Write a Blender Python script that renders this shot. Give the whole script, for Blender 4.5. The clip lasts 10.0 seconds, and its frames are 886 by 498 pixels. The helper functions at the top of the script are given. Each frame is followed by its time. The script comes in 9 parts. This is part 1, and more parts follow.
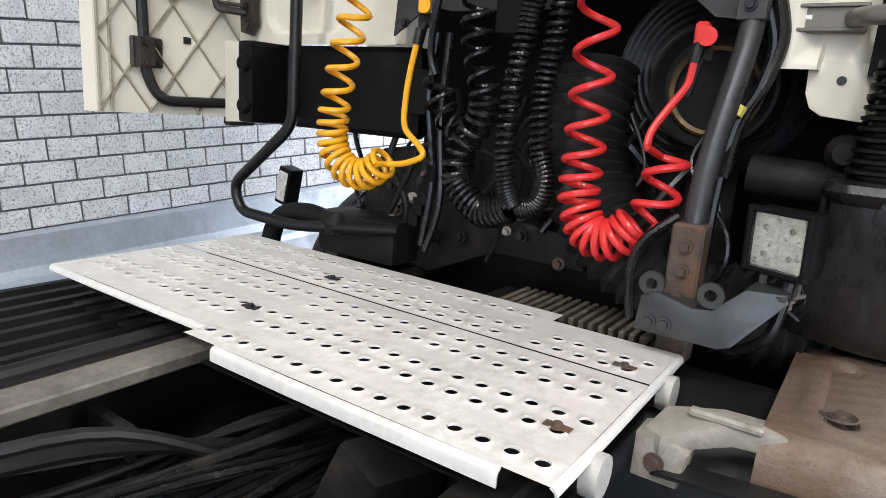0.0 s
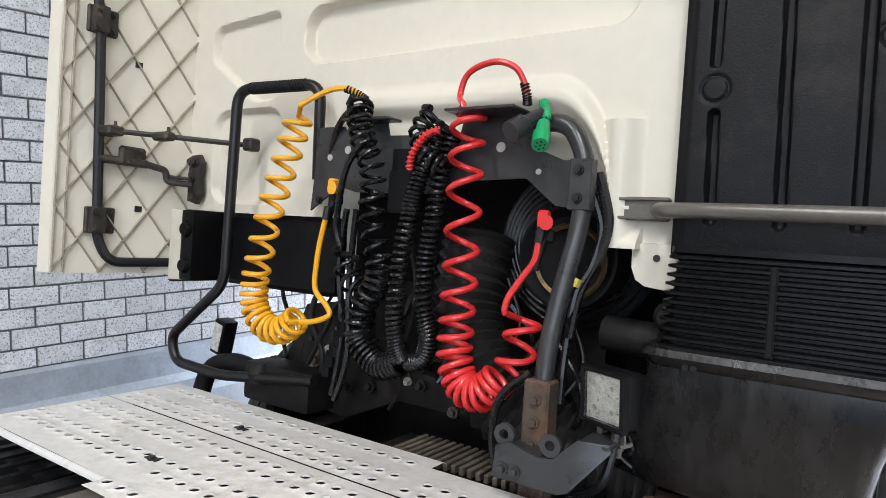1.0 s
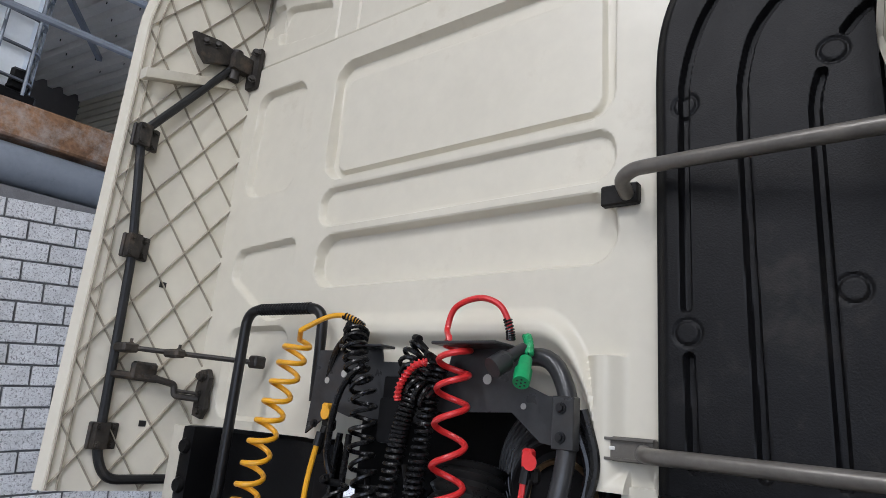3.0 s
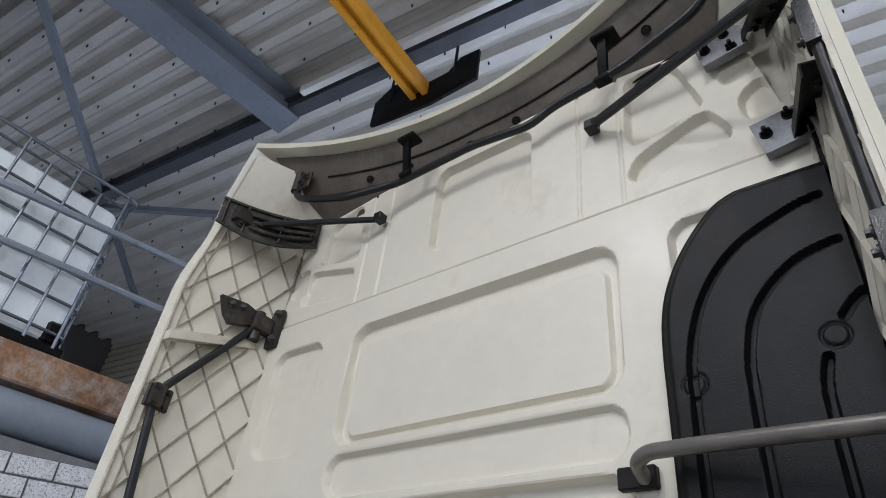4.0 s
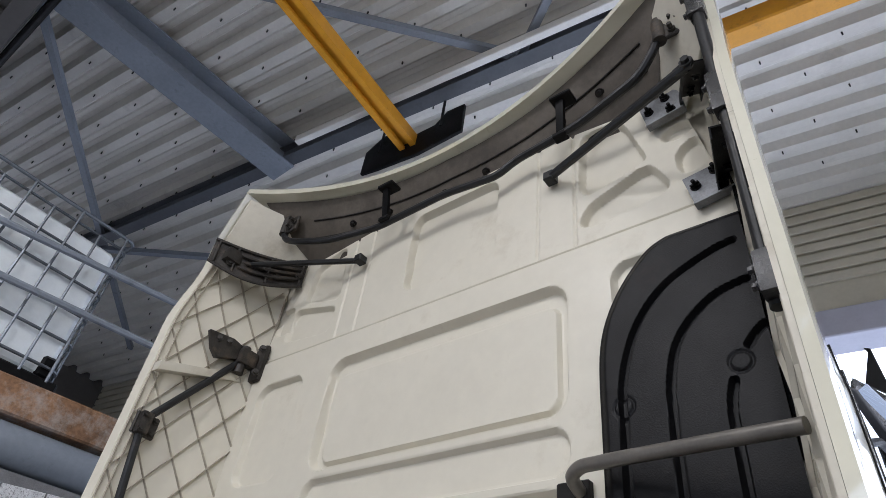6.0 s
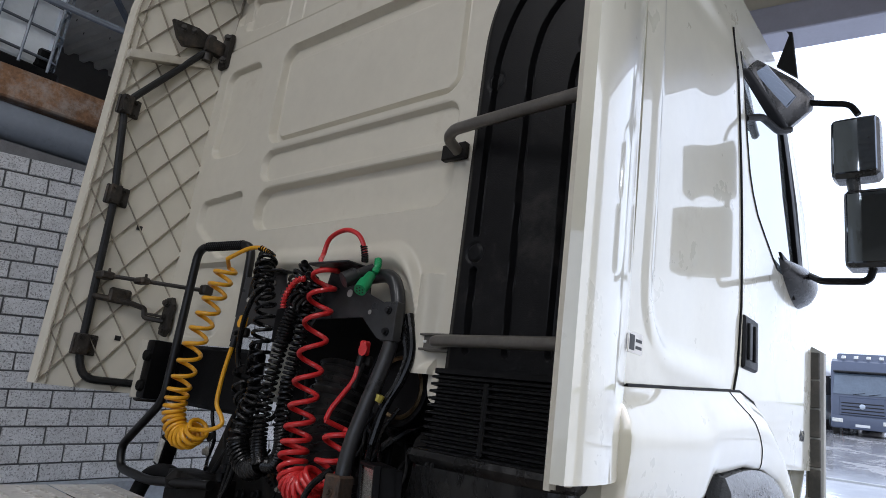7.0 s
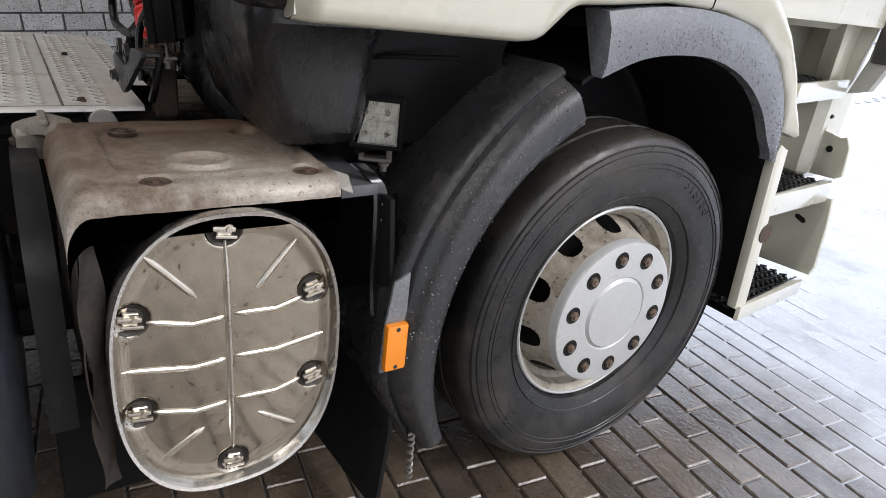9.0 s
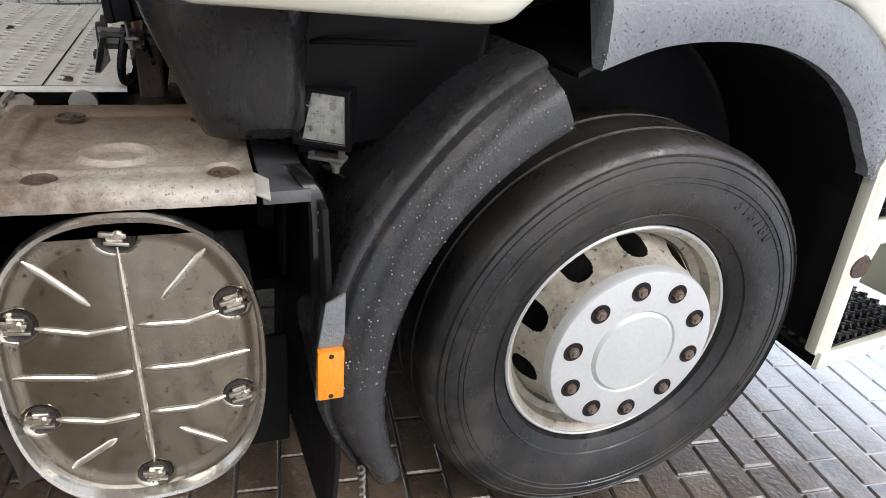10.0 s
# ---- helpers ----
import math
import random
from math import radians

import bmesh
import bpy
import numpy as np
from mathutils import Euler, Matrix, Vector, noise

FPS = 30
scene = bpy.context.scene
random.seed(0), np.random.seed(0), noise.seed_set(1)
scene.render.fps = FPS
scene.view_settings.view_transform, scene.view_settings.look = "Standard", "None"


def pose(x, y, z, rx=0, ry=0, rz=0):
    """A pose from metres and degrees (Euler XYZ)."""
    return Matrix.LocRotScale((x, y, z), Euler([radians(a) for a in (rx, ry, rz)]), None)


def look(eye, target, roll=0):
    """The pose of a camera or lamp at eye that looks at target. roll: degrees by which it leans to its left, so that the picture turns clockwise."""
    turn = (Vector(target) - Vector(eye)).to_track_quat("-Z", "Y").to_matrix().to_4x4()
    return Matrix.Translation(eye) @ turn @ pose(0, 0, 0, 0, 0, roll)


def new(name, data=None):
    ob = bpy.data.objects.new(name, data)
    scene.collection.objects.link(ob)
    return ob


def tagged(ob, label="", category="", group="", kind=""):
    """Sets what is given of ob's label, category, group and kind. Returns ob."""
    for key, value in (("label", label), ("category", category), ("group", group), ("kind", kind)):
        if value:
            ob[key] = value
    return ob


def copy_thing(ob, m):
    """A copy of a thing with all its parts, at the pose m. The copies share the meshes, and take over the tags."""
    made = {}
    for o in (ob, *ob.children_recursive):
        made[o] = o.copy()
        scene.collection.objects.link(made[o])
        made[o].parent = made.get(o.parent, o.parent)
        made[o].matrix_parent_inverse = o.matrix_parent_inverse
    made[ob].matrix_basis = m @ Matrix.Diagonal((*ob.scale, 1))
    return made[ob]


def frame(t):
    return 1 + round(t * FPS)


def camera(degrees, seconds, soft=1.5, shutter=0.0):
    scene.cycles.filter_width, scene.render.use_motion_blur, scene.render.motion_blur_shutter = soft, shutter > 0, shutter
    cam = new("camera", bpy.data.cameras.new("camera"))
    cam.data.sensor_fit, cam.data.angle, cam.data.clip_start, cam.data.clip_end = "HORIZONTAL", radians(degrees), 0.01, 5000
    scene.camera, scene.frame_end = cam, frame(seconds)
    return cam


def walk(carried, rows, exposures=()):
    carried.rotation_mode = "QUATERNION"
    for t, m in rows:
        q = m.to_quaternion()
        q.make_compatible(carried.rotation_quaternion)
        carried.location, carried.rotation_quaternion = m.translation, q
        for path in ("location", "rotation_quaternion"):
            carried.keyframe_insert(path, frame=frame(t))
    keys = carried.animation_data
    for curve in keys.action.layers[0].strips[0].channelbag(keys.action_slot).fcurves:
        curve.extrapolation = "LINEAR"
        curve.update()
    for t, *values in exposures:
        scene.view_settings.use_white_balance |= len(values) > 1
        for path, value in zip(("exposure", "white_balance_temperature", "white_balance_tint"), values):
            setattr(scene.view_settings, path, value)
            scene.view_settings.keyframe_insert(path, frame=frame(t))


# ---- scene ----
cam = camera(69.3, 10.0, soft=0.35)
PATH = [
    (0, (0.69, -1.356, 1.339), (-0.398, 0.263, 0.894), 4.1),
    (0.5, (0.84, -1.384, 1.389), (-0.239, 0.292, 1.222), 3.5),
    (0.7, (0.901, -1.411, 1.391), (-0.165, 0.276, 1.251), 4.0),
    (1, (0.965, -1.388, 1.439), (-0.136, 0.282, 1.402), 3.8),
    (1.5, (1.008, -1.379, 1.466), (-0.113, 0.276, 1.529), 3.9),
    (2, (1.031, -1.38, 1.492), (-0.104, 0.265, 1.563), 4.2),
    (2.2, (1.038, -1.384, 1.494), (-0.107, 0.253, 1.587), 4.2),
    (3.3, (1.089, -1.359, 1.573), (-0.08, 0.085, 2.313), 5.4),
    (3.5, (1.096, -1.359, 1.584), (-0.056, 0.023, 2.458), 5.9),
    (4, (1.116, -1.363, 1.627), (0.024, -0.171, 2.805), 7.4),
    (4.5, (1.134, -1.342, 1.663), (0.157, -0.398, 3.131), 9.2),
    (5, (1.132, -1.341, 1.661), (0.15, -0.415, 3.137), 10.1),
    (5.2, (1.136, -1.341, 1.652), (0.149, -0.41, 3.121), 10.3),
    (6.3, (1.414, -1.414, 1.443), (0.308, -0.175, 2.557), 7.1),
    (6.5, (1.521, -1.356, 1.414), (0.311, -0.051, 2.327), 7.6),
    (6.7, (1.604, -1.346, 1.380), (0.349, 0.045, 2.080), 6.9),
    (7, (1.717, -1.339, 1.36), (0.426, 0.113, 1.836), 7.6),
    (7.5, (1.847, -1.161, 1.325), (0.543, 0.352, 1.415), 6.9),
    (8, (1.989, -0.954, 1.342), (0.713, 0.547, 1.0), 7.4),
    (8.5, (2.14, -0.736, 1.334), (0.789, 0.59, 0.688), 7.2),
    (8.7, (2.167, -0.644, 1.345), (0.740, 0.546, 0.603), 7.0),
    (9, (2.16, -0.483, 1.308), (0.66, 0.58, 0.521), 6.9),
    (9.2, (2.140, -0.367, 1.319), (0.637, 0.677, 0.512), 6.8),
    (9.5, (2.113, -0.245, 1.341), (0.541, 0.634, 0.472), 6.5),
    (9.7, (2.101, -0.162, 1.347), (0.491, 0.581, 0.423), 6.4),
    (10, (2.116, -0.059, 1.341), (0.467, 0.618, 0.434), 5.8),
]
EXPOSURES = [(0, 1.54, 5980, 11), (1.0, 1.45, 5880, 11), (1.5, 1.42, 5800, 12), (2.2, 1.25, 5750, 13), (3.3, 0.93, 5680, 14), (4.0, 0.88, 5650, 13), (5.2, 0.80, 5780, 14), (6.3, 0.84, 5800, 14), (7.0, 0.02, 5800, 13.5), (7.5, -0.37, 5880, 12.5), (8.0, -0.37, 5960, 11.5), (9.0, 0.20, 6230, 13), (9.5, 0.29, 6230, 12), (10, 0.60, 6230, 12)]
SKY = 0.2
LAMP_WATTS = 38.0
walk(cam, [(t, look(eye, target, roll)) for t, eye, target, roll in PATH], EXPOSURES)

# ---------- sky, sun and lamps ----------
world = bpy.data.worlds.new("overcast_sky")
scene.world = world
world.use_nodes = True
_n, _l = world.node_tree.nodes, world.node_tree.links
sky = _n.new("ShaderNodeTexSky")
sky.sky_type = "NISHITA"
sky.sun_disc = False
sky.sun_elevation, sky.sun_rotation = radians(38), radians(70)
sky.dust_density, sky.air_density = 6.0, 1.0
cloud = _n.new("ShaderNodeMix")
cloud.data_type = "RGBA"
cloud.inputs[0].default_value = 0.75
cloud.inputs[7].default_value = (8.6, 9.2, 10.1, 1)
_l.new(sky.outputs[0], cloud.inputs[6])
_l.new(cloud.outputs[2], _n["Background"].inputs[0])
_n["Background"].inputs[1].default_value = SKY

sun = new("sun", bpy.data.lights.new("sun", "SUN"))
sun.data.energy, sun.data.angle, sun.data.color = 1.2, radians(20), (0.98, 0.98, 1.0)
sun.matrix_world = look((8, 6, 9), (0, 0, 0))


# ---------- small mesh library ----------
V = Vector
BASE = {}


def part(name, bm, material, parent=None, label="", flat=False, angle=32):
    """Link a bmesh, written in world metres, as one mesh under its parent."""
    me = bpy.data.meshes.new(name)
    if parent is not None and parent in BASE:
        bmesh.ops.translate(bm, verts=bm.verts, vec=-BASE[parent])
    bmesh.ops.recalc_face_normals(bm, faces=bm.faces)
    bm.to_mesh(me)
    bm.free()
    me.materials.append(material)
    if not flat:
        me.polygons.foreach_set("use_smooth", [True] * len(me.polygons))
        me.set_sharp_from_angle(angle=radians(angle))
    ob = new(name, me)
    if parent is not None:
        ob.parent = parent
        BASE[ob] = BASE.get(parent, V((0, 0, 0)))
    if label:
        ob["label"] = label
    return ob


def thing(name, at, label, category, group="", kind=""):
    """An Empty at the base of a thing that has parts."""
    ob = new(name)
    ob.empty_display_size = 0.1
    ob.location = at
    BASE[ob] = V(at)
    return tagged(ob, label, category, group, kind)


def single(name, bm, material, label, category, group="", kind="", flat=False, angle=32):
    """A thing of one mesh, with its origin at its base."""
    co = [v.co for v in bm.verts]
    lo = V((min(c.x for c in co), min(c.y for c in co), min(c.z for c in co)))
    hi = V((max(c.x for c in co), max(c.y for c in co), max(c.z for c in co)))
    at = V(((lo.x + hi.x) / 2, (lo.y + hi.y) / 2, lo.z))
    bmesh.ops.translate(bm, verts=bm.verts, vec=-at)
    ob = part(name, bm, material, None, "", flat, angle)
    ob.location = at
    BASE[ob] = at
    return tagged(ob, label, category, group, kind)


def structure(name, bm, material, label, category, flat=False, angle=32):
    ob = part(name, bm, material, None, "", flat, angle)
    BASE[ob] = V((0, 0, 0))
    return tagged(ob, label, category, "", "structure")


def NB():
    return bmesh.new()


def bx(bm, lo, hi, bevel=0.0, rot=None, seg=1):
    """A box between two corners, bevelled; rot turns it about its centre."""
    lo, hi = V(lo), V(hi)
    c, s = (lo + hi) / 2, hi - lo
    m = Matrix.Translation(c) @ (rot.to_4x4() if rot else Matrix()) @ Matrix.Diagonal((*s, 1))
    r = bmesh.ops.create_cube(bm, size=1, matrix=m)
    if bevel > 0:
        es = list({e for v in r["verts"] for e in v.link_edges})
        bmesh.ops.bevel(bm, geom=es, offset=bevel, segments=seg, affect="EDGES", profile=0.7)
    return bm


def spline(pts, n=8):
    """A smooth line through points."""
    pts = [V(p) for p in pts]
    out = []
    for i in range(len(pts) - 1):
        p0, p1, p2, p3 = pts[max(i - 1, 0)], pts[i], pts[i + 1], pts[min(i + 2, len(pts) - 1)]
        for k in range(n):
            t = k / n
            out.append(0.5 * (2 * p1 + (p2 - p0) * t + (2 * p0 - 5 * p1 + 4 * p2 - p3) * t * t + (3 * p1 - p0 - 3 * p2 + p3) * t ** 3))
    out.append(pts[-1])
    return out


def fillet(pts, r, n=5):
    """A polyline with its corners rounded."""
    pts = [V(p) for p in pts]
    out = [pts[0]]
    for a, b, c in zip(pts, pts[1:], pts[2:]):
        u, w = (a - b), (c - b)
        d = min(r, u.length * 0.48, w.length * 0.48)
        p, q = b + u.normalized() * d, b + w.normalized() * d
        for k in range(n + 1):
            t = k / n
            out.append((1 - t) ** 2 * p + 2 * t * (1 - t) * b + t * t * q)
    out.append(pts[-1])
    return out


def tube(bm, pts, r, seg=10, caps=True, closed=False):
    """A round bar swept along a line; r may be a function of the share of its length."""
    pts = [V(p) for p in pts]
    n = len(pts)
    tang = [((pts[(i + 1) % n] - pts[i - 1]) if closed or 0 < i < n - 1 else (pts[min(i + 1, n - 1)] - pts[max(i - 1, 0)])).normalized() for i in range(n)]
    up = V((0, 0, 1)) if abs(tang[0].z) < 0.9 else V((1, 0, 0))
    nrm = (up - tang[0] * up.dot(tang[0])).normalized()
    rings = []
    for i, (p, t) in enumerate(zip(pts, tang)):
        nrm = (nrm - t * nrm.dot(t)).normalized()
        b = t.cross(nrm)
        rr = r(i / max(n - 1, 1)) if callable(r) else r
        rings.append([bm.verts.new(p + (nrm * math.cos(a) + b * math.sin(a)) * rr) for a in (2 * math.pi * k / seg for k in range(seg))])
    for i in range(n if closed else n - 1):
        A, B = rings[i], rings[(i + 1) % n]
        for k in range(seg):
            bm.faces.new((A[k], A[(k + 1) % seg], B[(k + 1) % seg], B[k]))
    if caps and not closed:
        bm.faces.new(rings[0][::-1])
        bm.faces.new(rings[-1])
    return bm


def coil(axis, R, turns, per=14, taper=None):
    """The line of a helix about a smooth axis. turns: a list of (share of the axis, turns so far)."""
    ax = spline(axis, 40)
    n = int(turns[-1][1] * per)
    out = []
    total = len(ax) - 1
    nrm = V((0, -1, 0))
    for k in range(n + 1):
        w = turns[-1][1] * k / n
        for (s0, w0), (s1, w1) in zip(turns, turns[1:]):
            if w <= w1 or (s1, w1) == tuple(turns[-1]):
                s = s0 + (s1 - s0) * (w - w0) / (w1 - w0)
                break
        f = min(max(s, 0), 1) * total
        i = min(int(f), total - 1)
        p = ax[i].lerp(ax[i + 1], f - i)
        t = (ax[min(i + 3, total)] - ax[max(i - 2, 0)]).normalized()
        nrm = (nrm - t * nrm.dot(t)).normalized()
        b = t.cross(nrm)
        rr = R * (taper(s) if taper else 1)
        out.append(p + (nrm * math.cos(2 * math.pi * w) + b * math.sin(2 * math.pi * w)) * rr)
    return out


def lathe(bm, prof, origin, axis="x", seg=48, close=False):
    """Turn a profile of (radius, height along the axis) about an axis."""
    o = V(origin)
    rings = []
    for r, h in prof:
        ring = []
        for k in range(seg):
            a = 2 * math.pi * k / seg
            c, s = r * math.cos(a), r * math.sin(a)
            d = {"x": (h, c, s), "y": (c, h, s), "z": (c, s, h)}[axis]
            ring.append(bm.verts.new(o + V(d)))
        rings.append(ring)
    for A, B in zip(rings, rings[1:]):
        for k in range(seg):
            bm.faces.new((A[k], A[(k + 1) % seg], B[(k + 1) % seg], B[k]))
    if close:
        bm.faces.new(rings[0])
        bm.faces.new(rings[-1])
    return bm


def slab(bm, outline, depth, bevel=0.0):
    """A flat outline (3D points) pushed out by a vector, with bevelled rims."""
    vs = [bm.verts.new(V(p)) for p in outline]
    f = bm.faces.new(vs)
    r = bmesh.ops.extrude_face_region(bm, geom=[f])
    nv = [g for g in r["geom"] if isinstance(g, bmesh.types.BMVert)]
    bmesh.ops.translate(bm, verts=nv, vec=V(depth))
    if bevel > 0:
        es = [e for e in bm.edges if e.verts[0] in set(vs + nv) and e.verts[1] in set(vs + nv)]
        rim = [e for e in es if (e.verts[0] in nv) == (e.verts[1] in nv)]
        bmesh.ops.bevel(bm, geom=rim, offset=bevel, segments=2, affect="EDGES", profile=0.6)
    return bm


def sheet(bm, nu, nv, fn, keep=None, thick=0.0, into=(0, 1, 0)):
    """A grid of points fn(u, v), u and v from 0 to 1."""
    g = [[bm.verts.new(V(fn(i / nu, j / nv))) for j in range(nv + 1)] for i in range(nu + 1)]
    fs = []
    for i in range(nu):
        for j in range(nv):
            if keep is None or keep((i + 0.5) / nu, (j + 0.5) / nv):
                q = [g[i][j], g[i + 1][j], g[i + 1][j + 1], g[i][j + 1]]
                if (q[0].co - q[2].co).length > 1e-5 and (q[1].co - q[3].co).length > 1e-5:
                    fs.append(bm.faces.new(q))
    if thick:
        r = bmesh.ops.extrude_face_region(bm, geom=fs)
        bmesh.ops.translate(bm, verts=[x for x in r["geom"] if isinstance(x, bmesh.types.BMVert)], vec=V(into) * thick)
    bmesh.ops.delete(bm, geom=[v for v in bm.verts if not v.link_faces], context="VERTS")
    return bm


def rr_dist(x, y, cx, cy, hx, hy, r):
    """Signed distance to a rectangle with round corners, below nought inside."""
    qx, qy = abs(x - cx) - hx + r, abs(y - cy) - hy + r
    return math.hypot(max(qx, 0), max(qy, 0)) + min(max(qx, qy), 0) - r


def ease(a, b, x):
    t = min(max((x - a) / (b - a), 0), 1)
    return t * t * (3 - 2 * t)


def bolt(bm, at, axis, r=0.008, h=0.006):
    """A hexagon bolt head with a washer."""
    axis = V(axis).normalized()
    q = axis.to_track_quat("Z", "Y").to_matrix().to_4x4()
    m = Matrix.Translation(V(at))
    bmesh.ops.create_cone(bm, cap_ends=True, segments=14, radius1=r * 1.5, radius2=r * 1.45, depth=h * 0.4, matrix=m @ q @ Matrix.Translation((0, 0, h * 0.2)))
    bmesh.ops.create_cone(bm, cap_ends=True, segments=6, radius1=r, radius2=r * 0.94, depth=h, matrix=m @ q @ Matrix.Translation((0, 0, h * 0.8)))
    return bm


def bolts(name, spots, axis, r, h, material, parent, label=""):
    """One bolt for each place."""
    for at in spots:
        part(name, bolt(NB(), at, axis, r, h), material, parent, label)


def boxes(name, corners, material, parent, bevel=0.0, label=""):
    """One bevelled box for each pair of corners."""
    for lo, hi in corners:
        part(name, bx(NB(), lo, hi, bevel), material, parent, label)


# ---------- materials ----------
def surf(name, color, rough=0.5, metal=0.0, vary=0.12, scale=5.0, bump=0.0, bump_scale=90.0, dirt=None, dirt_amount=0.0, dirt_scale=3.0, coat=0.0, stretch=(1, 1, 1), random_tint=0.0, spec=0.5, rough_vary=0.15, specks=None, coat_rough=0.16):
    m = bpy.data.materials.new(name)
    m.use_nodes = True
    nt = m.node_tree
    N, L = nt.nodes, nt.links
    b = N["Principled BSDF"]
    co = N.new("ShaderNodeTexCoord")
    mp = N.new("ShaderNodeMapping")
    mp.inputs["Scale"].default_value = stretch
    L.new(co.outputs["Object"], mp.inputs["Vector"])
    vec = mp.outputs["Vector"]
    info = N.new("ShaderNodeObjectInfo")
    if random_tint > 0:
        off = N.new("ShaderNodeVectorMath")
        off.operation = "MULTIPLY_ADD"
        off.inputs[1].default_value = (1, 1, 1)
        sc = N.new("ShaderNodeMath")
        sc.operation = "MULTIPLY"
        sc.inputs[1].default_value = 37.0
        L.new(info.outputs["Random"], sc.inputs[0])
        L.new(vec, off.inputs[0])
        L.new(sc.outputs[0], off.inputs[2])
        vec = off.outputs[0]

    def nz(s, detail=6, r=0.6):
        n = N.new("ShaderNodeTexNoise")
        n.inputs["Scale"].default_value, n.inputs["Detail"].default_value, n.inputs["Roughness"].default_value = s, detail, r
        L.new(vec, n.inputs["Vector"])
        return n.outputs["Fac"]

    def ramp(fac, lo, hi, a, z):
        mr = N.new("ShaderNodeMapRange")
        mr.inputs[1].default_value, mr.inputs[2].default_value, mr.inputs[3].default_value, mr.inputs[4].default_value = lo, hi, a, z
        L.new(fac, mr.inputs[0])
        return mr.outputs[0]

    def mul(c, f):
        v = N.new("ShaderNodeVectorMath")
        v.operation = "SCALE"
        L.new(c, v.inputs[0])
        L.new(f, v.inputs["Scale"])
        return v.outputs[0]

    rgb = N.new("ShaderNodeRGB")
    rgb.outputs[0].default_value = (*color, 1)
    c = mul(rgb.outputs[0], ramp(nz(scale), 0.3, 0.7, 1 - vary, 1 + vary))
    c = mul(c, ramp(nz(scale * 9, 3), 0.3, 0.7, 1 - vary * 0.6, 1 + vary * 0.6))
    if random_tint > 0:
        c = mul(c, ramp(info.outputs["Random"], 0, 1, 1 - random_tint, 1 + random_tint))
    rg = ramp(nz(scale * 2.3), 0.3, 0.7, max(rough - rough_vary * rough, 0.02), min(rough + rough_vary * rough, 1))
    if dirt:
        mx = N.new("ShaderNodeMix")
        mx.data_type = "RGBA"
        f = ramp(nz(dirt_scale, 9, 0.72), 0.62 - dirt_amount * 0.35, 0.75 - dirt_amount * 0.2, 0, min(0.35 + dirt_amount, 0.95))
        L.new(f, mx.inputs[0])
        L.new(c, mx.inputs[6])
        mx.inputs[7].default_value = (*dirt, 1)
        c = mx.outputs[2]
        mr = N.new("ShaderNodeMix")
        L.new(f, mr.inputs[0])
        L.new(rg, mr.inputs[2])
        mr.inputs[3].default_value = 0.85
        rg = mr.outputs[0]
        if metal > 0:
            mm = N.new("ShaderNodeMath")
            mm.operation = "MULTIPLY_ADD"
            L.new(f, mm.inputs[0])
            mm.inputs[1].default_value, mm.inputs[2].default_value = -metal, metal
            L.new(mm.outputs[0], b.inputs["Metallic"])
    if specks:
        tone, share, size = specks
        mx = N.new("ShaderNodeMix")
        mx.data_type = "RGBA"
        L.new(ramp(nz(size, 5, 0.75), 0.70 - share * 0.3, 0.76 - share * 0.3, 0, 0.85), mx.inputs[0])
        L.new(c, mx.inputs[6])
        mx.inputs[7].default_value = (*tone, 1)
        c = mx.outputs[2]
    L.new(c, b.inputs["Base Color"])
    L.new(rg, b.inputs["Roughness"])
    if not (dirt and metal > 0):
        b.inputs["Metallic"].default_value = metal
    b.inputs["Coat Weight"].default_value = coat
    b.inputs["Coat Roughness"].default_value = coat_rough
    b.inputs["Specular IOR Level"].default_value = spec
    if bump > 0:
        bp = N.new("ShaderNodeBump")
        bp.inputs["Strength"].default_value, bp.inputs["Distance"].default_value = bump, 0.004
        L.new(nz(bump_scale, 4), bp.inputs["Height"])
        L.new(bp.outputs[0], b.inputs["Normal"])
        L.new(bp.outputs[0], b.inputs["Coat Normal"])
    return m


def glass(name, tint=(0.9, 0.95, 0.95), rough=0.02):
    m = bpy.data.materials.new(name)
    m.use_nodes = True
    b = m.node_tree.nodes["Principled BSDF"]
    b.inputs["Base Color"].default_value = (*tint, 1)
    b.inputs["Transmission Weight"].default_value = 1.0
    b.inputs["Roughness"].default_value = rough
    b.inputs["IOR"].default_value = 1.45
    return m


def glow(name, color, strength):
    m = bpy.data.materials.new(name)
    m.use_nodes = True
    b = m.node_tree.nodes["Principled BSDF"]
    b.inputs["Base Color"].default_value = (*color, 1)
    b.inputs["Emission Color"].default_value = (*color, 1)
    b.inputs["Emission Strength"].default_value = strength
    return m


REAR_CREAM = surf("dull_cream_paint", (0.66, 0.622, 0.52), 0.42, vary=0.035, scale=2.2, spec=0.40, coat=0.04, dirt=(0.42, 0.36, 0.26), dirt_amount=0.07, dirt_scale=2.2)
CREAM = surf("cream_paint", (0.615, 0.592, 0.475), 0.30, vary=0.035, scale=2.2, coat=1.0, coat_rough=0.03, dirt=(0.42, 0.37, 0.28), dirt_amount=0.12, dirt_scale=2.2)
CREAM.node_tree.nodes["Principled BSDF"].inputs["Coat IOR"].default_value = 1.75
CREAM_IN = surf("cream_plastic", (0.58, 0.545, 0.455), 0.55, vary=0.06, scale=3, dirt=(0.34, 0.29, 0.21), dirt_amount=0.28, dirt_scale=3.5)
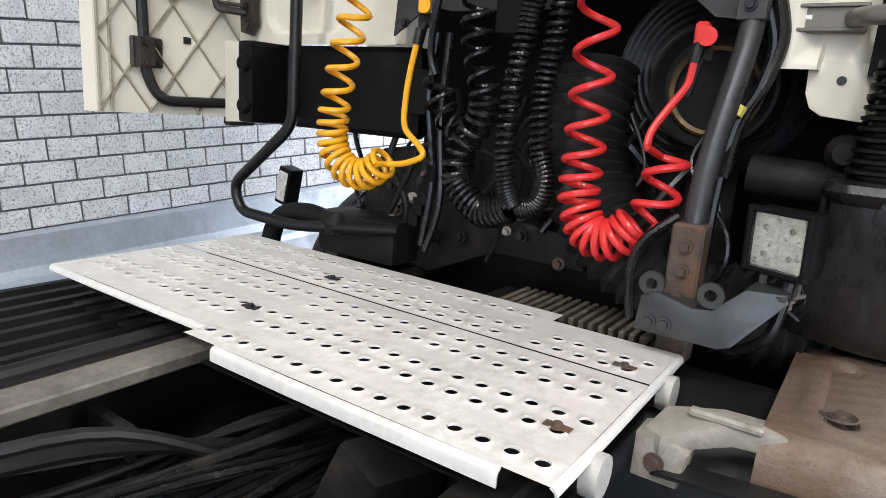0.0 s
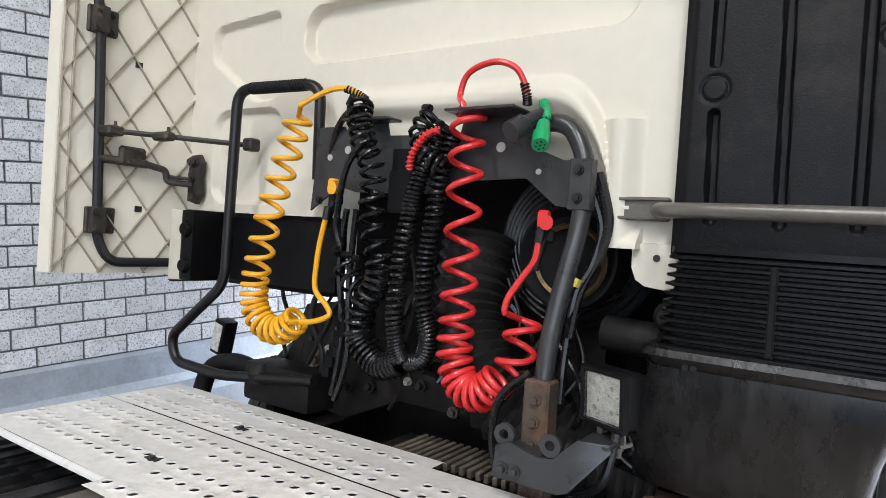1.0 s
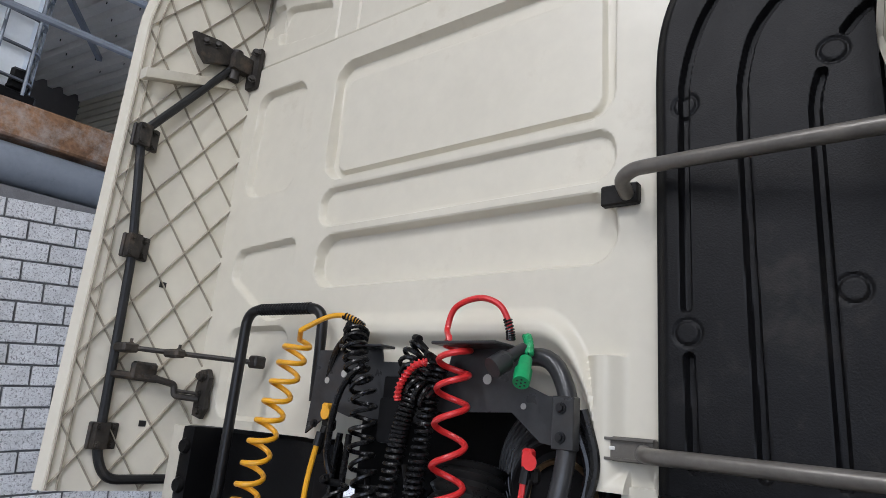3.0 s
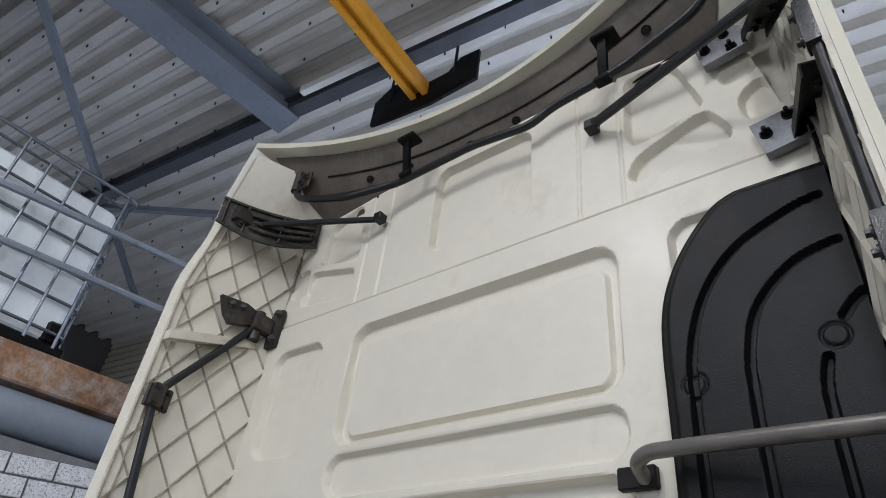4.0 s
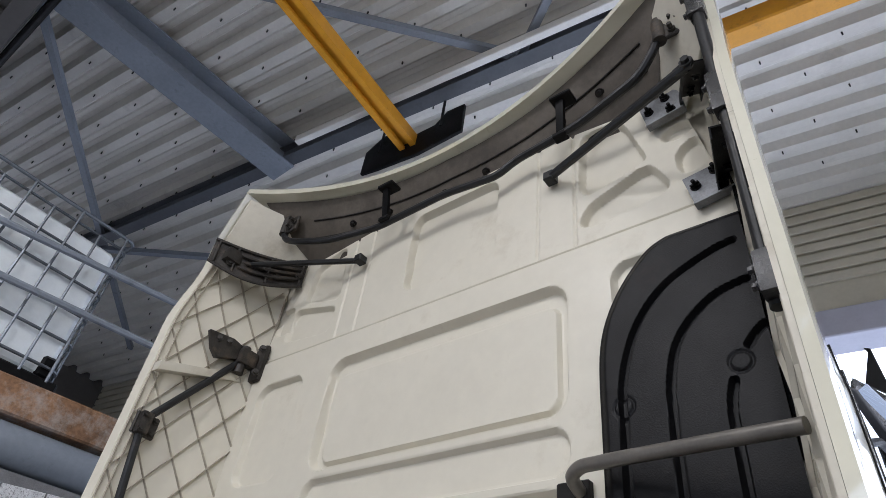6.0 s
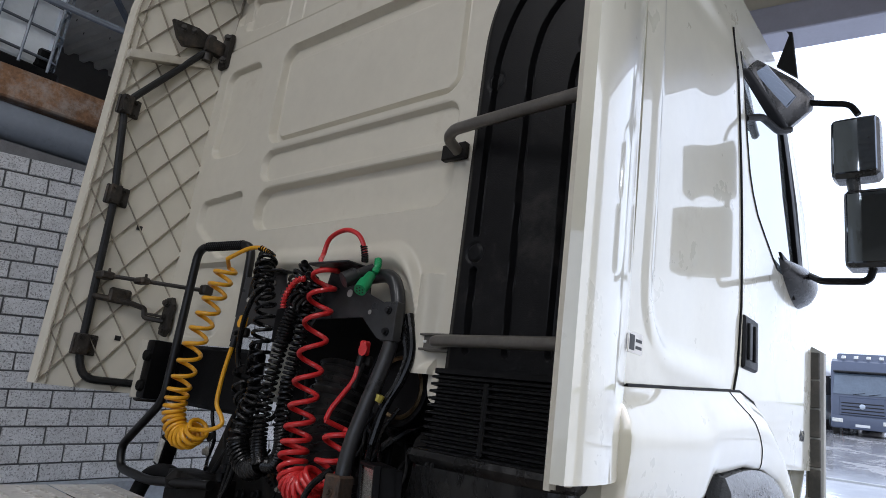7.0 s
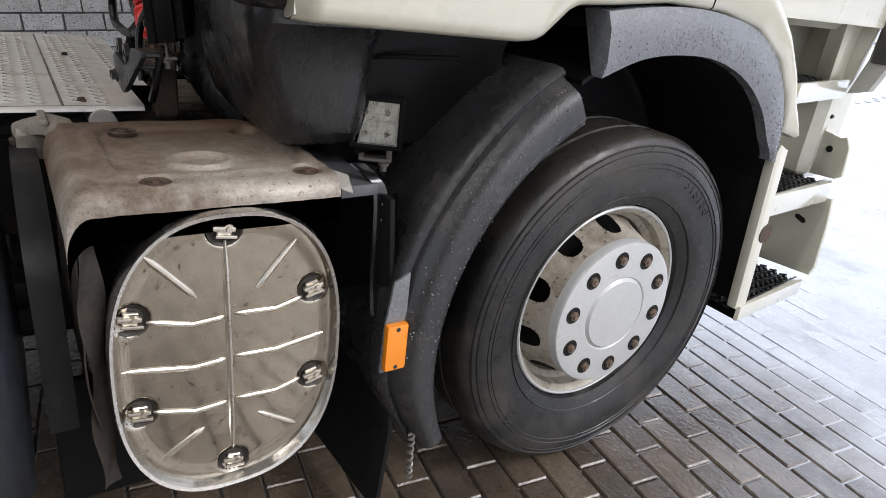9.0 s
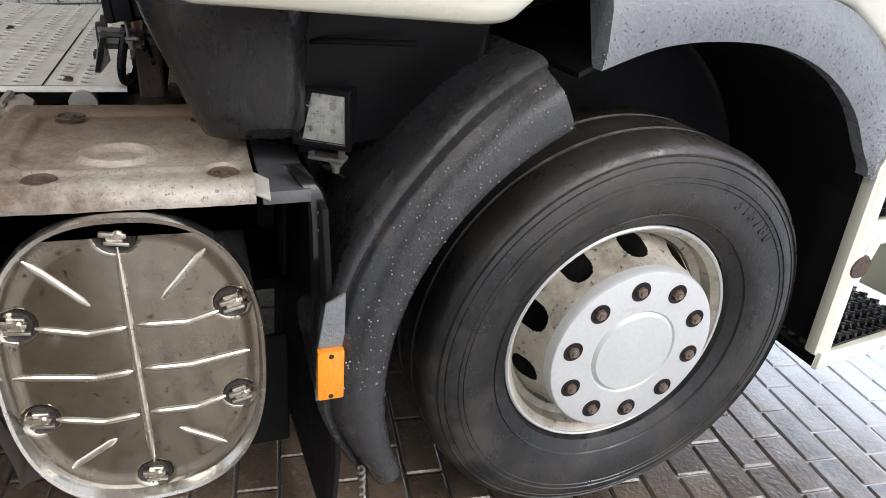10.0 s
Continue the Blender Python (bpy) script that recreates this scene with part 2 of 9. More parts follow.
BLACK_PLASTIC = surf("black_plastic", (0.005, 0.005, 0.0055), 0.42, spec=0.13, vary=0.2, scale=5, bump=0.12, bump_scale=420, dirt=(0.05, 0.045, 0.04), dirt_amount=0.06, dirt_scale=6)
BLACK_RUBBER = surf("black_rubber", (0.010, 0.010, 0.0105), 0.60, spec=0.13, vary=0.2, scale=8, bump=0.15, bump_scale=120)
SOOT = surf("sooty_metal", (0.014, 0.013, 0.012), 0.6, spec=0.25, metal=0.2, vary=0.35, scale=9, bump=0.3, bump_scale=60, dirt=(0.055, 0.040, 0.028), dirt_amount=0.22, dirt_scale=7)
DARK_STEEL = surf("dark_grey_steel", (0.015, 0.0155, 0.0165), 0.45, metal=0.35, vary=0.2, scale=8, bump=0.12, bump_scale=80, dirt=(0.09, 0.07, 0.055), dirt_amount=0.12, dirt_scale=9)
RACK_STEEL = surf("rack_steel", (0.045, 0.046, 0.048), 0.30, metal=0.3, vary=0.15, scale=8, bump=0.08, bump_scale=70, dirt=(0.03, 0.026, 0.022), dirt_amount=0.25, dirt_scale=7)
CASTING = surf("grimy_dark_casting", (0.034, 0.030, 0.026), 0.55, metal=0.25, vary=0.3, scale=14, bump=0.4, bump_scale=60, dirt=(0.13, 0.095, 0.065), dirt_amount=0.30, dirt_scale=12)
RUSTY = surf("rusty_steel", (0.075, 0.055, 0.042), 0.75, metal=0.2, vary=0.3, scale=18, bump=0.5, bump_scale=90, dirt=(0.16, 0.065, 0.025), dirt_amount=0.4, dirt_scale=14)
TUBE_GREY = surf("grey_tube", (0.165, 0.154, 0.137), 0.36, metal=0.4, vary=0.15, scale=9, bump=0.08, bump_scale=110, dirt=(0.16, 0.14, 0.11), dirt_amount=0.25, dirt_scale=9)
ALU = surf("aluminium_plate", (0.74, 0.722, 0.69), 0.36, metal=0.22, vary=0.10, scale=6, bump=0.06, bump_scale=130, dirt=(0.36, 0.325, 0.28), dirt_amount=0.27, dirt_scale=7)
ALU_DULL = surf("dull_aluminium", (0.36, 0.34, 0.30), 0.55, metal=0.45, vary=0.2, scale=7, bump=0.2, bump_scale=80, dirt=(0.12, 0.09, 0.06), dirt_amount=0.3, dirt_scale=5)
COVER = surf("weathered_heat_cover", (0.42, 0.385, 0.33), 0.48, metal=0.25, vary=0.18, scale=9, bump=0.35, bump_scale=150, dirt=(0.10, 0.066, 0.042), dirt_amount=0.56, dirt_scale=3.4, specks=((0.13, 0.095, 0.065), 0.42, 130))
GRIMY_ALU = surf("grimy_aluminium", (0.20, 0.185, 0.16), 0.55, metal=0.4, vary=0.25, scale=9, bump=0.2, bump_scale=80, dirt=(0.05, 0.038, 0.028), dirt_amount=0.45, dirt_scale=6)
STAINLESS = surf("stainless_steel", (0.345, 0.315, 0.26), 0.12, metal=0.97, vary=0.14, scale=4, bump=0.10, bump_scale=9, specks=((0.10, 0.06, 0.035), 0.34, 60), dirt=(0.09, 0.070, 0.047), dirt_amount=0.16, dirt_scale=6, rough_vary=0.3)
CHROME = surf("bright_steel_rim", (0.72, 0.71, 0.68), 0.25, metal=1.0, vary=0.06, scale=12)
TYRE = surf("tyre_rubber", (0.011, 0.0108, 0.0105), 0.36, spec=0.4, vary=0.4, scale=7, bump=0.5, bump_scale=45, dirt=(0.07, 0.060, 0.047), dirt_amount=0.27, dirt_scale=3.2, rough_vary=0.45)
WHEEL_WHITE = surf("silver_wheel_paint", (0.47, 0.475, 0.465), 0.38, metal=0.15, vary=0.06, scale=9, bump=0.04, bump_scale=60, dirt=(0.22, 0.17, 0.11), dirt_amount=0.10, dirt_scale=9)
WHEEL_DIRTY = surf("dirty_wheel_paint", (0.42, 0.385, 0.32), 0.55, metal=0.1, vary=0.15, scale=10, bump=0.08, bump_scale=60, dirt=(0.15, 0.115, 0.075), dirt_amount=0.42, dirt_scale=8, specks=((0.03, 0.025, 0.02), 0.38, 45))
NUT = surf("brown_steel_nut", (0.19, 0.14, 0.105), 0.5, metal=0.6, vary=0.25, scale=60)
GREY_PLASTIC = surf("grey_black_plastic", (0.029, 0.0293, 0.030), 0.27, spec=0.5, vary=0.22, scale=7, bump=0.25, bump_scale=240, dirt=(0.13, 0.11, 0.09), dirt_amount=0.22, dirt_scale=5, stretch=(1, 1, 1))
TRIM = surf("grey_arch_plastic", (0.165, 0.172, 0.182), 0.28, vary=0.12, scale=9, bump=0.6, bump_scale=110, dirt=(0.22, 0.22, 0.22), dirt_amount=0.10, dirt_scale=14)
RED = surf("red_hose", (0.62, 0.028, 0.028), 0.32, vary=0.08, scale=20, coat=0.2, dirt=(0.20, 0.012, 0.012), dirt_amount=0.12, dirt_scale=24)
YELLOW = surf("yellow_hose", (0.76, 0.37, 0.010), 0.34, vary=0.08, scale=20, coat=0.15, dirt=(0.30, 0.15, 0.01), dirt_amount=0.12, dirt_scale=24)
BLACK_HOSE = surf("black_hose", (0.007, 0.007, 0.0075), 0.26, spec=0.4, vary=0.2, scale=20, dirt=(0.045, 0.042, 0.038), dirt_amount=0.08, dirt_scale=20)
GREEN = surf("green_plug", (0.012, 0.30, 0.10), 0.4, vary=0.1, scale=20)
BLUE = surf("blue_cap", (0.05, 0.24, 0.66), 0.38, vary=0.06, scale=20)
ORANGE = surf("orange_reflector", (0.85, 0.26, 0.008), 0.22, vary=0.05, scale=60, bump=0.3, bump_scale=300, coat=0.5)
LENS = surf("lamp_lens", (0.74, 0.73, 0.67), 0.22, metal=0.35, vary=0.3, scale=60, bump=0.7, bump_scale=110, coat=0.6, specks=((0.12, 0.12, 0.10), 0.35, 90))
WHITE = surf("white_plastic", (0.74, 0.73, 0.70), 0.45, vary=0.06, scale=9)
GALV = surf("galvanised_steel", (0.46, 0.50, 0.55), 0.42, metal=0.5, vary=0.14, scale=6, bump=0.06, bump_scale=50, dirt=(0.24, 0.25, 0.26), dirt_amount=0.2, dirt_scale=5)
GIRDER = surf("grey_blue_girder_paint", (0.21, 0.235, 0.275), 0.5, vary=0.1, scale=4, bump=0.05, bump_scale=60, dirt=(0.08, 0.085, 0.095), dirt_amount=0.16, dirt_scale=8)
DECK = surf("grey_roof_deck", (0.66, 0.640, 0.595), 0.55, metal=0.1, vary=0.06, scale=3, dirt=(0.34, 0.335, 0.32), dirt_amount=0.12, dirt_scale=2.2)
PANEL_GREY = surf("warm_grey_wall_panel", (0.10, 0.095, 0.092), 0.6, vary=0.08, scale=3)
BEIGE = surf("beige_cladding", (0.50, 0.47, 0.38), 0.55, vary=0.06, scale=3)
CRANE = surf("yellow_crane_paint", (0.66, 0.30, 0.012), 0.42, vary=0.07, scale=6, dirt=(0.22, 0.11, 0.02), dirt_amount=0.14, dirt_scale=9)
BRICK = surf("white_block", (0.63, 0.632, 0.64), 0.85, vary=0.13, scale=16, bump=0.8, bump_scale=130, dirt=(0.24, 0.24, 0.25), dirt_amount=0.14, dirt_scale=30, random_tint=0.07, specks=((0.20, 0.20, 0.205), 0.56, 95))
MORTAR = surf("grey_mortar", (0.16, 0.16, 0.165), 0.92, vary=0.15, scale=20, bump=0.5, bump_scale=120)
PAVER = surf("wet_paver", (0.098, 0.074, 0.052), 0.20, vary=0.28, scale=14, bump=0.8, bump_scale=70, dirt=(0.06, 0.05, 0.043), dirt_amount=0.25, dirt_scale=5, random_tint=0.34, rough_vary=0.6, coat=1.0, coat_rough=0.10)


def slush_glare_over(m, y0, y1, color, far=None):
    """Pale colour for thin wet slush and the sky's glare on it, where the rain blows in, in uneven tongues."""
    nt = m.node_tree
    N, L = nt.nodes, nt.links
    b = N["Principled BSDF"]
    geo = N.new("ShaderNodeNewGeometry")
    xyz = N.new("ShaderNodeSeparateXYZ")
    L.new(geo.outputs["Position"], xyz.inputs[0])
    n = N.new("ShaderNodeTexNoise")
    n.inputs["Scale"].default_value, n.inputs["Detail"].default_value, n.inputs["Roughness"].default_value = 0.9, 8, 0.65
    L.new(geo.outputs["Position"], n.inputs["Vector"])
    add = N.new("ShaderNodeMath")
    add.operation = "MULTIPLY_ADD"
    L.new(n.outputs["Fac"], add.inputs[0])
    add.inputs[1].default_value = 2.4
    L.new(xyz.outputs[1], add.inputs[2])
    mr = N.new("ShaderNodeMapRange")
    mr.inputs[1].default_value, mr.inputs[2].default_value, mr.inputs[4].default_value = y0 + 1.2, y1 + 1.2, 0.9
    L.new(add.outputs[0], mr.inputs[0])
    fac = mr.outputs[0]
    if far:
        end = N.new("ShaderNodeMapRange")
        end.inputs[1].default_value, end.inputs[2].default_value, end.inputs[3].default_value, end.inputs[4].default_value = far[0], far[1], 1.0, 0.25
        L.new(add.outputs[0], end.inputs[0])
        both = N.new("ShaderNodeMath")
        both.operation = "MULTIPLY"
        L.new(fac, both.inputs[0])
        L.new(end.outputs[0], both.inputs[1])
        fac = both.outputs[0]
    mx = N.new("ShaderNodeMix")
    mx.data_type = "RGBA"
    L.new(fac, mx.inputs[0])
    L.new(b.inputs["Base Color"].links[0].from_socket, mx.inputs[6])
    mx.inputs[7].default_value = (*color, 1)
    L.new(mx.outputs[2], b.inputs["Base Color"])
    return m


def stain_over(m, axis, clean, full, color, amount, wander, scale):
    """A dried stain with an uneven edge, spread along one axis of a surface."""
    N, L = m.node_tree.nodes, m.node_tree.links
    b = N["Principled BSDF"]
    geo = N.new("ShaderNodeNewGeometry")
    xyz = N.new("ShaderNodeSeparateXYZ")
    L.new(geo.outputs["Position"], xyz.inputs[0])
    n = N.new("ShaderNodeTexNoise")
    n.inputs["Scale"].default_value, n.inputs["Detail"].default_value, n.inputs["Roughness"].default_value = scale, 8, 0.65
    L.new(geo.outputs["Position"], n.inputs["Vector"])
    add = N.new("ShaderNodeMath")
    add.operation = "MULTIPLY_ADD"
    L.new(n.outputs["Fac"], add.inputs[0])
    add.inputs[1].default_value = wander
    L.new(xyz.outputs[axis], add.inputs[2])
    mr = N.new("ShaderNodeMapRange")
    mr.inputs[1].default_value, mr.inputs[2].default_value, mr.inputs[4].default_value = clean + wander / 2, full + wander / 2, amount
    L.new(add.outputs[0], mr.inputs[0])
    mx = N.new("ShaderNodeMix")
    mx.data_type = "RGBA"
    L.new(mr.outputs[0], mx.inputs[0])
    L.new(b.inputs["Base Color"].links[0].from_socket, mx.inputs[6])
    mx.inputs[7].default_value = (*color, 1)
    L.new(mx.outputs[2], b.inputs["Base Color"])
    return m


# Rust stain inboard; its darkening also stands for shade under the intake housing.
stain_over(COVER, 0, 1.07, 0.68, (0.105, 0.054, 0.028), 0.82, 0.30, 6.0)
stain_over(TYRE, 2, 0.72, 1.02, (0.075, 0.063, 0.049), 0.38, 0.9, 5.5)
slush_glare_over(PAVER, 1.35, 2.05, (0.62, 0.64, 0.67))
IBC_TANK = surf("milky_tank_plastic", (0.76, 0.80, 0.82), 0.4, vary=0.06, scale=3)
LAMP_GLASS = glass("lamp_glass", (0.96, 0.97, 0.96), 0.10)
# The ribs' shadow lines are put into this darker colour, besides the dirt.
RIB = surf("shaded_dirty_rib_plastic", (0.38, 0.34, 0.27), 0.6, vary=0.2, scale=9, dirt=(0.12, 0.09, 0.06), dirt_amount=0.3, dirt_scale=8)
MIRROR = surf("mirror_glass", (0.14, 0.16, 0.19), 0.03, metal=1.0, vary=0.02, scale=3)
INK = surf("black_ink", (0.015, 0.015, 0.016), 0.5, vary=0.1, scale=30)


# ---------- the yard and the paved floor ----------
def ground_z(y):
    return 0.0 if y < 6 else 0.09 * (y - 6) if y < 60 else 4.86


bm = NB()
ys = [-60, -20, -9, -4, 0, 3, 6, 9, 14, 22, 34, 48, 60, 120, 900]
xs = [-900, -120, -50, -25, -12, -5, 0, 5, 12, 25, 50, 120, 900]
g = [[bm.verts.new((x, y, ground_z(y) - 0.014)) for y in ys] for x in xs]
for i in range(len(xs) - 1):
    for j in range(len(ys) - 1):
        bm.faces.new((g[i][j], g[i + 1][j], g[i + 1][j + 1], g[i][j + 1]))
YARD = surf("wet_yard_paving", (0.17, 0.16, 0.155), 0.12, vary=0.25, scale=0.9, bump=0.25, bump_scale=14, dirt=(0.10, 0.085, 0.075), dirt_amount=0.3, dirt_scale=0.5, rough_vary=0.6)
slush_glare_over(YARD, 1.25, 2.75, (0.62, 0.64, 0.67), (17.5, 20.5))
ground = structure("ground", bm, YARD, "wet paved yard with thin slush, rising away from the hall", "ground", flat=True)

# ---------- hall: brick partition wall ----------
WALL_TURN = Matrix.Rotation(radians(-7), 4, "Z")
WALL_AT = Matrix.Translation((-2.42, 0, 0)) @ WALL_TURN
COURSE_TILT = Matrix.Rotation(radians(4.5), 4, "X")


def wall_bm(bm):
    bmesh.ops.transform(bm, matrix=WALL_AT, verts=bm.verts)
    return bm


bm = NB()
bx(bm, (-0.22, -9.0, -0.03), (-0.012, 3.4, 2.50))
bmesh.ops.transform(bm, matrix=WALL_AT, verts=bm.verts)
wall_west = structure("wall_west", bm, MORTAR, "white-grey block partition wall with recessed mortar joints", "wall")

# ---------- roof, girders and cladding of the hall ----------
HALL = Matrix.Rotation(radians(7), 4, "Z")
ROOF_Z = 6.0


def hall_bm(bm):
    bmesh.ops.transform(bm, matrix=HALL, verts=bm.verts)
    return bm


bm = NB()
PITCH = 0.245
prof = [(0.0, 0.0), (0.075, 0.0), (0.105, 0.085), (0.112, 0.085), (0.122, 0.075), (0.160, 0.075), (0.170, 0.085), (0.215, 0.085)]
rows = []
y = -9.0
while y < 3.55:
    for dy, dz in prof:
        rows.append((y + dy, ROOF_Z + dz))
    y += PITCH
A = [bm.verts.new((-9.0, yy, zz)) for yy, zz in rows]
B = [bm.verts.new((3.6, yy, zz)) for yy, zz in rows]
for i in range(len(rows) - 1):
    bm.faces.new((A[i], B[i], B[i + 1], A[i + 1]))
bx(bm, (-9.0, -9.0, ROOF_Z + 0.10), (3.6, 3.55, ROOF_Z + 0.16))
tips = set(bm.faces)
for j in range(50):
    for i in range(22):
        x, y = -8.0 + 0.55 * i + 0.275 * (j % 2), -8.963 + PITCH * j
        bx(bm, (x - 0.005, y - 0.005, ROOF_Z - 0.032), (x + 0.005, y + 0.005, ROOF_Z + 0.001))
for f in bm.faces:
    if f not in tips:
        f.material_index = 1
ceiling = structure("ceiling", hall_bm(bm), DECK, "grey trapezoidal steel roof deck with rows of screws", "ceiling", flat=True)
ceiling.data.materials.append(DARK_STEEL)


def ibeam(bm, a, b, h=0.3, w=0.16, t=0.014):
    """An I girder between two points, its web upright."""
    a, b = V(a), V(b)
    d = (b - a).normalized()
    s = d.cross(V((0, 0, 1))).normalized()
    u = s.cross(d)
    for lo, hi, hw in ((0, t, w / 2), (h - t, h, w / 2), (t, h - t, t / 2)):
        q = [a + s * x + u * z for x, z in ((-hw, lo), (hw, lo), (hw, hi), (-hw, hi))]
        e = [p + (b - a) for p in q]
        vs = [bm.verts.new(p) for p in q + e]
        for f in ((0, 1, 2, 3), (7, 6, 5, 4), (0, 4, 5, 1), (1, 5, 6, 2), (2, 6, 7, 3), (3, 7, 4, 0)):
            bm.faces.new([vs[k] for k in f])
    return bm


def bar(bm, a, b, w=0.06, h=0.06):
    """A square steel bar between two points."""
    a, b = V(a), V(b)
    d = (b - a).normalized()
    s = d.cross(V((0, 0, 1)))
    s = s.normalized() if s.length > 1e-3 else V((1, 0, 0))
    u = s.cross(d).normalized()
    vs = [bm.verts.new(p + s * x + u * z) for p in (a, b) for x, z in ((-w / 2, -h / 2), (w / 2, -h / 2), (w / 2, h / 2), (-w / 2, h / 2))]
    for f in ((0, 3, 2, 1), (4, 5, 6, 7), (0, 1, 5, 4), (1, 2, 6, 5), (2, 3, 7, 6), (3, 0, 4, 7)):
        bm.faces.new([vs[k] for k in f])
    return bm


def beam_thing(name, bm, mat, label, cat="girder"):
    return structure(name, bm, mat, label, cat, flat=True)


DARK_GIRDER = surf("dark_girder_paint", (0.075, 0.082, 0.095), 0.5, vary=0.12, scale=4, dirt=(0.04, 0.042, 0.046), dirt_amount=0.16, dirt_scale=8)
beam_thing("roof_girder", ibeam(NB(), (-3.05, -6, 5.70), (-2.73, 0.62, 5.70), 0.28, 0.30), GIRDER, "grey-blue painted steel roof girder with scuffed flange")
beam_thing("eaves_beam", hall_bm(ibeam(NB(), (-9, 0.88, 5.76), (3.6, 0.88, 5.76), 0.18, 0.12)), DARK_GIRDER, "grey-blue steel beam across the hall")
beam_thing("conduit", hall_bm(bx(NB(), (-2.3, 0.70, 5.72), (3.6, 0.76, 5.80), 0.006)), WHITE, "white cable conduit beside the beam", "conduit")
for p, q in (((-2.62, -1.76, 5.86), (-0.30, 0.88, 5.86)), ((-0.32, 0.86, 5.86), (2.0, -0.75, 5.86)), ((-3.10, -1.67, 5.86), (-7.44, 1.81, 5.86)), ((-7.4, -1.0, 5.80), (-3.9, 1.55, 5.80))):
    beam_thing("brace_bar", bar(NB(), p, q), GIRDER, "thin grey diagonal wind brace")
# front of the hall: lintel and cladding above the open doorway
bm = NB()
bx(bm, (-9.0, 3.55, 4.80), (3.6, 3.75, 6.15))
for k in range(9):
    bx(bm, (-9.0, 3.515, 5.10 + k * 0.115), (3.6, 3.552, 5.10 + k * 0.115 + 0.085), 0.006)
structure("wall_front", hall_bm(bm), BEIGE, "beige ribbed cladding above the open doorway", "wall", flat=True)
beam_thing("lintel", hall_bm(bx(NB(), (-9.0, 3.46, 4.55), (3.6, 3.76, 4.80), 0.01)), surf("lilac_grey_lintel", (0.36, 0.36, 0.42), 0.5, vary=0.05), "lilac-grey steel lintel above the doorway", "lintel")
bm = NB()
bx(bm, (-9.0, 3.45, -0.03), (-2.9, 3.75, 4.6))
structure("wall_front_side", hall_bm(bm), PANEL_GREY, "dark grey wall panel beside the doorway", "wall")
# unseen far and rear walls that close the hall, opened to let daylight in
bm = NB()
for y0, y1, z0, z1 in ((-9.2, -6.5, -0.03, 6.15), (2.2, 3.8, -0.03, 6.15), (-6.5, 2.2, 4.6, 6.15)):
    bx(bm, (-9.3, y0, z0), (-9.0, y1, z1))
structure("wall_far_west", hall_bm(bm), PANEL_GREY, "unseen dark grey far wall, its wide gateway added to let light in", "wall")
bm = NB()
bx(bm, (-9.0, -9.2, -0.03), (-2.6, -9.0, 6.15))
bx(bm, (-2.6, -9.2, 4.3), (3.6, -9.0, 6.15))
bx(bm, (-2.6, -9.2, -0.03), (-0.6, -9.0, 4.3))
structure("wall_rear", hall_bm(bm), BEIGE, "unseen beige rear wall, its wide open doorway added to let light in", "wall")
# Unseen side wall, added to cut the daylight on the cab's side.
bm = NB()
for y0, y1, z0, z1 in ((-9.2, -7.6, -0.03, 6.0), (-4.4, -1.2, -0.03, 6.0), (3.0, 3.75, -0.03, 6.0), (-7.6, -4.4, 4.3, 6.0), (-1.2, 3.0, 4.3, 6.0)):
    bx(bm, (3.62, y0, z0), (3.80, y1, z1))
structure("wall_east", hall_bm(bm), BEIGE, "unseen beige side wall added to cut side light, with two tall open gateways", "wall")
for yy in (-8.8, -5.0, 3.3):
    beam_thing("column", hall_bm(bx(NB(), (3.35, yy - 0.1, -0.03), (3.55, yy + 0.1, 5.95), 0.008)), GIRDER, "grey-blue steel column of the hall", "column")
# dark ribbed soffit, its edge beam and a pipe
bm = NB()
bx(bm, (-7.0, -4.6, 5.34), (-2.2, -1.70, 5.40))
for k in range(28):
    x = -6.95 + k * 0.17
    bx(bm, (x, -4.6, 5.315), (x + 0.12, -1.70, 5.345), 0.008)
structure("soffit", bm, PANEL_GREY, "dark brown-grey ribbed soffit under the roof", "soffit", flat=True)
beam_thing("soffit_beam", bx(NB(), (-7.0, -1.70, 5.22), (-2.3, -1.57, 5.50), 0.006), PANEL_GREY, "dark sheeted edge beam of the soffit", "beam")
beam_thing("roof_pipe", tube(NB(), [(-7.0, -1.53, 5.36), (-1.62, -1.53, 5.40), (-1.2, -1.50, 5.45)], 0.032, 10), DARK_STEEL, "dark pipe hung below the soffit", "pipe")

# ---------- crane rail ----------
crane = thing("crane_rail", V((-1.2, -3.4, 5.35)), "yellow painted light crane rail hanging under the roof", "crane")
bm = NB()
a, b = V((-0.905, -3.6, 5.35)), V((-1.305, 0.80, 5.35))
d = (b - a).normalized()
s = V((d.y, -d.x, 0))
prof = [(-0.075, 0.0), (-0.028, 0.0), (-0.028, 0.03), (-0.05, 0.03), (-0.05, 0.06), (0.05, 0.06), (0.05, 0.03), (0.028, 0.03), (0.028, 0.0), (0.075, 0.0), (0.075, 0.12), (0.045, 0.16), (-0.045, 0.16), (-0.075, 0.12)]
slab(bm, [a + s * x + V((0, 0, z)) for x, z in prof], b - a)
part("profile", bm, CRANE, crane)
bm = NB()
c = a + d * 2.25 + V((0, 0, 0.05))
bx(bm, c + V((-0.005, -0.12, -0.02)) + s * 0.082, c + V((0.005, 0.12, 0.05)) + s * 0.082, 0)
part("sticker", bm, WHITE, crane, "small white sticker")
bm = NB()
hang = b + V((0, 0, 0.1))
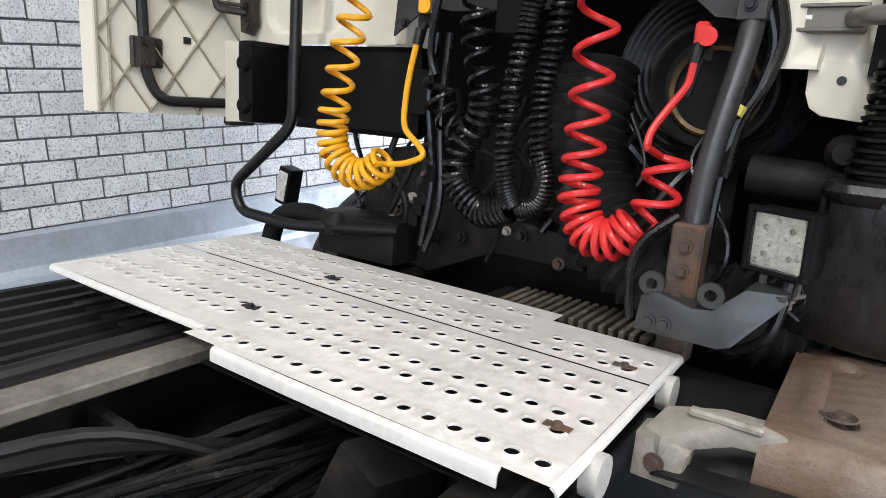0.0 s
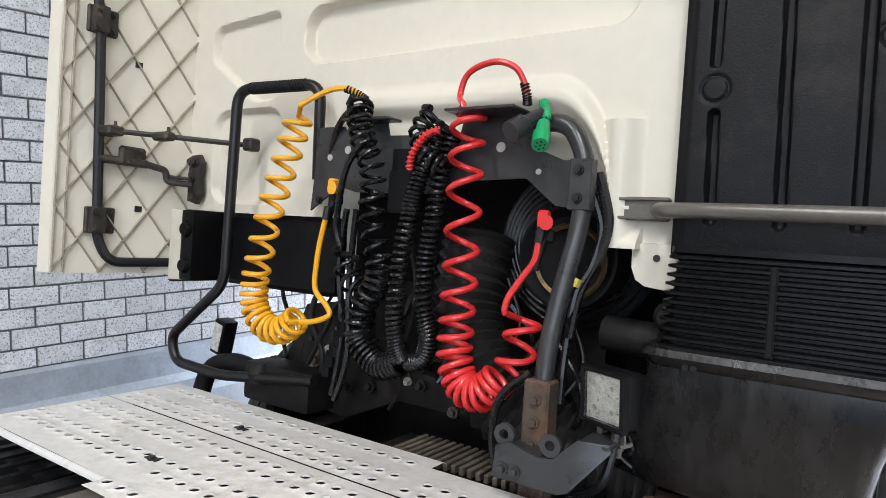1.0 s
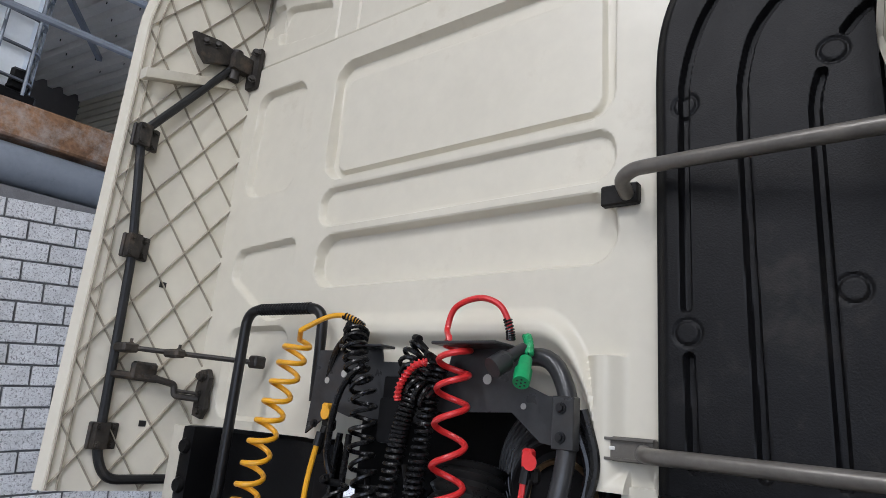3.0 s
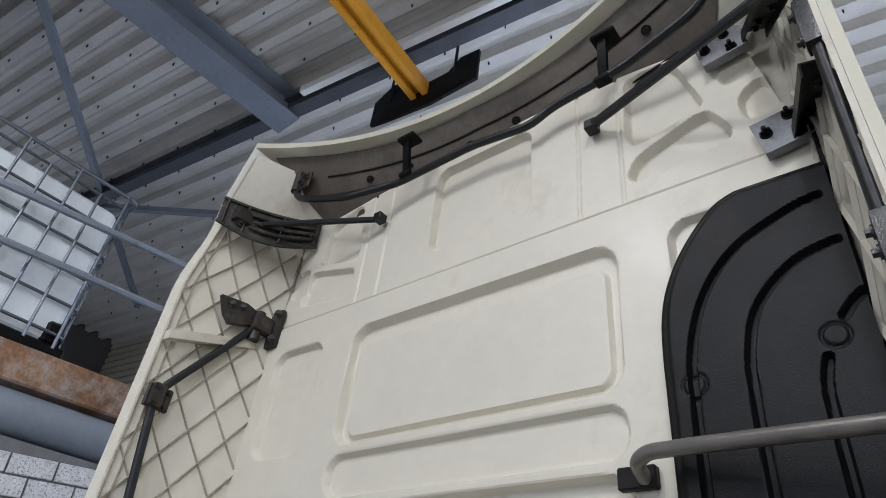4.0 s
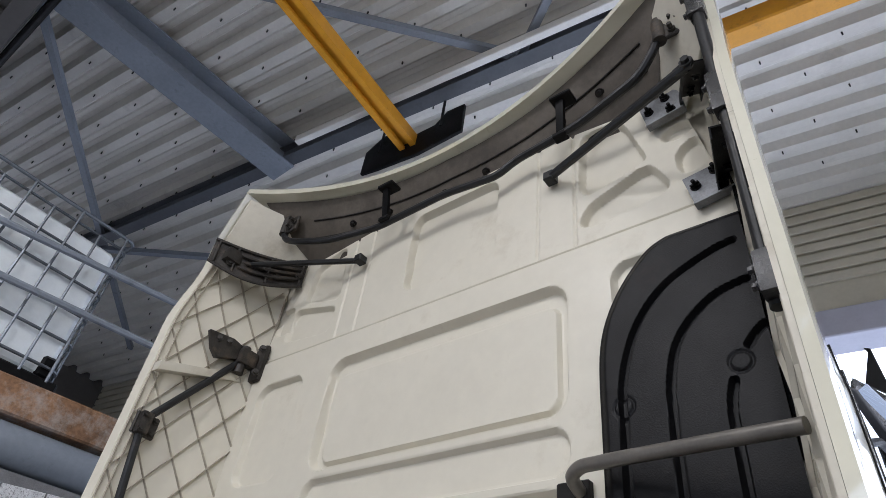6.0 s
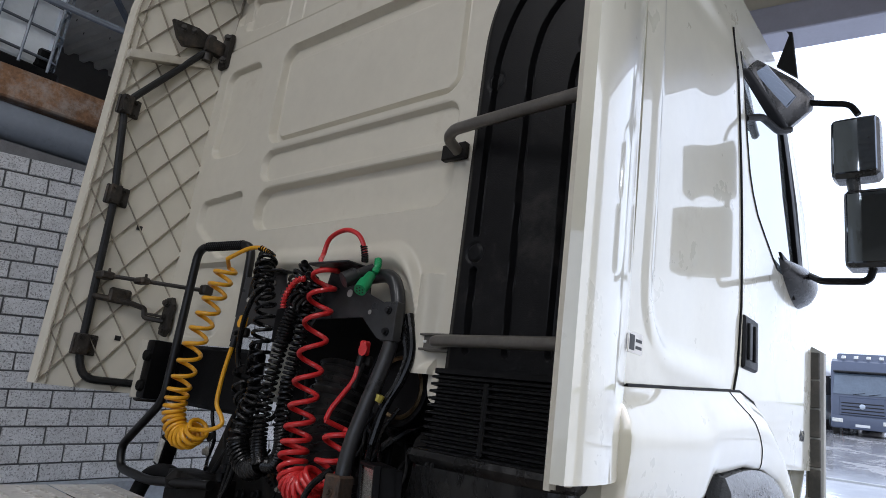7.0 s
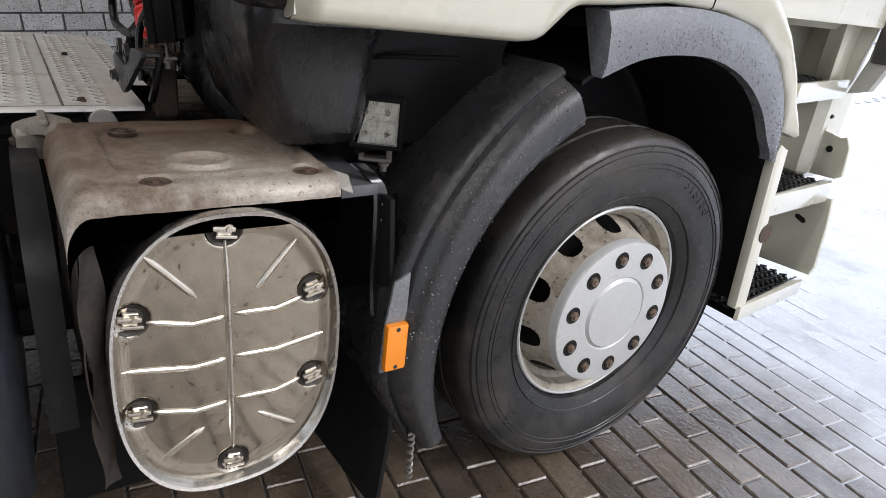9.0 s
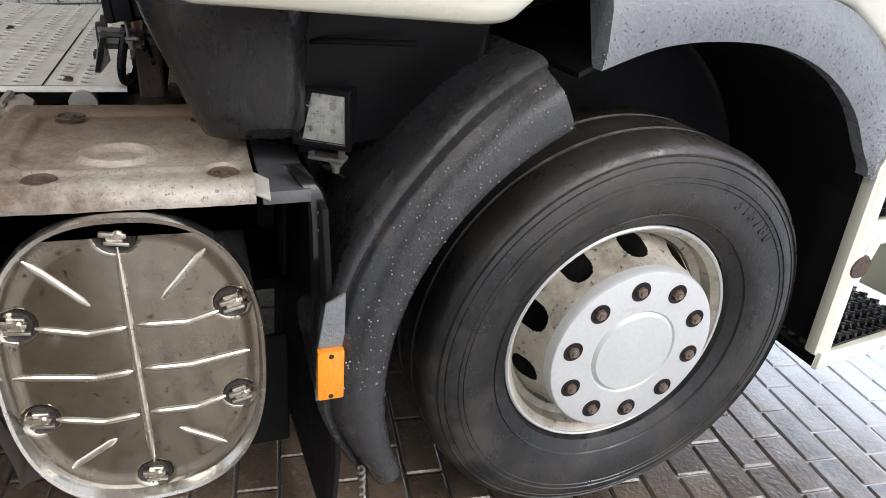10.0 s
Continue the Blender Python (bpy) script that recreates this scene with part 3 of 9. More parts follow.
slab(bm, [hang + s * x + V((0, 0, z)) for x, z in ((-0.46, -0.18), (-0.30, -0.20), (0.10, -0.22), (0.50, -0.16), (0.50, 0.16), (0.34, 0.16), (0.24, 0.05), (0.02, 0.03), (-0.08, 0.20), (-0.30, 0.20), (-0.46, 0.08))], d * 0.03, 0.004)
part("hanger_plate", bm, BLACK_PLASTIC, crane, "black steel hanger plate")
for sx in (-0.3, 0.3):
    part("hanger_rod", tube(NB(), [hang + s * sx, hang + s * sx + V((0, 0, 0.6))], 0.012), DARK_STEEL, crane)
second = thing("crane_rail", HALL @ V((1.2, 1.1, 5.35)), "yellow painted cross rail of the crane", "crane")
part("profile", hall_bm(bx(NB(), (1.1, 1.02, 5.34), (3.5, 1.16, 5.52), 0.012)), CRANE, second)
for x in (1.5, 3.2):
    part("hanger_rod", hall_bm(tube(NB(), [(x, 1.09, 5.51), (x, 1.09, 6.01)], 0.012, 8)), DARK_STEEL, second)
part("conductor", hall_bm(bx(NB(), (1.1, 0.80, 5.46), (3.5, 0.92, 5.55), 0.008)), WHITE, second, "white conductor rail")

lamp_at = HALL @ V((-5.0, 2.0, 5.6))
batten = thing("batten_light", lamp_at, "long white fluorescent batten lamp under the roof", "ceiling light")
part("tube_cover", hall_bm(tube(NB(), [(-5.2, 2.15, 5.62), (-3.75, 1.93, 5.62)], 0.045, 10)), surf("lamp_cover", (0.72, 0.74, 0.76), 0.3, vary=0.02), batten)
part("hanger", hall_bm(tube(NB(), [(-4.1, 1.98, 5.65), (-4.1, 1.98, 6.0)], 0.006, 6)), DARK_STEEL, batten)

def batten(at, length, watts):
    """A lit fluorescent batten added out of view under the roof, along the hall's length."""
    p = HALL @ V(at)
    root = thing("batten_light", p, "long lit fluorescent batten lamp added out of view under the roof", "ceiling light", "batten lights")
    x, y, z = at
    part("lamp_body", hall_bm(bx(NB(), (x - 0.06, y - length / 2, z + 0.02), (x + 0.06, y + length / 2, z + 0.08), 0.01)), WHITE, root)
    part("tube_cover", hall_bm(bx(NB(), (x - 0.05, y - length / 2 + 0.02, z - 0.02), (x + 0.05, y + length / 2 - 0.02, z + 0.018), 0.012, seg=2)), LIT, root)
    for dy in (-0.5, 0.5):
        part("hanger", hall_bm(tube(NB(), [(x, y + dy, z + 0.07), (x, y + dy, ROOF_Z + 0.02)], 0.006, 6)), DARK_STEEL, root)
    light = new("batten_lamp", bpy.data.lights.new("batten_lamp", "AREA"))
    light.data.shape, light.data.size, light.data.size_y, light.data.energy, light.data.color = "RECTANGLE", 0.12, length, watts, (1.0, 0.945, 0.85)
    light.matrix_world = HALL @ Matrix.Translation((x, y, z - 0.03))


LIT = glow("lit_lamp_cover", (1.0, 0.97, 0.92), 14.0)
# Four battens out of view, added to light the hall from above.
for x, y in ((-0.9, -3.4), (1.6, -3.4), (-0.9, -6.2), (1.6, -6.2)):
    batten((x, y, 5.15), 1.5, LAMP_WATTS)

# ---------- steel beams on the partition wall ----------
structure("ledge_beam", wall_bm(bx(NB(), (-0.30, -9, 2.74), (0.02, 0.75, 2.93), 0.01)), surf("rusty_brown_beam", (0.22, 0.115, 0.055), 0.7, vary=0.45, scale=6, bump=0.3, bump_scale=60, dirt=(0.46, 0.43, 0.40), dirt_amount=0.42, dirt_scale=4), "rusty brown steel ledge beam on the wall", "beam")
structure("wall_pipe", wall_bm(tube(NB(), [(-0.06, -9, 2.62), (-0.06, 0.8, 2.62)], 0.105, 20)), GIRDER, "thick grey-blue pipe along the wall top", "pipe")


# ---------- container tank on the ledge ----------
def wall_pt(u, v, z):
    return WALL_AT @ V((u, v, z))


TANK_AT = Matrix.Translation((-2.45, 0, 0))


def tank_pt(u, v, z):
    return TANK_AT @ V((u, v, z))


tank = thing("container_tank", tank_pt(-0.6, -1.1, 2.95), "white plastic container tank in a steel grid cage on the ledge", "tank")
bm = NB()
bx(bm, (-1.12, -1.34, 3.02), (-0.14, -0.32, 3.95), 0.07, seg=3)
bmesh.ops.transform(bm, matrix=TANK_AT, verts=bm.verts)
part("tank_body", bm, IBC_TANK, tank)
bm = NB()
bx(bm, (-1.16, -1.34, 2.94), (-0.10, -0.26, 3.02), 0.01)
bmesh.ops.transform(bm, matrix=TANK_AT, verts=bm.verts)
part("pallet", bm, BLACK_PLASTIC, tank, "black plastic pallet")
CAGE = surf("cage_tube", (0.13, 0.145, 0.165), 0.4, metal=0.6, vary=0.1, scale=8)
for z in (3.08, 3.26, 3.44, 3.62, 3.80, 3.98):
    ring = fillet([tank_pt(u, v, z) for u, v in ((-0.11, -0.8), (-0.11, -0.28), (-1.15, -0.28), (-1.15, -1.33), (-0.11, -1.33), (-0.11, -0.8))], 0.08)
    part("cage_bar", tube(NB(), ring, 0.010, 6), CAGE, tank)
for k in range(7):
    v = -1.26 + k * 0.155
    part("cage_bar", tube(NB(), [tank_pt(-0.10, v, 3.0), tank_pt(-0.10, v, 3.98 if k % 2 else 4.06)], 0.009, 6), CAGE, tank)
for k in range(6):
    u = -0.2 - k * 0.17
    part("cage_bar", tube(NB(), [tank_pt(u, -0.275, 3.0), tank_pt(u, -0.275, 4.0)], 0.009, 6), CAGE, tank)
part("top_rail", tube(NB(), fillet([tank_pt(u, v, 4.07) for u, v in ((-0.11, -1.34), (-0.11, -0.26), (-0.6, -0.26))], 0.07), 0.012, 8), CAGE, tank)
part("corner_guard", bx(NB(), TANK_AT @ V((-0.25, -0.40, 3.02)), TANK_AT @ V((-0.125, -0.30, 3.16)), 0.02), BLACK_PLASTIC, tank)
for z, dz in ((3.72, 0.15), (3.40, 0.05)):
    single("guard_rail", tube(NB(), [wall_pt(0.03, -3.4, z - dz), wall_pt(0.03, 0.8, z + dz * 0.4)], 0.022, 8), GIRDER, "galvanised guard rail tube in front of the container tank", "rail", "guard rails")

# ---------- galvanised kerb along the wall ----------
bm = NB()
prof = [(0.0, 0.45), (0.03, 0.45), (0.06, 0.44), (0.07, 0.30), (0.10, 0.26), (0.22, 0.25), (0.24, 0.22), (0.24, -0.9), (0.0, -0.9)]
KERB_AT = WALL_AT @ COURSE_TILT
slab(bm, [KERB_AT @ V((u, -6.0, z + 0.20)) for u, z in prof], (KERB_AT.to_3x3() @ V((0, 9.2, 0))))
structure("kerb_rail", bm, GALV, "pale galvanised steel kerb rail along the wall foot", "kerb", flat=True)


# ---------- the truck's cab ----------
truck = thing("truck", (0, 0.8, 0), "cream tractor unit truck parked half inside the hall", "truck")

RECESSES = [  # centre x, centre z, half width, half height, corner, depth, soft edge
    (-0.003, 2.532, 0.515, 0.220, 0.07, 0.020, 0.014), (0.0, 2.513, 0.480, 0.178, 0.045, -0.010, 0.010),
    (0.0, 2.210, 0.516, 0.065, 0.055, 0.014, 0.012), (0.010, 2.024, 0.512, 0.084, 0.07, 0.022, 0.014),
    (-0.823, 2.530, 0.135, 0.216, 0.06, 0.016, 0.012), (0.823, 2.530, 0.155, 0.226, 0.06, 0.016, 0.012),
    (-0.755, 1.66, 0.16, 0.15, 0.06, 0.014, 0.014), (0.0, 3.195, 0.215, 0.20, 0.05, 0.020, 0.012),
    (-0.955, 3.09, 0.045, 0.070, 0.03, 0.014, 0.010),
]
PRESSINGS = [  # outlines of the irregular recesses (x, z), and their depth
    ([(-0.935, 2.10), (-0.625, 2.118), (-0.618, 1.85), (-0.715, 1.835), (-0.95, 1.995)], 0.018),
    ([(0.565, 2.985), (0.60, 3.05), (0.795, 3.125), (0.825, 3.115), (0.872, 3.02), (0.862, 2.985), (0.69, 2.962), (0.59, 2.958)], 0.024),
    ([(0.585, 3.41), (0.572, 3.16), (0.59, 3.11), (0.625, 3.105), (0.80, 3.155), (0.81, 3.17), (0.745, 3.385), (0.70, 3.42)], 0.024),
    ([(0.905, 3.12), (0.955, 3.165), (0.985, 3.16), (1.01, 3.06), (1.0, 3.04), (0.935, 3.025), (0.915, 3.04)], 0.020),
    ([(0.87, 3.24), (0.96, 3.265), (0.98, 3.22), (0.93, 3.19), (0.88, 3.20)], 0.016),
    ([(-0.917, 2.985), (-0.906, 3.11), (-0.88, 3.13), (-0.635, 3.07), (-0.62, 3.05), (-0.625, 2.955), (-0.65, 2.945), (-0.90, 2.97)], 0.018),
    ([(-0.85, 3.19), (-0.83, 3.36), (-0.67, 3.415), (-0.645, 3.40), (-0.61, 3.11), (-0.84, 3.165)], 0.018),
]


def rounded(pts, r):
    """A closed outline with its corners rounded off."""
    out = []
    for k, p in enumerate(pts):
        a, b, c = Vector(pts[k - 1]), Vector(p), Vector(pts[(k + 1) % len(pts)])
        p0 = b + (a - b).normalized() * min(r, 0.45 * (a - b).length)
        p1 = b + (c - b).normalized() * min(r, 0.45 * (c - b).length)
        for q in (0, 0.25, 0.5, 0.75, 1):
            w = p0 * (1 - q) ** 2 + b * 2 * q * (1 - q) + p1 * q * q
            out.append((w.x, w.y))
    return out


PRESSINGS = [(rounded(o, 0.034), d) for o, d in PRESSINGS]


def outline_dist(x, z, pts):
    """Signed distance to a closed outline, below nought inside."""
    best, inside = 9.0, False
    for (ax, az), (bx_, bz) in zip(pts, pts[1:] + pts[:1]):
        ex, ez = bx_ - ax, bz - az
        t = min(max(((x - ax) * ex + (z - az) * ez) / (ex * ex + ez * ez), 0), 1)
        best = min(best, math.hypot(x - ax - t * ex, z - az - t * ez))
        if (az > z) != (bz > z) and x < ax + (z - az) / (bz - az) * ex:
            inside = not inside
    return -best if inside else best


def line_dist(x, z, pts):
    """Distance to an open line."""
    best = 9.0
    for (ax, az), (bx_, bz) in zip(pts, pts[1:]):
        ex, ez = bx_ - ax, bz - az
        t = min(max(((x - ax) * ex + (z - az) * ez) / (ex * ex + ez * ez), 0), 1)
        best = min(best, math.hypot(x - ax - t * ex, z - az - t * ez))
    return best


PRESS_BOX = [(min(p[0] for p in o) - 0.02, max(p[0] for p in o) + 0.02, min(p[1] for p in o) - 0.02, max(p[1] for p in o) + 0.02) for o, _ in PRESSINGS]


def lip_line(x):
    """Crest of the pressed lip round the opening over the engine."""
    if x < -0.36:
        return 1.475
    if x > 0.505:
        return 1.440
    l, r = -0.36, 0.505
    top = 1.79 - 0.015 * x
    R = 0.17
    if x < l + R * 0.5:
        t = (x - l) / (R * 0.5)
        return 1.475 + (top - 1.475) * math.sqrt(max(0, 1 - (1 - t) ** 2))
    if x > r - R:
        t = (r - x) / R
        return 1.44 + (top - 1.44) * math.sqrt(max(0, 1 - (1 - t) ** 2)) ** 1.0
    return top


def notch_floor(x):
    """Lower edge of the rear wall: an opening over the engine."""
    if x < -0.36:
        return 1.475
    if x > 0.475:
        return 1.440
    e = min(x + 0.36, 0.475 - x)
    return 1.45 + 0.15 * math.sqrt(max(0, 1 - (1 - min(e / 0.06, 1)) ** 2))


def rear_depth(x, z):
    y = 0.0
    for cx, cz, hx, hz, r, d, w in RECESSES:
        sd = rr_dist(x, z, cx, cz, hx, hz, r)
        if sd < w:
            w = 0.58 * w
            y += 1.65 * d * ease(w, -w, sd)
    for (o, d), (xa, xb, za, zb) in zip(PRESSINGS, PRESS_BOX):
        if xa < x < xb and za < z < zb:
            y += 1.4 * d * ease(0.008, -0.008, outline_dist(x, z, o))
    y += 0.010 * ease(0.009, 0.003, abs(z - 2.878))
    if z > 2.88:
        y += 0.010
    for gx in (-0.46, 0.405, -0.57, 0.55):
        if z > 2.89:
            y += 0.006 * ease(0.008, 0.003, abs(x - gx))
    f = z - lip_line(x)
    if -0.40 < x < 0.56:
        side = min(abs(x - 0.505), abs(x + 0.36)) if z < 1.72 else 9
        d = min(abs(f), side)
        y -= 0.032 * ease(0.055, 0.006, d)
    y -= 0.004 * math.sin(x * 2.1)
    return y


def half_width(z):
    return 1.065 - 0.03 * max(z - 2.0, 0) - 0.16 * max(z - 2.88, 0)


bm = NB()


def rear_point(u, v):
    x0 = -1.065 + 2.13 * u
    zb = notch_floor(x0)
    z = 1.43 + (3.50 - 1.43) * v
    z = max(z, zb)
    x = x0 / 1.065 * half_width(z)
    return (x, rear_depth(x, z), z)


sheet(bm, 420, 400, rear_point)
part("rear_wall", bm, REAR_CREAM, truck, "pressed cream steel rear wall with rounded recesses")
# upright fillers between the rear wall and the side fairings
for side in (-1, 1):
    part("corner_filler", bx(NB(), (min(side * 0.92, side * 1.075), 0.035, 2.60), (max(side * 0.92, side * 1.075), 0.065, 3.42), 0.006), CREAM_IN, truck)
# tab under the rear wall
bm = NB()
slab(bm, [(0.543, 0.0, 1.455), (0.66, 0.0, 1.455), (0.645, 0.0, 1.43), (0.66, 0.0, 1.415), (0.64, 0.0, 1.395), (0.655, 0.0, 1.375), (0.64, 0.0, 1.355), (0.575, 0.0, 1.362), (0.555, 0.0, 1.375), (0.545, 0.0, 1.40)], (0, -0.012, 0), 0.003)
part("corner_tab", bm, REAR_CREAM, truck)
bm = NB()
lathe(bm, [(0.0, -0.004), (0.008, -0.004)], (0.598, -0.010, 1.424), "y", 12)
part("tab_hole", bm, INK, truck)
# dark lower shell behind the rear wall, floor and sides of the cab
bm = NB()
bx(bm, (-1.03, 0.07, 1.86), (1.03, 1.95, 2.86), 0.05, seg=2)
bx(bm, (-1.03, 0.55, 1.28), (1.03, 1.95, 1.90), 0.03)
part("cab_shell", bm, CREAM, truck)
bm = NB()
bx(bm, (-1.0, 0.03, 1.235), (-0.36, 0.10, 1.475), 0.015)
part("lower_rear_panel", bm, BLACK_PLASTIC, truck, "black plastic panel under the rear wall")
bm = NB()
slab(bm, [(-1.0, -0.09, 1.235), (-0.925, -0.09, 1.24), (-0.925, -0.09, 1.47), (-1.0, -0.09, 1.475)], (0, 0.12, 0), 0.01)
part("corner_cap", bm, CREAM_IN, truck)
bm = NB()
bx(bm, (-0.925, -0.10, 1.24), (-0.86, 0.05, 1.475), 0.015, seg=2)
for z in (1.29, 1.41):
    lathe(bm, [(0.0, -0.014), (0.02, -0.014), (0.026, -0.004), (0.026, 0.004)], (-0.892, -0.10, z), "y", 14)
part("buffer_block", bm, BLACK_PLASTIC, truck, "black plastic block with two round dimples")

# right side of the cab
SIDE_X = 1.085


def side_x(y, z):
    x = SIDE_X + 0.012 * math.sin(max(min((z - 1.3) / 1.6, 1), 0) * math.pi) - 0.06 * max(z - 2.62, 0) ** 1.0 - 0.03 * max(y - 1.5, 0) ** 2
    return x


GAP = [(1.40, 0.76), (1.50, 0.790), (1.60, 0.830), (1.80, 0.848), (2.05, 0.834), (2.28, 0.814), (2.79, 0.757), (2.9, 0.745)]


def gap_y(z):
    """Where the door's rear edge runs."""
    for (za, ya), (zb, yb) in zip(GAP, GAP[1:]):
        if z <= zb:
            return ya + (yb - ya) * max(z - za, 0) / (zb - za)
    return GAP[-1][1]


WING_LOW = [(-0.085, 1.209), (0.37, 1.197), (0.41, 1.200), (0.43, 1.208), (0.49, 1.263), (0.52, 1.276), (0.62, 1.283), (0.80, 1.300), (1.00, 1.293), (1.16, 1.262), (1.29, 1.19), (1.375, 1.09), (1.42, 0.985), (1.49, 0.965)]
WING_TOP = [(-0.085, 1.447), (0.02, 1.456), (0.40, 1.488), (0.72, 1.516), (0.845, 1.526), (0.99, 1.506), (1.06, 1.475), (1.13, 1.428), (1.22, 1.36), (1.30, 1.285), (1.39, 1.18), (1.45, 1.08), (1.49, 0.99)]


def along(table, y):
    for (ya, za), (yb, zb) in zip(table, table[1:]):
        if y <= yb:
            return za + (zb - za) * max(y - ya, 0) / (yb - ya)
    return table[-1][1]


def rear_side(u, v):
    y0 = 0.02
    ya = y0 + (gap_y(1.462 + 1.368 * v) - 0.003 - y0) * u
    low = along(WING_TOP, ya) + 0.004
    z = low + (2.83 - low) * v
    y = y0 + (gap_y(z) - 0.003 - y0) * u
    x = side_x(y, z)
    sd = rr_dist(y, z, 0.70, 2.15, 0.56, 0.585, 0.16)
    fade = ease(0.80, 0.42, y)
    x -= 0.016 * ease(0.012, -0.036, sd) * fade
    x += 0.002 * ease(0.05, 0.0, abs(sd - 0.022)) * fade
    return (x, y, z)


bm = NB()
sheet(bm, 70, 80, rear_side, thick=0.02, into=(-1, 0, 0))
part("side_panel", bm, CREAM, truck, "glossy cream side panel with a pressed recess")


WING_PROFILE = [(1.00, 0.0), (1.110, 0.0), (1.124, 0.010), (1.133, 0.035), (1.140, 0.12), (1.146, 0.30), (1.150, 0.48), (1.150, 0.60), (1.143, 0.72), (1.130, 0.82), (1.117, 0.90), (1.106, 0.96), (1.099, 1.0), (1.06, 1.0)]


def wing_x(y, z):
    """How far the wing stands out at a place on its face."""
    lo, hi = along(WING_LOW, y), along(WING_TOP, y)
    k = min(max((z - lo) / max(hi - lo, 0.01), 0), 1)
    for (xa, va), (xb, vb) in zip(WING_PROFILE[1:], WING_PROFILE[2:-1]):
        if k <= vb:
            return xa + (xb - xa) * (k - va) / max(vb - va, 1e-6) - 0.035 * ease(-0.055, -0.085, y)
    return 1.099


def wing_point(u, v):
    y = -0.085 + 1.575 * u
    lo, hi = along(WING_LOW, y), along(WING_TOP, y)
    x, k = WING_PROFILE[round(v * (len(WING_PROFILE) - 1))]
    if 1.0 < x - 0.06:
        x -= 0.035 * ease(-0.055, -0.085, y)
    return (x, y, lo + (hi - lo) * k)


bm = sheet(NB(), 110, len(WING_PROFILE) - 1, wing_point)
slab(bm, [(1.078, -0.0853, 1.211), (1.105, -0.0853, 1.22), (1.108, -0.0853, 1.43), (1.06, -0.0853, 1.446), (1.0, -0.0853, 1.446), (1.0, -0.0853, 1.211)], (0, 0.004, 0))
wing = part("wing", bm, CREAM, truck, "cream wing panel over the front wheel", angle=50)
gap_line = spline([(0, 0.735, 1.517), (0, 0.752, 1.478), (0, 0.845, 1.425), (0, 0.915, 1.369), (0, 0.938, 1.32), (0, 0.945, 1.297)], 5)
part("wing_gap", tube(NB(), [(wing_x(p.y, p.z) + 0.0002, p.y, p.z) for p in gap_line], 0.0022, 6), BLACK_RUBBER, wing)

# door with window
bm = NB()


def door_point(u, v):
    z = 1.30 + (2.03 - 1.30) * v
    ya = gap_y(z) + 0.003 if z > 1.50 else 0.793 + 0.50 * ease(1.50, 1.33, z) ** 0.8
    yb = 1.935
    y = ya + (yb - ya) * u
    return (side_x(y, z) + 0.006 - 0.012 * ease(0.96, 1.0, u) ** 2, y, z)


sheet(bm, 30, 26, door_point, thick=0.03, into=(-1, 0, 0))
door = part("door", bm, CREAM, truck, "cream cab door with a black handle")
bm = NB()
# frame strip behind the window and above it, glass, seal and front pillar
WINDOW = [(0.812, 2.72), (0.845, 2.52), (0.868, 2.40), (0.90, 2.29), (0.94, 2.225), (1.0, 2.165), (1.09, 2.118), (1.21, 2.06), (1.27, 2.035)]


def on_side(y, z, out=0.006):
    return V((side_x(y, z) + out, y, z))


strip = []
for k in range(19):
    z = 2.03 + (2.80 - 2.03) * k / 18
    strip.append((z, gap_y(z) + 0.003))
outer = [on_side(y, z) for z, y in strip]
inner = []
for z, _ in strip:
    yw = WINDOW[-1][0]
    for (ya, za), (yb, zb) in zip(WINDOW, WINDOW[1:]):
        if zb <= z <= za:
            yw = ya + (yb - ya) * (z - za) / (zb - za)
    inner.append(on_side(yw if z < 2.72 else 1.40, z))
for side_out in (0.0, -0.03):
    A = [bm.verts.new(p + V((side_out, 0, 0))) for p in outer]
    B = [bm.verts.new(p + V((side_out, 0, 0))) for p in inner]
    for k in range(18):
        bm.faces.new((A[k], A[k + 1], B[k + 1], B[k]))
part("window_frame", bm, CREAM, door)
bm = NB()
pane = [on_side(y, z, -0.004) for y, z in WINDOW] + [on_side(1.62, 2.035, -0.004), on_side(1.40, 2.66, -0.004), on_side(1.38, 2.72, -0.004)]
slab(bm, pane, (-0.006, 0, 0))
part("window_pane", bm, surf("tinted_side_glass", (0.55, 0.60, 0.62), 0.04, metal=0.85, vary=0.02), door, "side window reflecting the sky")
part("window_seal", tube(NB(), [on_side(y, z, 0.005) for y, z in WINDOW], 0.005, 6), BLACK_RUBBER, door)
bm = NB()
slab(bm, [on_side(1.375, 2.70, 0.010), on_side(1.455, 2.71, 0.010), on_side(1.60, 2.40, 0.010), on_side(1.735, 2.06, 0.010), on_side(1.645, 2.06, 0.010), on_side(1.50, 2.40, 0.010)], (-0.03, 0, 0), 0.004)
part("door_pillar", bm, BLACK_PLASTIC, door, "black front pillar of the window")
bm = NB()
slab(bm, [on_side(1.458, 2.71, 0.006), on_side(1.56, 2.73, 0.006), on_side(1.77, 2.40, 0.006), on_side(1.94, 2.04, 0.006), on_side(1.738, 2.04, 0.006), on_side(1.603, 2.40, 0.006)], (-0.05, 0, 0), 0.004)
part("front_pillar", bm, CREAM, truck, "cream front pillar of the cab")
bm = NB()
bx(bm, (1.07, 0.853, 1.605), (1.110, 1.010, 1.780), 0.018, seg=3)
handle = part("door_handle", bm, BLACK_PLASTIC, door, "black recessed door handle")
bm = NB()
for y in (0.895, 0.960):
    bx(bm, (1.108, y - 0.014, 1.635), (1.118, y + 0.014, 1.755), 0.006, seg=2)
part("handle_grip", bm, DARK_STEEL, handle)
bm = NB()
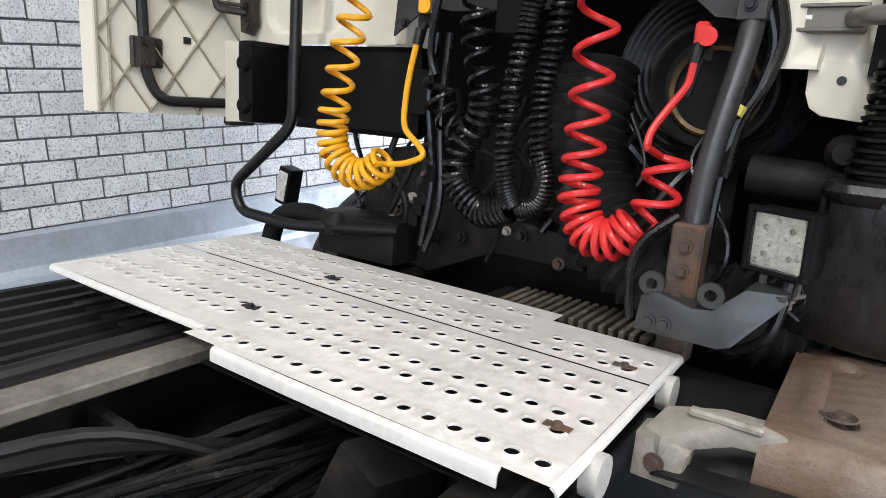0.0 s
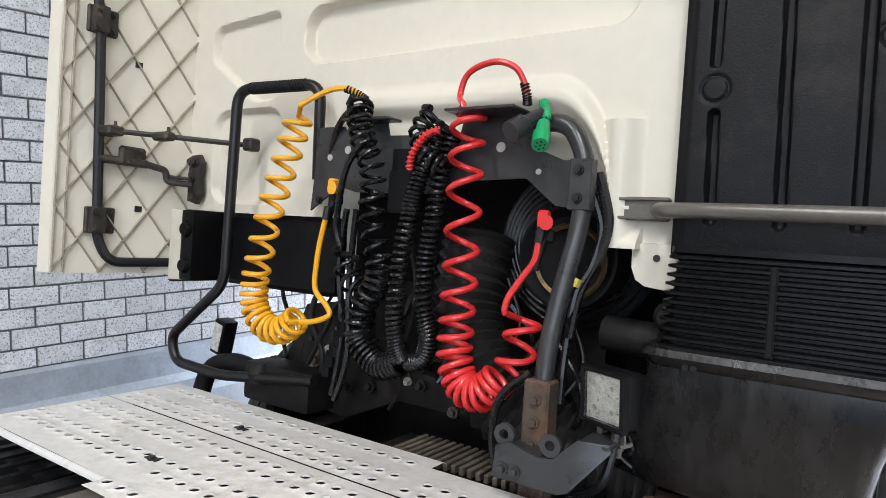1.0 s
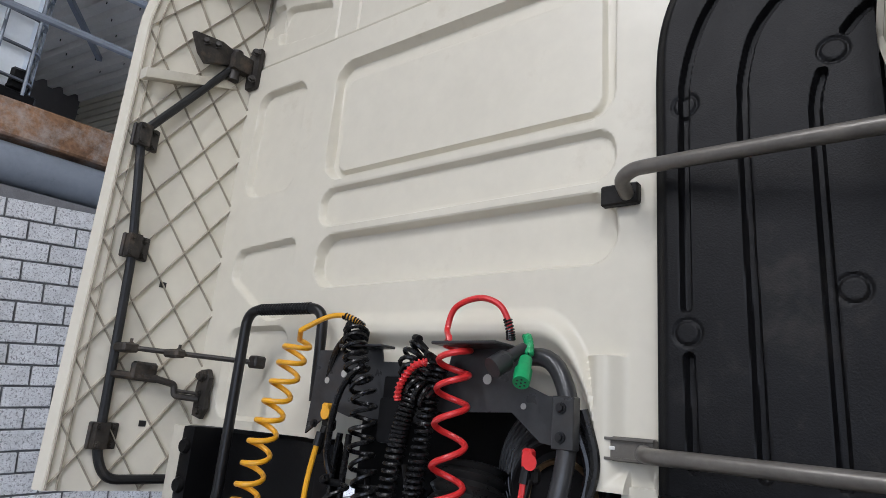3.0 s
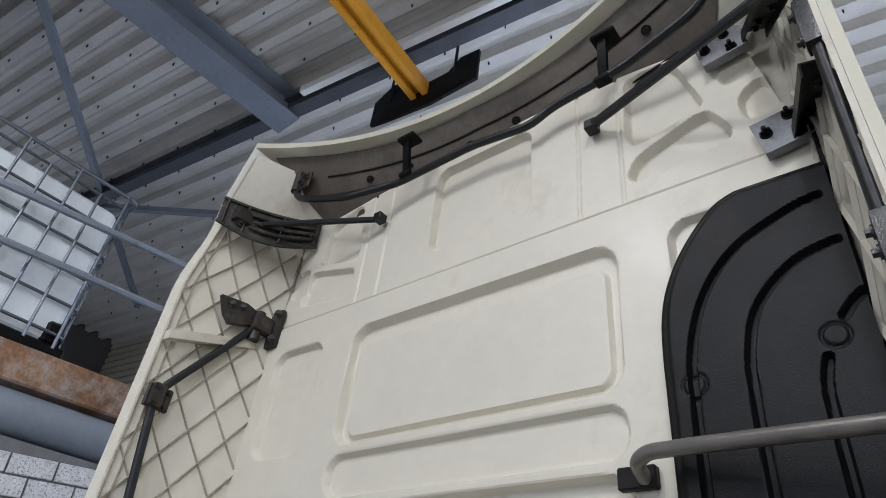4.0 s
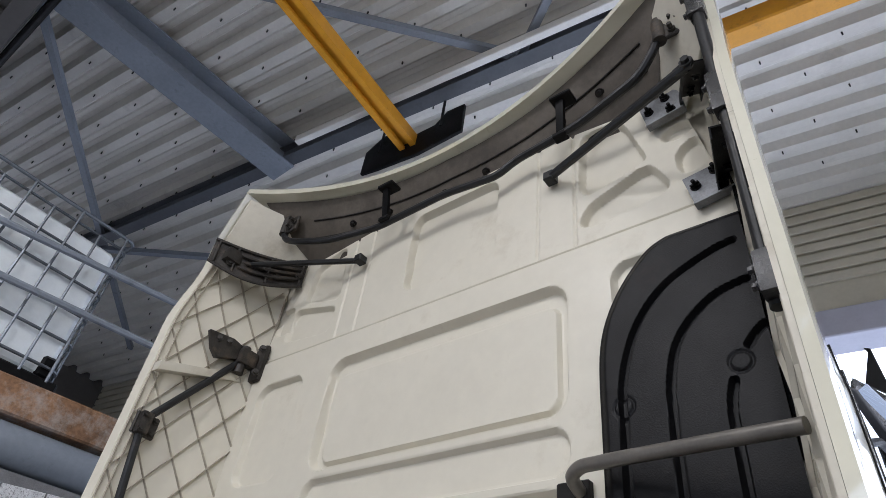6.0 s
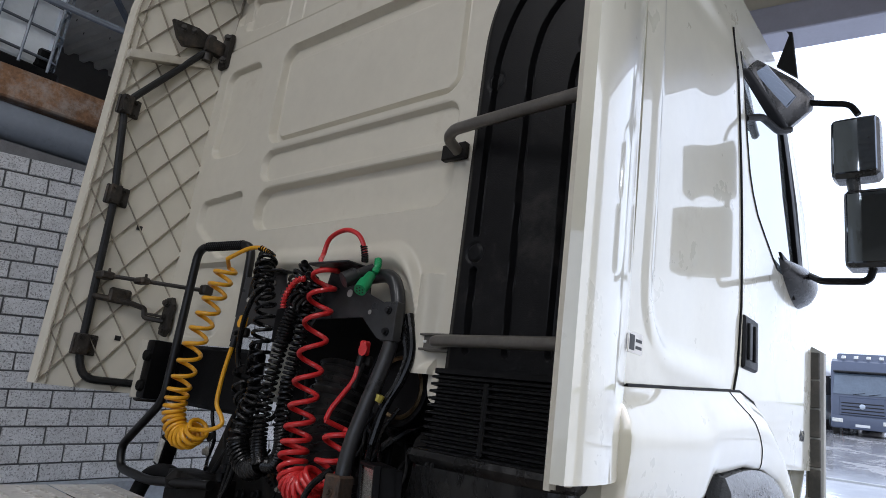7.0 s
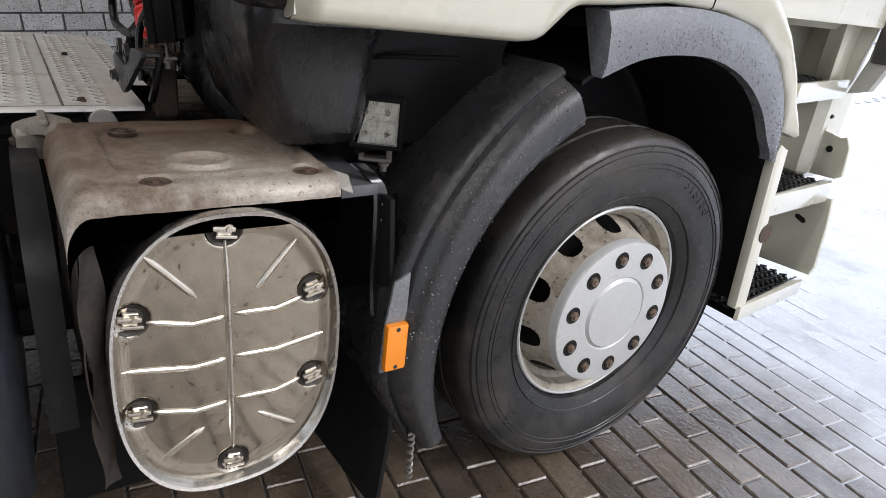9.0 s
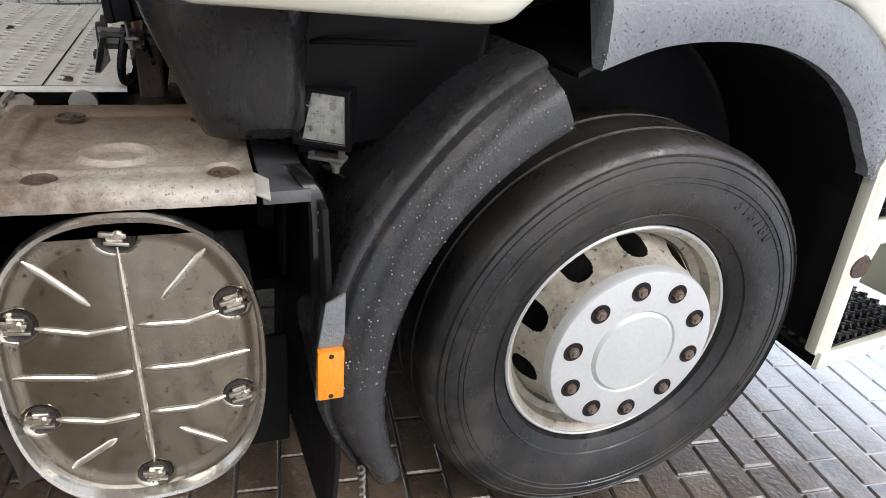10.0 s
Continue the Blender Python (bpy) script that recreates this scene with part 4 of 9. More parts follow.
tube(bm, [(side_x(gap_y(z), z) + 0.003, gap_y(z), z) for z in (1.515, 1.56, 1.60, 1.70, 1.80, 2.05, 2.28, 2.50, 2.79)], 0.0035, 6)
part("door_gap", bm, BLACK_RUBBER, truck)
bm = NB()
tube(bm, [(1.0975, y, z + 0.003) for y, z in WING_TOP[1:-1]], 0.0042, 6)
part("panel_gap", bm, BLACK_RUBBER, truck)
# number on the door
def lettering(text, size, m, mat, parent, name):
    """Raised lettering in the built-in font, laid by a matrix."""
    data = bpy.data.curves.new(name, "FONT")
    data.body, data.size, data.extrude, data.align_x, data.shear = text, size, 0.001, "CENTER", 0.3
    holder = bpy.data.objects.new("holder", data)
    scene.collection.objects.link(holder)
    bpy.context.view_layer.update()
    bm = NB()
    bm.from_mesh(holder.evaluated_get(bpy.context.evaluated_depsgraph_get()).to_mesh())
    bpy.data.objects.remove(holder)
    bpy.data.curves.remove(data)
    bmesh.ops.transform(bm, matrix=m, verts=bm.verts)
    return part(name, bm, mat, parent, "small dark number", flat=True)


lettering("460", 0.062, Matrix.Translation((1.0935, 1.715, 1.415)) @ Matrix.Rotation(radians(90), 4, "Z") @ Matrix.Rotation(radians(90), 4, "X"), INK, door, "door_number")
# small label on the side panel
bm = NB()
bx(bm, (1.070, 0.030, 1.535), (1.0915, 0.105, 1.582))
tag = part("info_label", bm, WHITE, truck, "small white label with a dark symbol")
bm = NB()
bx(bm, (1.072, 0.035, 1.541), (1.0925, 0.060, 1.576))
bx(bm, (1.072, 0.068, 1.546), (1.0925, 0.100, 1.553))
bx(bm, (1.072, 0.068, 1.562), (1.0925, 0.100, 1.569))
part("label_print", bm, INK, tag)
# front corner: cream corner panel and dark wind deflector
bm = NB()
slab(bm, [(1.04, 1.78, 1.30), (1.0, 1.86, 1.10), (0.98, 2.0, 1.05), (1.0, 2.08, 1.3), (1.02, 2.08, 1.9), (1.05, 1.96, 1.95)], (-0.06, 0.01, 0), 0.01)
part("corner_panel", bm, CREAM, truck)
SLAT_EDGE = surf("pale_deflector_edge", (0.40, 0.39, 0.35), 0.5, vary=0.1, scale=9)
deflect = part("wind_deflector", slab(NB(), [(1.080, 1.96, 1.845), (1.134, 1.965, 1.815), (1.128, 1.96, 1.20), (1.095, 1.945, 1.10), (1.03, 1.945, 1.08), (1.06, 1.95, 1.20)], (0.004, 0.03, 0), 0.003), SLAT_EDGE, truck, "dusty wind deflector with dark slats")
SLAT_GREY = surf("dusty_slat_plastic", (0.055, 0.051, 0.043), 0.5, vary=0.25, scale=9, dirt=(0.16, 0.145, 0.12), dirt_amount=0.3, dirt_scale=8)
for k in range(5):
    z = 1.19 + 0.126 * k
    part("deflector_slat", bx(NB(), (1.070, 1.938, z), (1.122, 1.950, z + 0.119), 0.004), SLAT_GREY, deflect)
# front of the cab
bm = NB()
bx(bm, (-1.02, 1.90, 0.75), (1.0, 2.10, 2.75), 0.08, seg=3)
part("front_panel", bm, CREAM, truck)
bm = NB()
bx(bm, (-0.95, 2.075, 1.75), (0.95, 2.115, 2.55), 0.03, seg=2)
part("windscreen", bm, MIRROR, truck, "windscreen reflecting the sky")
bm = NB()
bx(bm, (-1.0, 0.06, 2.80), (0.98, 1.9, 3.30), 0.16, seg=3)
part("roof", bm, CREAM, truck, "high cream roof")
# mirrors
part("mirror_arm", tube(NB(), fillet([(1.13, 1.62, 2.10), (1.24, 1.34, 1.998), (1.395, 1.31, 1.985), (1.415, 1.31, 2.06)], 0.03), 0.013, 8), BLACK_PLASTIC, truck, "black tubular mirror arm")
bm = NB()
bx(bm, (1.325, 1.27, 2.03), (1.485, 1.38, 2.325), 0.03, seg=3)
big = part("mirror_housing", bm, GREY_PLASTIC, truck, "grey-black main mirror housing")
bm = NB()
bx(bm, (1.335, 1.262, 2.045), (1.475, 1.272, 2.31), 0.004)
part("mirror_glass", bm, MIRROR, big)
bm = NB()
bx(bm, (1.285, 1.27, 2.375), (1.445, 1.38, 2.62), 0.04, seg=3)
sm = part("mirror_housing", bm, GREY_PLASTIC, truck, "grey-black wide-angle mirror housing")
bm = NB()
bx(bm, (1.295, 1.262, 2.39), (1.435, 1.272, 2.605), 0.004)
part("mirror_glass", bm, MIRROR, sm)
part("mirror_stem", tube(NB(), [(1.36, 1.31, 2.30), (1.35, 1.31, 2.40)], 0.022, 8), GREY_PLASTIC, truck)
part("mirror_arm", tube(NB(), fillet([(1.20, 1.27, 2.712), (1.26, 1.30, 2.708), (1.35, 1.31, 2.69), (1.375, 1.31, 2.64)], 0.03), 0.012, 8), BLACK_PLASTIC, truck)
bm = NB()
def foot_point(u, v):
    y = 1.29 + 0.56 * u
    top = 2.085 + 0.055 * u
    deep = 0.17 * math.sin(math.pi * u ** 1.25) ** 0.7
    return V((side_x(y, 2.05) + 0.006 + 0.075 * math.sin(math.pi * u) ** 0.8 * math.sin(math.pi * (0.08 + 0.92 * v)) ** 0.6, y, top - deep * v))


sheet(bm, 22, 12, foot_point)
foot = part("mirror_foot", bm, GREY_PLASTIC, truck, "rounded black mirror foot")
part("foot_gusset", slab(NB(), [on_side(1.27, 2.10, 0.010), on_side(1.44, 2.09, 0.010), on_side(1.56, 1.97, 0.010), on_side(1.50, 1.96, 0.010)], (0.012, 0, 0), 0.003), BLACK_PLASTIC, foot)
# kerb mirror: an oblong shell on a bracket over the door
kerb_mirror = part("mirror_housing", slab(NB(), [(1.086, 0.83, 2.645), (1.091, 0.95, 2.753), (1.171, 1.15, 2.753), (1.219, 1.25, 2.718), (1.212, 1.25, 2.655), (1.131, 1.25, 2.587)], (0.012, 0.06, 0.035), 0.010), GREY_PLASTIC, truck, "grey kerb mirror shell over the door")
part("mirror_glass", slab(NB(), [(1.099, 0.955, 2.709), (1.132, 0.985, 2.747), (1.191, 1.155, 2.686), (1.158, 1.155, 2.646)], (0.004, 0.012, 0.004), 0.002), MIRROR, kerb_mirror)
part("mirror_frame", slab(NB(), [(1.078, 0.80, 2.66), (1.105, 0.86, 2.665), (1.150, 1.20, 2.585), (1.120, 1.20, 2.560)], (0.006, 0.02, 0.012), 0.006), BLACK_PLASTIC, kerb_mirror)
part("mirror_mount", tube(NB(), fillet([(1.085, 0.90, 2.50), (1.11, 1.02, 2.555), (1.13, 1.18, 2.56), (1.15, 1.26, 2.60)], 0.03), 0.014, 8), BLACK_PLASTIC, truck)
part("mirror_prong", slab(NB(), [(1.115, 1.20, 2.86), (1.160, 1.20, 2.99), (1.150, 1.20, 3.01), (1.172, 1.20, 3.00), (1.190, 1.20, 2.79)], (0, 0.02, 0), 0.004), BLACK_PLASTIC, truck)


# ---------- side fairings with ribbed inner faces ----------
def fairing(side, label):
    """A side fairing hinged at the cab's rear corner, flaring outwards to the rear."""
    root = part("side_fairing", fairing_skin(side), REAR_CREAM if side < 0 else CREAM, truck, label)
    ribs_on(root, side)
    return root


def fair_xy(side, s, z):
    """Inner face: s = 0 at the cab, 1 at the rear edge."""
    wide, deep = (0.125, 0.425) if side < 0 else (0.115, 0.396)
    x = 1.035 + wide * s + 0.010 * math.sin(s * math.pi)
    y = 0.03 - (deep - 0.06 * ease(2.9, 3.3, z)) * s
    return V((side * x, y, z))


def fairing_skin(side):
    bm = NB()
    nz, ns = 60, 14
    z0, z1 = (1.247, 3.40) if side < 0 else (1.262, 3.40)
    rings = []
    for j in range(nz + 1):
        z = z0 + (z1 - z0) * (j / nz) ** 1.3
        first = 0.0 if side < 0 else 0.14 * ease(1.62, 1.44, z) + 0.05 * ease(1.30, 1.262, z)
        where = [first + (1 - first) * i / ns for i in range(ns + 1)]
        ring = [fair_xy(side, q, z) for q in where]
        out = []
        for q in where[::-1]:
            thick = 0.045 + 0.018 * math.sin(q * math.pi) if side < 0 else 0.023 + 0.032 * (1 - q) ** 0.7 + 0.012 * math.sin(q * math.pi)
            out.append(fair_xy(side, q, z) + V((side * thick, (-0.012 if side < 0 else 0.008) * ease(0.9, 1.0, q), 0)))
        rings.append([bm.verts.new(p) for p in ring + out])
    n = len(rings[0])
    for A, B in zip(rings, rings[1:]):
        for k in range(n):
            bm.faces.new((A[k], A[(k + 1) % n], B[(k + 1) % n], B[k]))
    bm.faces.new(rings[0])
    bm.faces.new(rings[-1][::-1])
    es = [e for e in bm.edges if not e.is_boundary and len(e.link_faces) == 2 and e.calc_face_angle(0) > 0.6]
    bmesh.ops.bevel(bm, geom=es, offset=0.008 if side < 0 else 0.004, segments=2, affect="EDGES", profile=0.6)
    return bm


def ribs_on(root, side):
    """Thin crossed moulding ribs on the inner face."""
    bm = NB()
    h, thin = (0.011, 0.0014) if side < 0 else (0.012, 0.0018)

    def strip(s0, z0, s1, z1):
        n = 6
        for k in range(n):
            a, b = k / n, (k + 1) / n
            p, q = fair_xy(side, s0 + (s1 - s0) * a, z0 + (z1 - z0) * a), fair_xy(side, s0 + (s1 - s0) * b, z0 + (z1 - z0) * b)
            i = V((-side, 0, 0)) * h
            d = (q - p).normalized()
            w = d.cross(V((side, 0, 0))).normalized() * thin
            vs = [bm.verts.new(c) for c in (p + w, q + w, q + w + i, p + w + i, p - w, q - w, q - w + i, p - w + i)]
            for f in ((0, 1, 2, 3), (7, 6, 5, 4), (3, 2, 6, 7)):
                bm.faces.new([vs[m] for m in f])

    gap, slope = (0.205, 0.65) if side < 0 else (0.30, 0.95)
    for k in range(-14, 22):
        for way in (-1, 1):
            mid = 1.87 + gap * k - way * slope * 0.36
            lo, hi = sorted(((1.25 - mid) / (way * slope), (3.285 - mid) / (way * slope)))
            s0, s1 = max(lo, 0.015), min(hi, 0.985)
            if s1 - s0 > 0.04:
                strip(s0, mid + way * slope * s0, s1, mid + way * slope * s1)
    strip(0.915, 1.25, 0.915, 3.28)
    strip(0.985, 1.25, 0.985, 3.28)
    strip(0.015, 1.25, 0.015, 3.28)
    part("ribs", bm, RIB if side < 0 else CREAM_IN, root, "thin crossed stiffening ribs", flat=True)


left_fairing = fairing(-1, "cream left fairing with crossed ribs inside")
fairing(1, "cream right fairing with a broad rounded rear edge")
# dark squares moulded into the left fairing
for s, z in ((0.47, 1.945), (0.42, 1.465), (0.45, 2.93)):
    p = fair_xy(-1, s, z)
    part("drain_slot", bx(NB(), p + V((0.0, -0.012, -0.010)), p + V((0.004, 0.012, 0.010))), INK, left_fairing)
# rubber strip and vents between the right fairing and the cab
boxes("gap_seal_block", [((1.055, -0.005, 2.0 + k * 0.055), (1.085, 0.018, 2.03 + k * 0.055)) for k in range(16)], BLACK_RUBBER, truck, 0.004)

# tubular frame holding the left fairing
LX = -1.085
pipe = part("fairing_frame", tube(NB(), fillet([(LX + 0.05, 0.11, 1.29), (LX - 0.01, -0.24, 1.285), (LX - 0.025, -0.275, 1.36), (LX - 0.02, -0.30, 2.02), (LX - 0.015, -0.36, 2.46), (LX + 0.0, -0.20, 2.685), (LX + 0.04, -0.08, 2.86)], 0.05), 0.0155, 10), DARK_STEEL, truck, "bent dark steel tube frame behind the fairing")


def clamp(at, w=0.075, h=0.085):
    bm = NB()
    bx(bm, V(at) + V((-0.02, -w * 0.45, -h / 2)), V(at) + V((-0.005, w * 0.85, h / 2)), 0.004)
    bx(bm, V(at) + V((-0.012, -0.025, -h / 2)), V(at) + V((0.024, 0.022, h / 2)), 0.010, seg=2)
    for dy in (-0.015, 0.045):
        for dz in (-0.028, 0.028):
            bolt(bm, V(at) + V((0.0 if dy > 0 else 0.024, dy, dz)), (1, 0, 0), 0.008, 0.008)
    return part("tube_clamp", bm, CASTING, truck, "dark clamp with hexagon bolts")


for at in ((LX - 0.025, -0.278, 1.42), (LX - 0.02, -0.305, 2.055), (LX - 0.012, -0.355, 2.45)):
    clamp(at)
bm = NB()
bx(bm, (LX - 0.005, -0.03, 1.22), (LX + 0.03, 0.075, 1.305), 0.006)
tube(bm, [(LX + 0.01, -0.04, 1.29), (LX + 0.045, 0.12, 1.29)], 0.02, 10)
part("lower_bracket", bm, CASTING, truck)
# stay with turnbuckle, and hinge arm, to the cab wall
bm = NB()
tube(bm, [(LX - 0.01, -0.285, 1.71), (-0.70, -0.035, 1.69)], 0.0085, 8)
bx(bm, (LX - 0.03, -0.30, 1.692), (LX + 0.055, -0.245, 1.722), 0.006)
bx(bm, (-0.955, -0.205, 1.685), (-0.875, -0.165, 1.712), 0.007)
bx(bm, (-0.713, -0.045, 1.672), (-0.672, 0.0, 1.712), 0.006)
for q in ((LX + 0.03, -0.265, 1.72), (-0.90, -0.18, 1.71)):
    bolt(bm, q, (0, 0, 1), 0.006, 0.014)
part("stay_rod", bm, CASTING, truck, "dark stay rod with a turnbuckle")
bm = NB()
tube(bm, [(LX - 0.02, -0.29, 1.62), (LX + 0.03, -0.15, 1.615)], 0.0135, 10)
bx(bm, (LX - 0.005, -0.235, 1.605), (LX + 0.02, -0.145, 1.668), 0.008)
tube(bm, fillet([(LX + 0.03, -0.15, 1.615), (LX + 0.05, -0.095, 1.603), (LX + 0.055, -0.09, 1.565), (LX + 0.11, -0.03, 1.56)], 0.012), 0.0115, 8)
tube(bm, [(LX + 0.055, -0.09, 1.583), (LX + 0.11, -0.03, 1.578)], 0.006, 8)
tube(bm, [(LX + 0.115, -0.015, 1.515), (LX + 0.115, -0.015, 1.645)], lambda t: 0.017 + 0.010 * math.sin(t * math.pi), 12)
for z in (1.53, 1.58, 1.63):
    bolt(bm, (LX + 0.115, -0.036, z), (0, -1, 0), 0.008, 0.006)
for z in (1.62, 1.652):
    bolt(bm, (LX + 0.02, -0.20 + (z - 1.62), z), (1, 0, 0), 0.006, 0.006)
slab(bm, [(LX + 0.085, -0.010, 1.505), (LX + 0.13, -0.010, 1.495), (LX + 0.152, -0.010, 1.53), (LX + 0.145, -0.010, 1.585), (LX + 0.155, -0.010, 1.635), (LX + 0.135, -0.010, 1.665), (LX + 0.095, -0.010, 1.662), (LX + 0.082, -0.010, 1.60)], (0, -0.022, 0), 0.006)
for dx, z in ((0.128, 1.522), (0.125, 1.640), (0.10, 1.64)):
    bolt(bm, (LX + dx, -0.032, z), (0, -1, 0), 0.011, 0.010)
part("hinge_arm", bm, CASTING, truck, "dark cast hinge arm bolted to the cab")
bm = NB()
UZ = 2.865
slab(bm, [(LX + 0.01, -0.27, UZ + 0.05), (LX + 0.01, -0.15, UZ + 0.07), (LX + 0.01, 0.0, UZ + 0.04), (LX + 0.01, 0.0, UZ - 0.03), (LX + 0.01, -0.10, UZ - 0.01), (LX + 0.01, -0.20, UZ - 0.05), (LX + 0.01, -0.235, UZ - 0.02)], (0.03, 0, 0), 0.006)
bx(bm, (LX + 0.02, -0.02, UZ - 0.08), (LX + 0.10, 0.01, UZ + 0.10), 0.02, seg=2)
bx(bm, (LX + 0.03, -0.11, UZ - 0.03), (LX + 0.075, -0.02, UZ + 0.045), 0.018, seg=2)
tube(bm, [(LX + 0.04, -0.08, UZ - 0.07), (LX + 0.04, -0.08, UZ + 0.06)], 0.022, 12)
for q in ((LX + 0.04, -0.22, UZ + 0.03), (LX + 0.04, -0.17, UZ + 0.04), (LX + 0.09, -0.03, UZ + 0.07), (LX + 0.09, -0.03, UZ - 0.05)):
    bolt(bm, q, (1, -0.6, 0), 0.011, 0.012)
part("hinge_arm", bm, CASTING, truck, "dark cast upper hinge arm")
bm = NB()
slab(bm, [(LX - 0.04, -0.40, 2.66), (LX - 0.015, 0.0, 2.79), (LX - 0.015, 0.0, 2.825), (LX - 0.04, -0.40, 2.70)], (0.045, 0, 0), 0.003)
part("cross_strip", bm, CREAM_IN, truck)

# upper left bracket and its strut
bm = NB()


def curved_plate(u, v):
    return V((-1.10 + 0.20 * u, -0.39 + 0.39 * u, 3.30 - 0.035 * math.sin(u * math.pi) + 0.03 * u + 0.078 * (2 * v - 1) * (0.8 + 0.2 * math.sin(u * math.pi))))


sheet(bm, 20, 4, curved_plate, thick=0.008, into=(-1, 0.4, 0))
for v in (0.0, 1.0):
    tube(bm, [curved_plate(u / 20, v) + V((0.004, -0.003, 0)) for u in range(21)], 0.008, 8)
for v, ua, ub in ((0.30, 0.30, 0.95), (0.52, 0.34, 0.92), (0.74, 0.28, 0.95)):
    tube(bm, [curved_plate(ua + (ub - ua) * q / 12, v) + V((0.010, -0.006, 0)) for q in range(13)], lambda t: 0.010 * min(1, 0.3 + 6 * min(t, 1 - t)), 8)
for u in (0.05, 0.26, 0.62, 0.96):
    tube(bm, [curved_plate(u, 0.04) + V((0.008, -0.005, 0)), curved_plate(u, 0.96) + V((0.008, -0.005, 0))], 0.006, 6)
bx(bm, (-1.075, -0.345, 3.262), (-1.025, -0.27, 3.325), 0.010, seg=2)
for q in ((-1.06, -0.33, 3.31), (-1.04, -0.29, 3.28), (-1.05, -0.31, 3.26), (-0.96, -0.11, 3.29), (-0.90, -0.03, 3.31)):
    bolt(bm, q, (1, -0.3, 0), 0.012, 0.01)
part("upper_bracket", bm, CASTING, truck, "dark curved bracket with bolts")
bm = NB()
tube(bm, [(-1.04, -0.24, 3.29), (-0.49, -0.035, 3.235)], 0.013, 8)
bx(bm, (-0.495, -0.05, 3.222), (-0.455, -0.005, 3.26), 0.004)
part("upper_strut", bm, DARK_STEEL, truck)

# ---------- roof fairing ----------
def roof_edge(s):
    """Rear rim of the roof fairing; s from -1 to 1 across."""
    a = abs(s)
    x = 1.095 * s
    y = -0.10 - 0.245 * a ** 2.2
    z = 3.595 + 0.115 * a ** 1.6
    return V((x, y, z))


rim = [V((-1.20, -0.345, 3.45))] + [roof_edge(-1 + 2 * k / 40) for k in range(41)] + [V((1.185, -0.345, 3.42))]
inner = [V((-1.08, 0.10, 3.36))] + [V((0.99 * (-1 + 2 * k / 40), 0.30, 3.50 - 0.05 * abs(-1 + 2 * k / 40) ** 3)) for k in range(41)] + [V((1.08, 0.10, 3.36))]
bm = NB()


def hood(off):
    rings = []
    for t in (0, 0.15, 0.4, 0.7, 1.0):
        rings.append([bm.verts.new(a.lerp(b, t) + V((0, 0, off + 0.05 * math.sin(t * math.pi)))) for a, b in zip(rim, inner)])
    for A, B in zip(rings, rings[1:]):
        for k in range(len(A) - 1):
            bm.faces.new((A[k], A[k + 1], B[k + 1], B[k]))
    return rings


up, low = hood(0.030), hood(0.0)
for k in range(len(rim) - 1):
    bm.faces.new((up[0][k], up[0][k + 1], low[0][k + 1], low[0][k]))
part("roof_fairing", bm, CREAM, truck, "cream roof fairing with a bowed rear rim")
bm = NB()


def lining_pt(u, v):
    s = -1 + 2 * u
    edge = roof_edge(s)
    return edge.lerp(V((0.80 * s, 0.10, 3.32)), v) + V((-0.045 * s * (1 - v), 0.035 + 0.05 * abs(s) * (1 - v), -0.012 - 0.03 * math.sin(v * math.pi)))


sheet(bm, 40, 10, lining_pt)
lining = part("fairing_lining", bm, surf("dark_fairing_lining", (0.095, 0.080, 0.063), 0.62, vary=0.2, scale=5, bump=0.2, bump_scale=30, dirt=(0.045, 0.037, 0.03), dirt_amount=0.36, dirt_scale=4), truck, "dirty grey-brown inner face of the roof fairing")
for v, ua, ub in ((0.22, 0.10, 0.95), (0.42, 0.04, 0.97), (0.60, 0.30, 0.93), (0.80, 0.06, 0.90)):
    part("lining_seam", tube(NB(), [lining_pt(ua + (ub - ua) * q / 30, v) + V((0, -0.002, -0.001)) for q in range(31)], 0.0045 if v != 0.42 else 0.008, 6), SOOT, lining)
for u, v in ((0.20, 0.32), (0.31, 0.30), (0.47, 0.34), (0.58, 0.32), (0.77, 0.30), (0.86, 0.30)):
    part("lining_bolt", bolt(NB(), lining_pt(u, v), (0, -0.5, -1), 0.012, 0.014), SOOT, lining)
for side in (-1, 1):
    bm = NB()
    sheet(bm, 12, 8, lambda u, v: V((side * (1.165 - 0.085 * v), -0.325, 3.42 + 0.25 * v)).lerp(V((side * (0.95 - 0.22 * v), 0.04, 3.33 + 0.22 * v)), u) + V((side * 0.03 * math.sin(u * math.pi), 0, 0)), thick=0.008, into=(-side, 0, 0))
    part("fairing_cheek", bm, CREAM_IN, truck, "cream cheek plate of the roof fairing")
# bent tubes and stays under the roof fairing
bm = NB()
tube(bm, fillet([(-0.935, -0.16, 3.60), (-0.935, -0.16, 3.47), (-0.85, -0.15, 3.42), (-0.60, -0.13, 3.33), (-0.36, -0.07, 3.345), (0.0, -0.06, 3.37), (0.26, -0.06, 3.33), (0.34, -0.06, 3.37), (0.62, -0.09, 3.36), (0.88, -0.14, 3.39), (0.965, -0.17, 3.48), (0.975, -0.17, 3.57)], 0.05), 0.0155, 10)
part("roof_tube", bm, DARK_STEEL, truck, "bent dark tube along the roof")
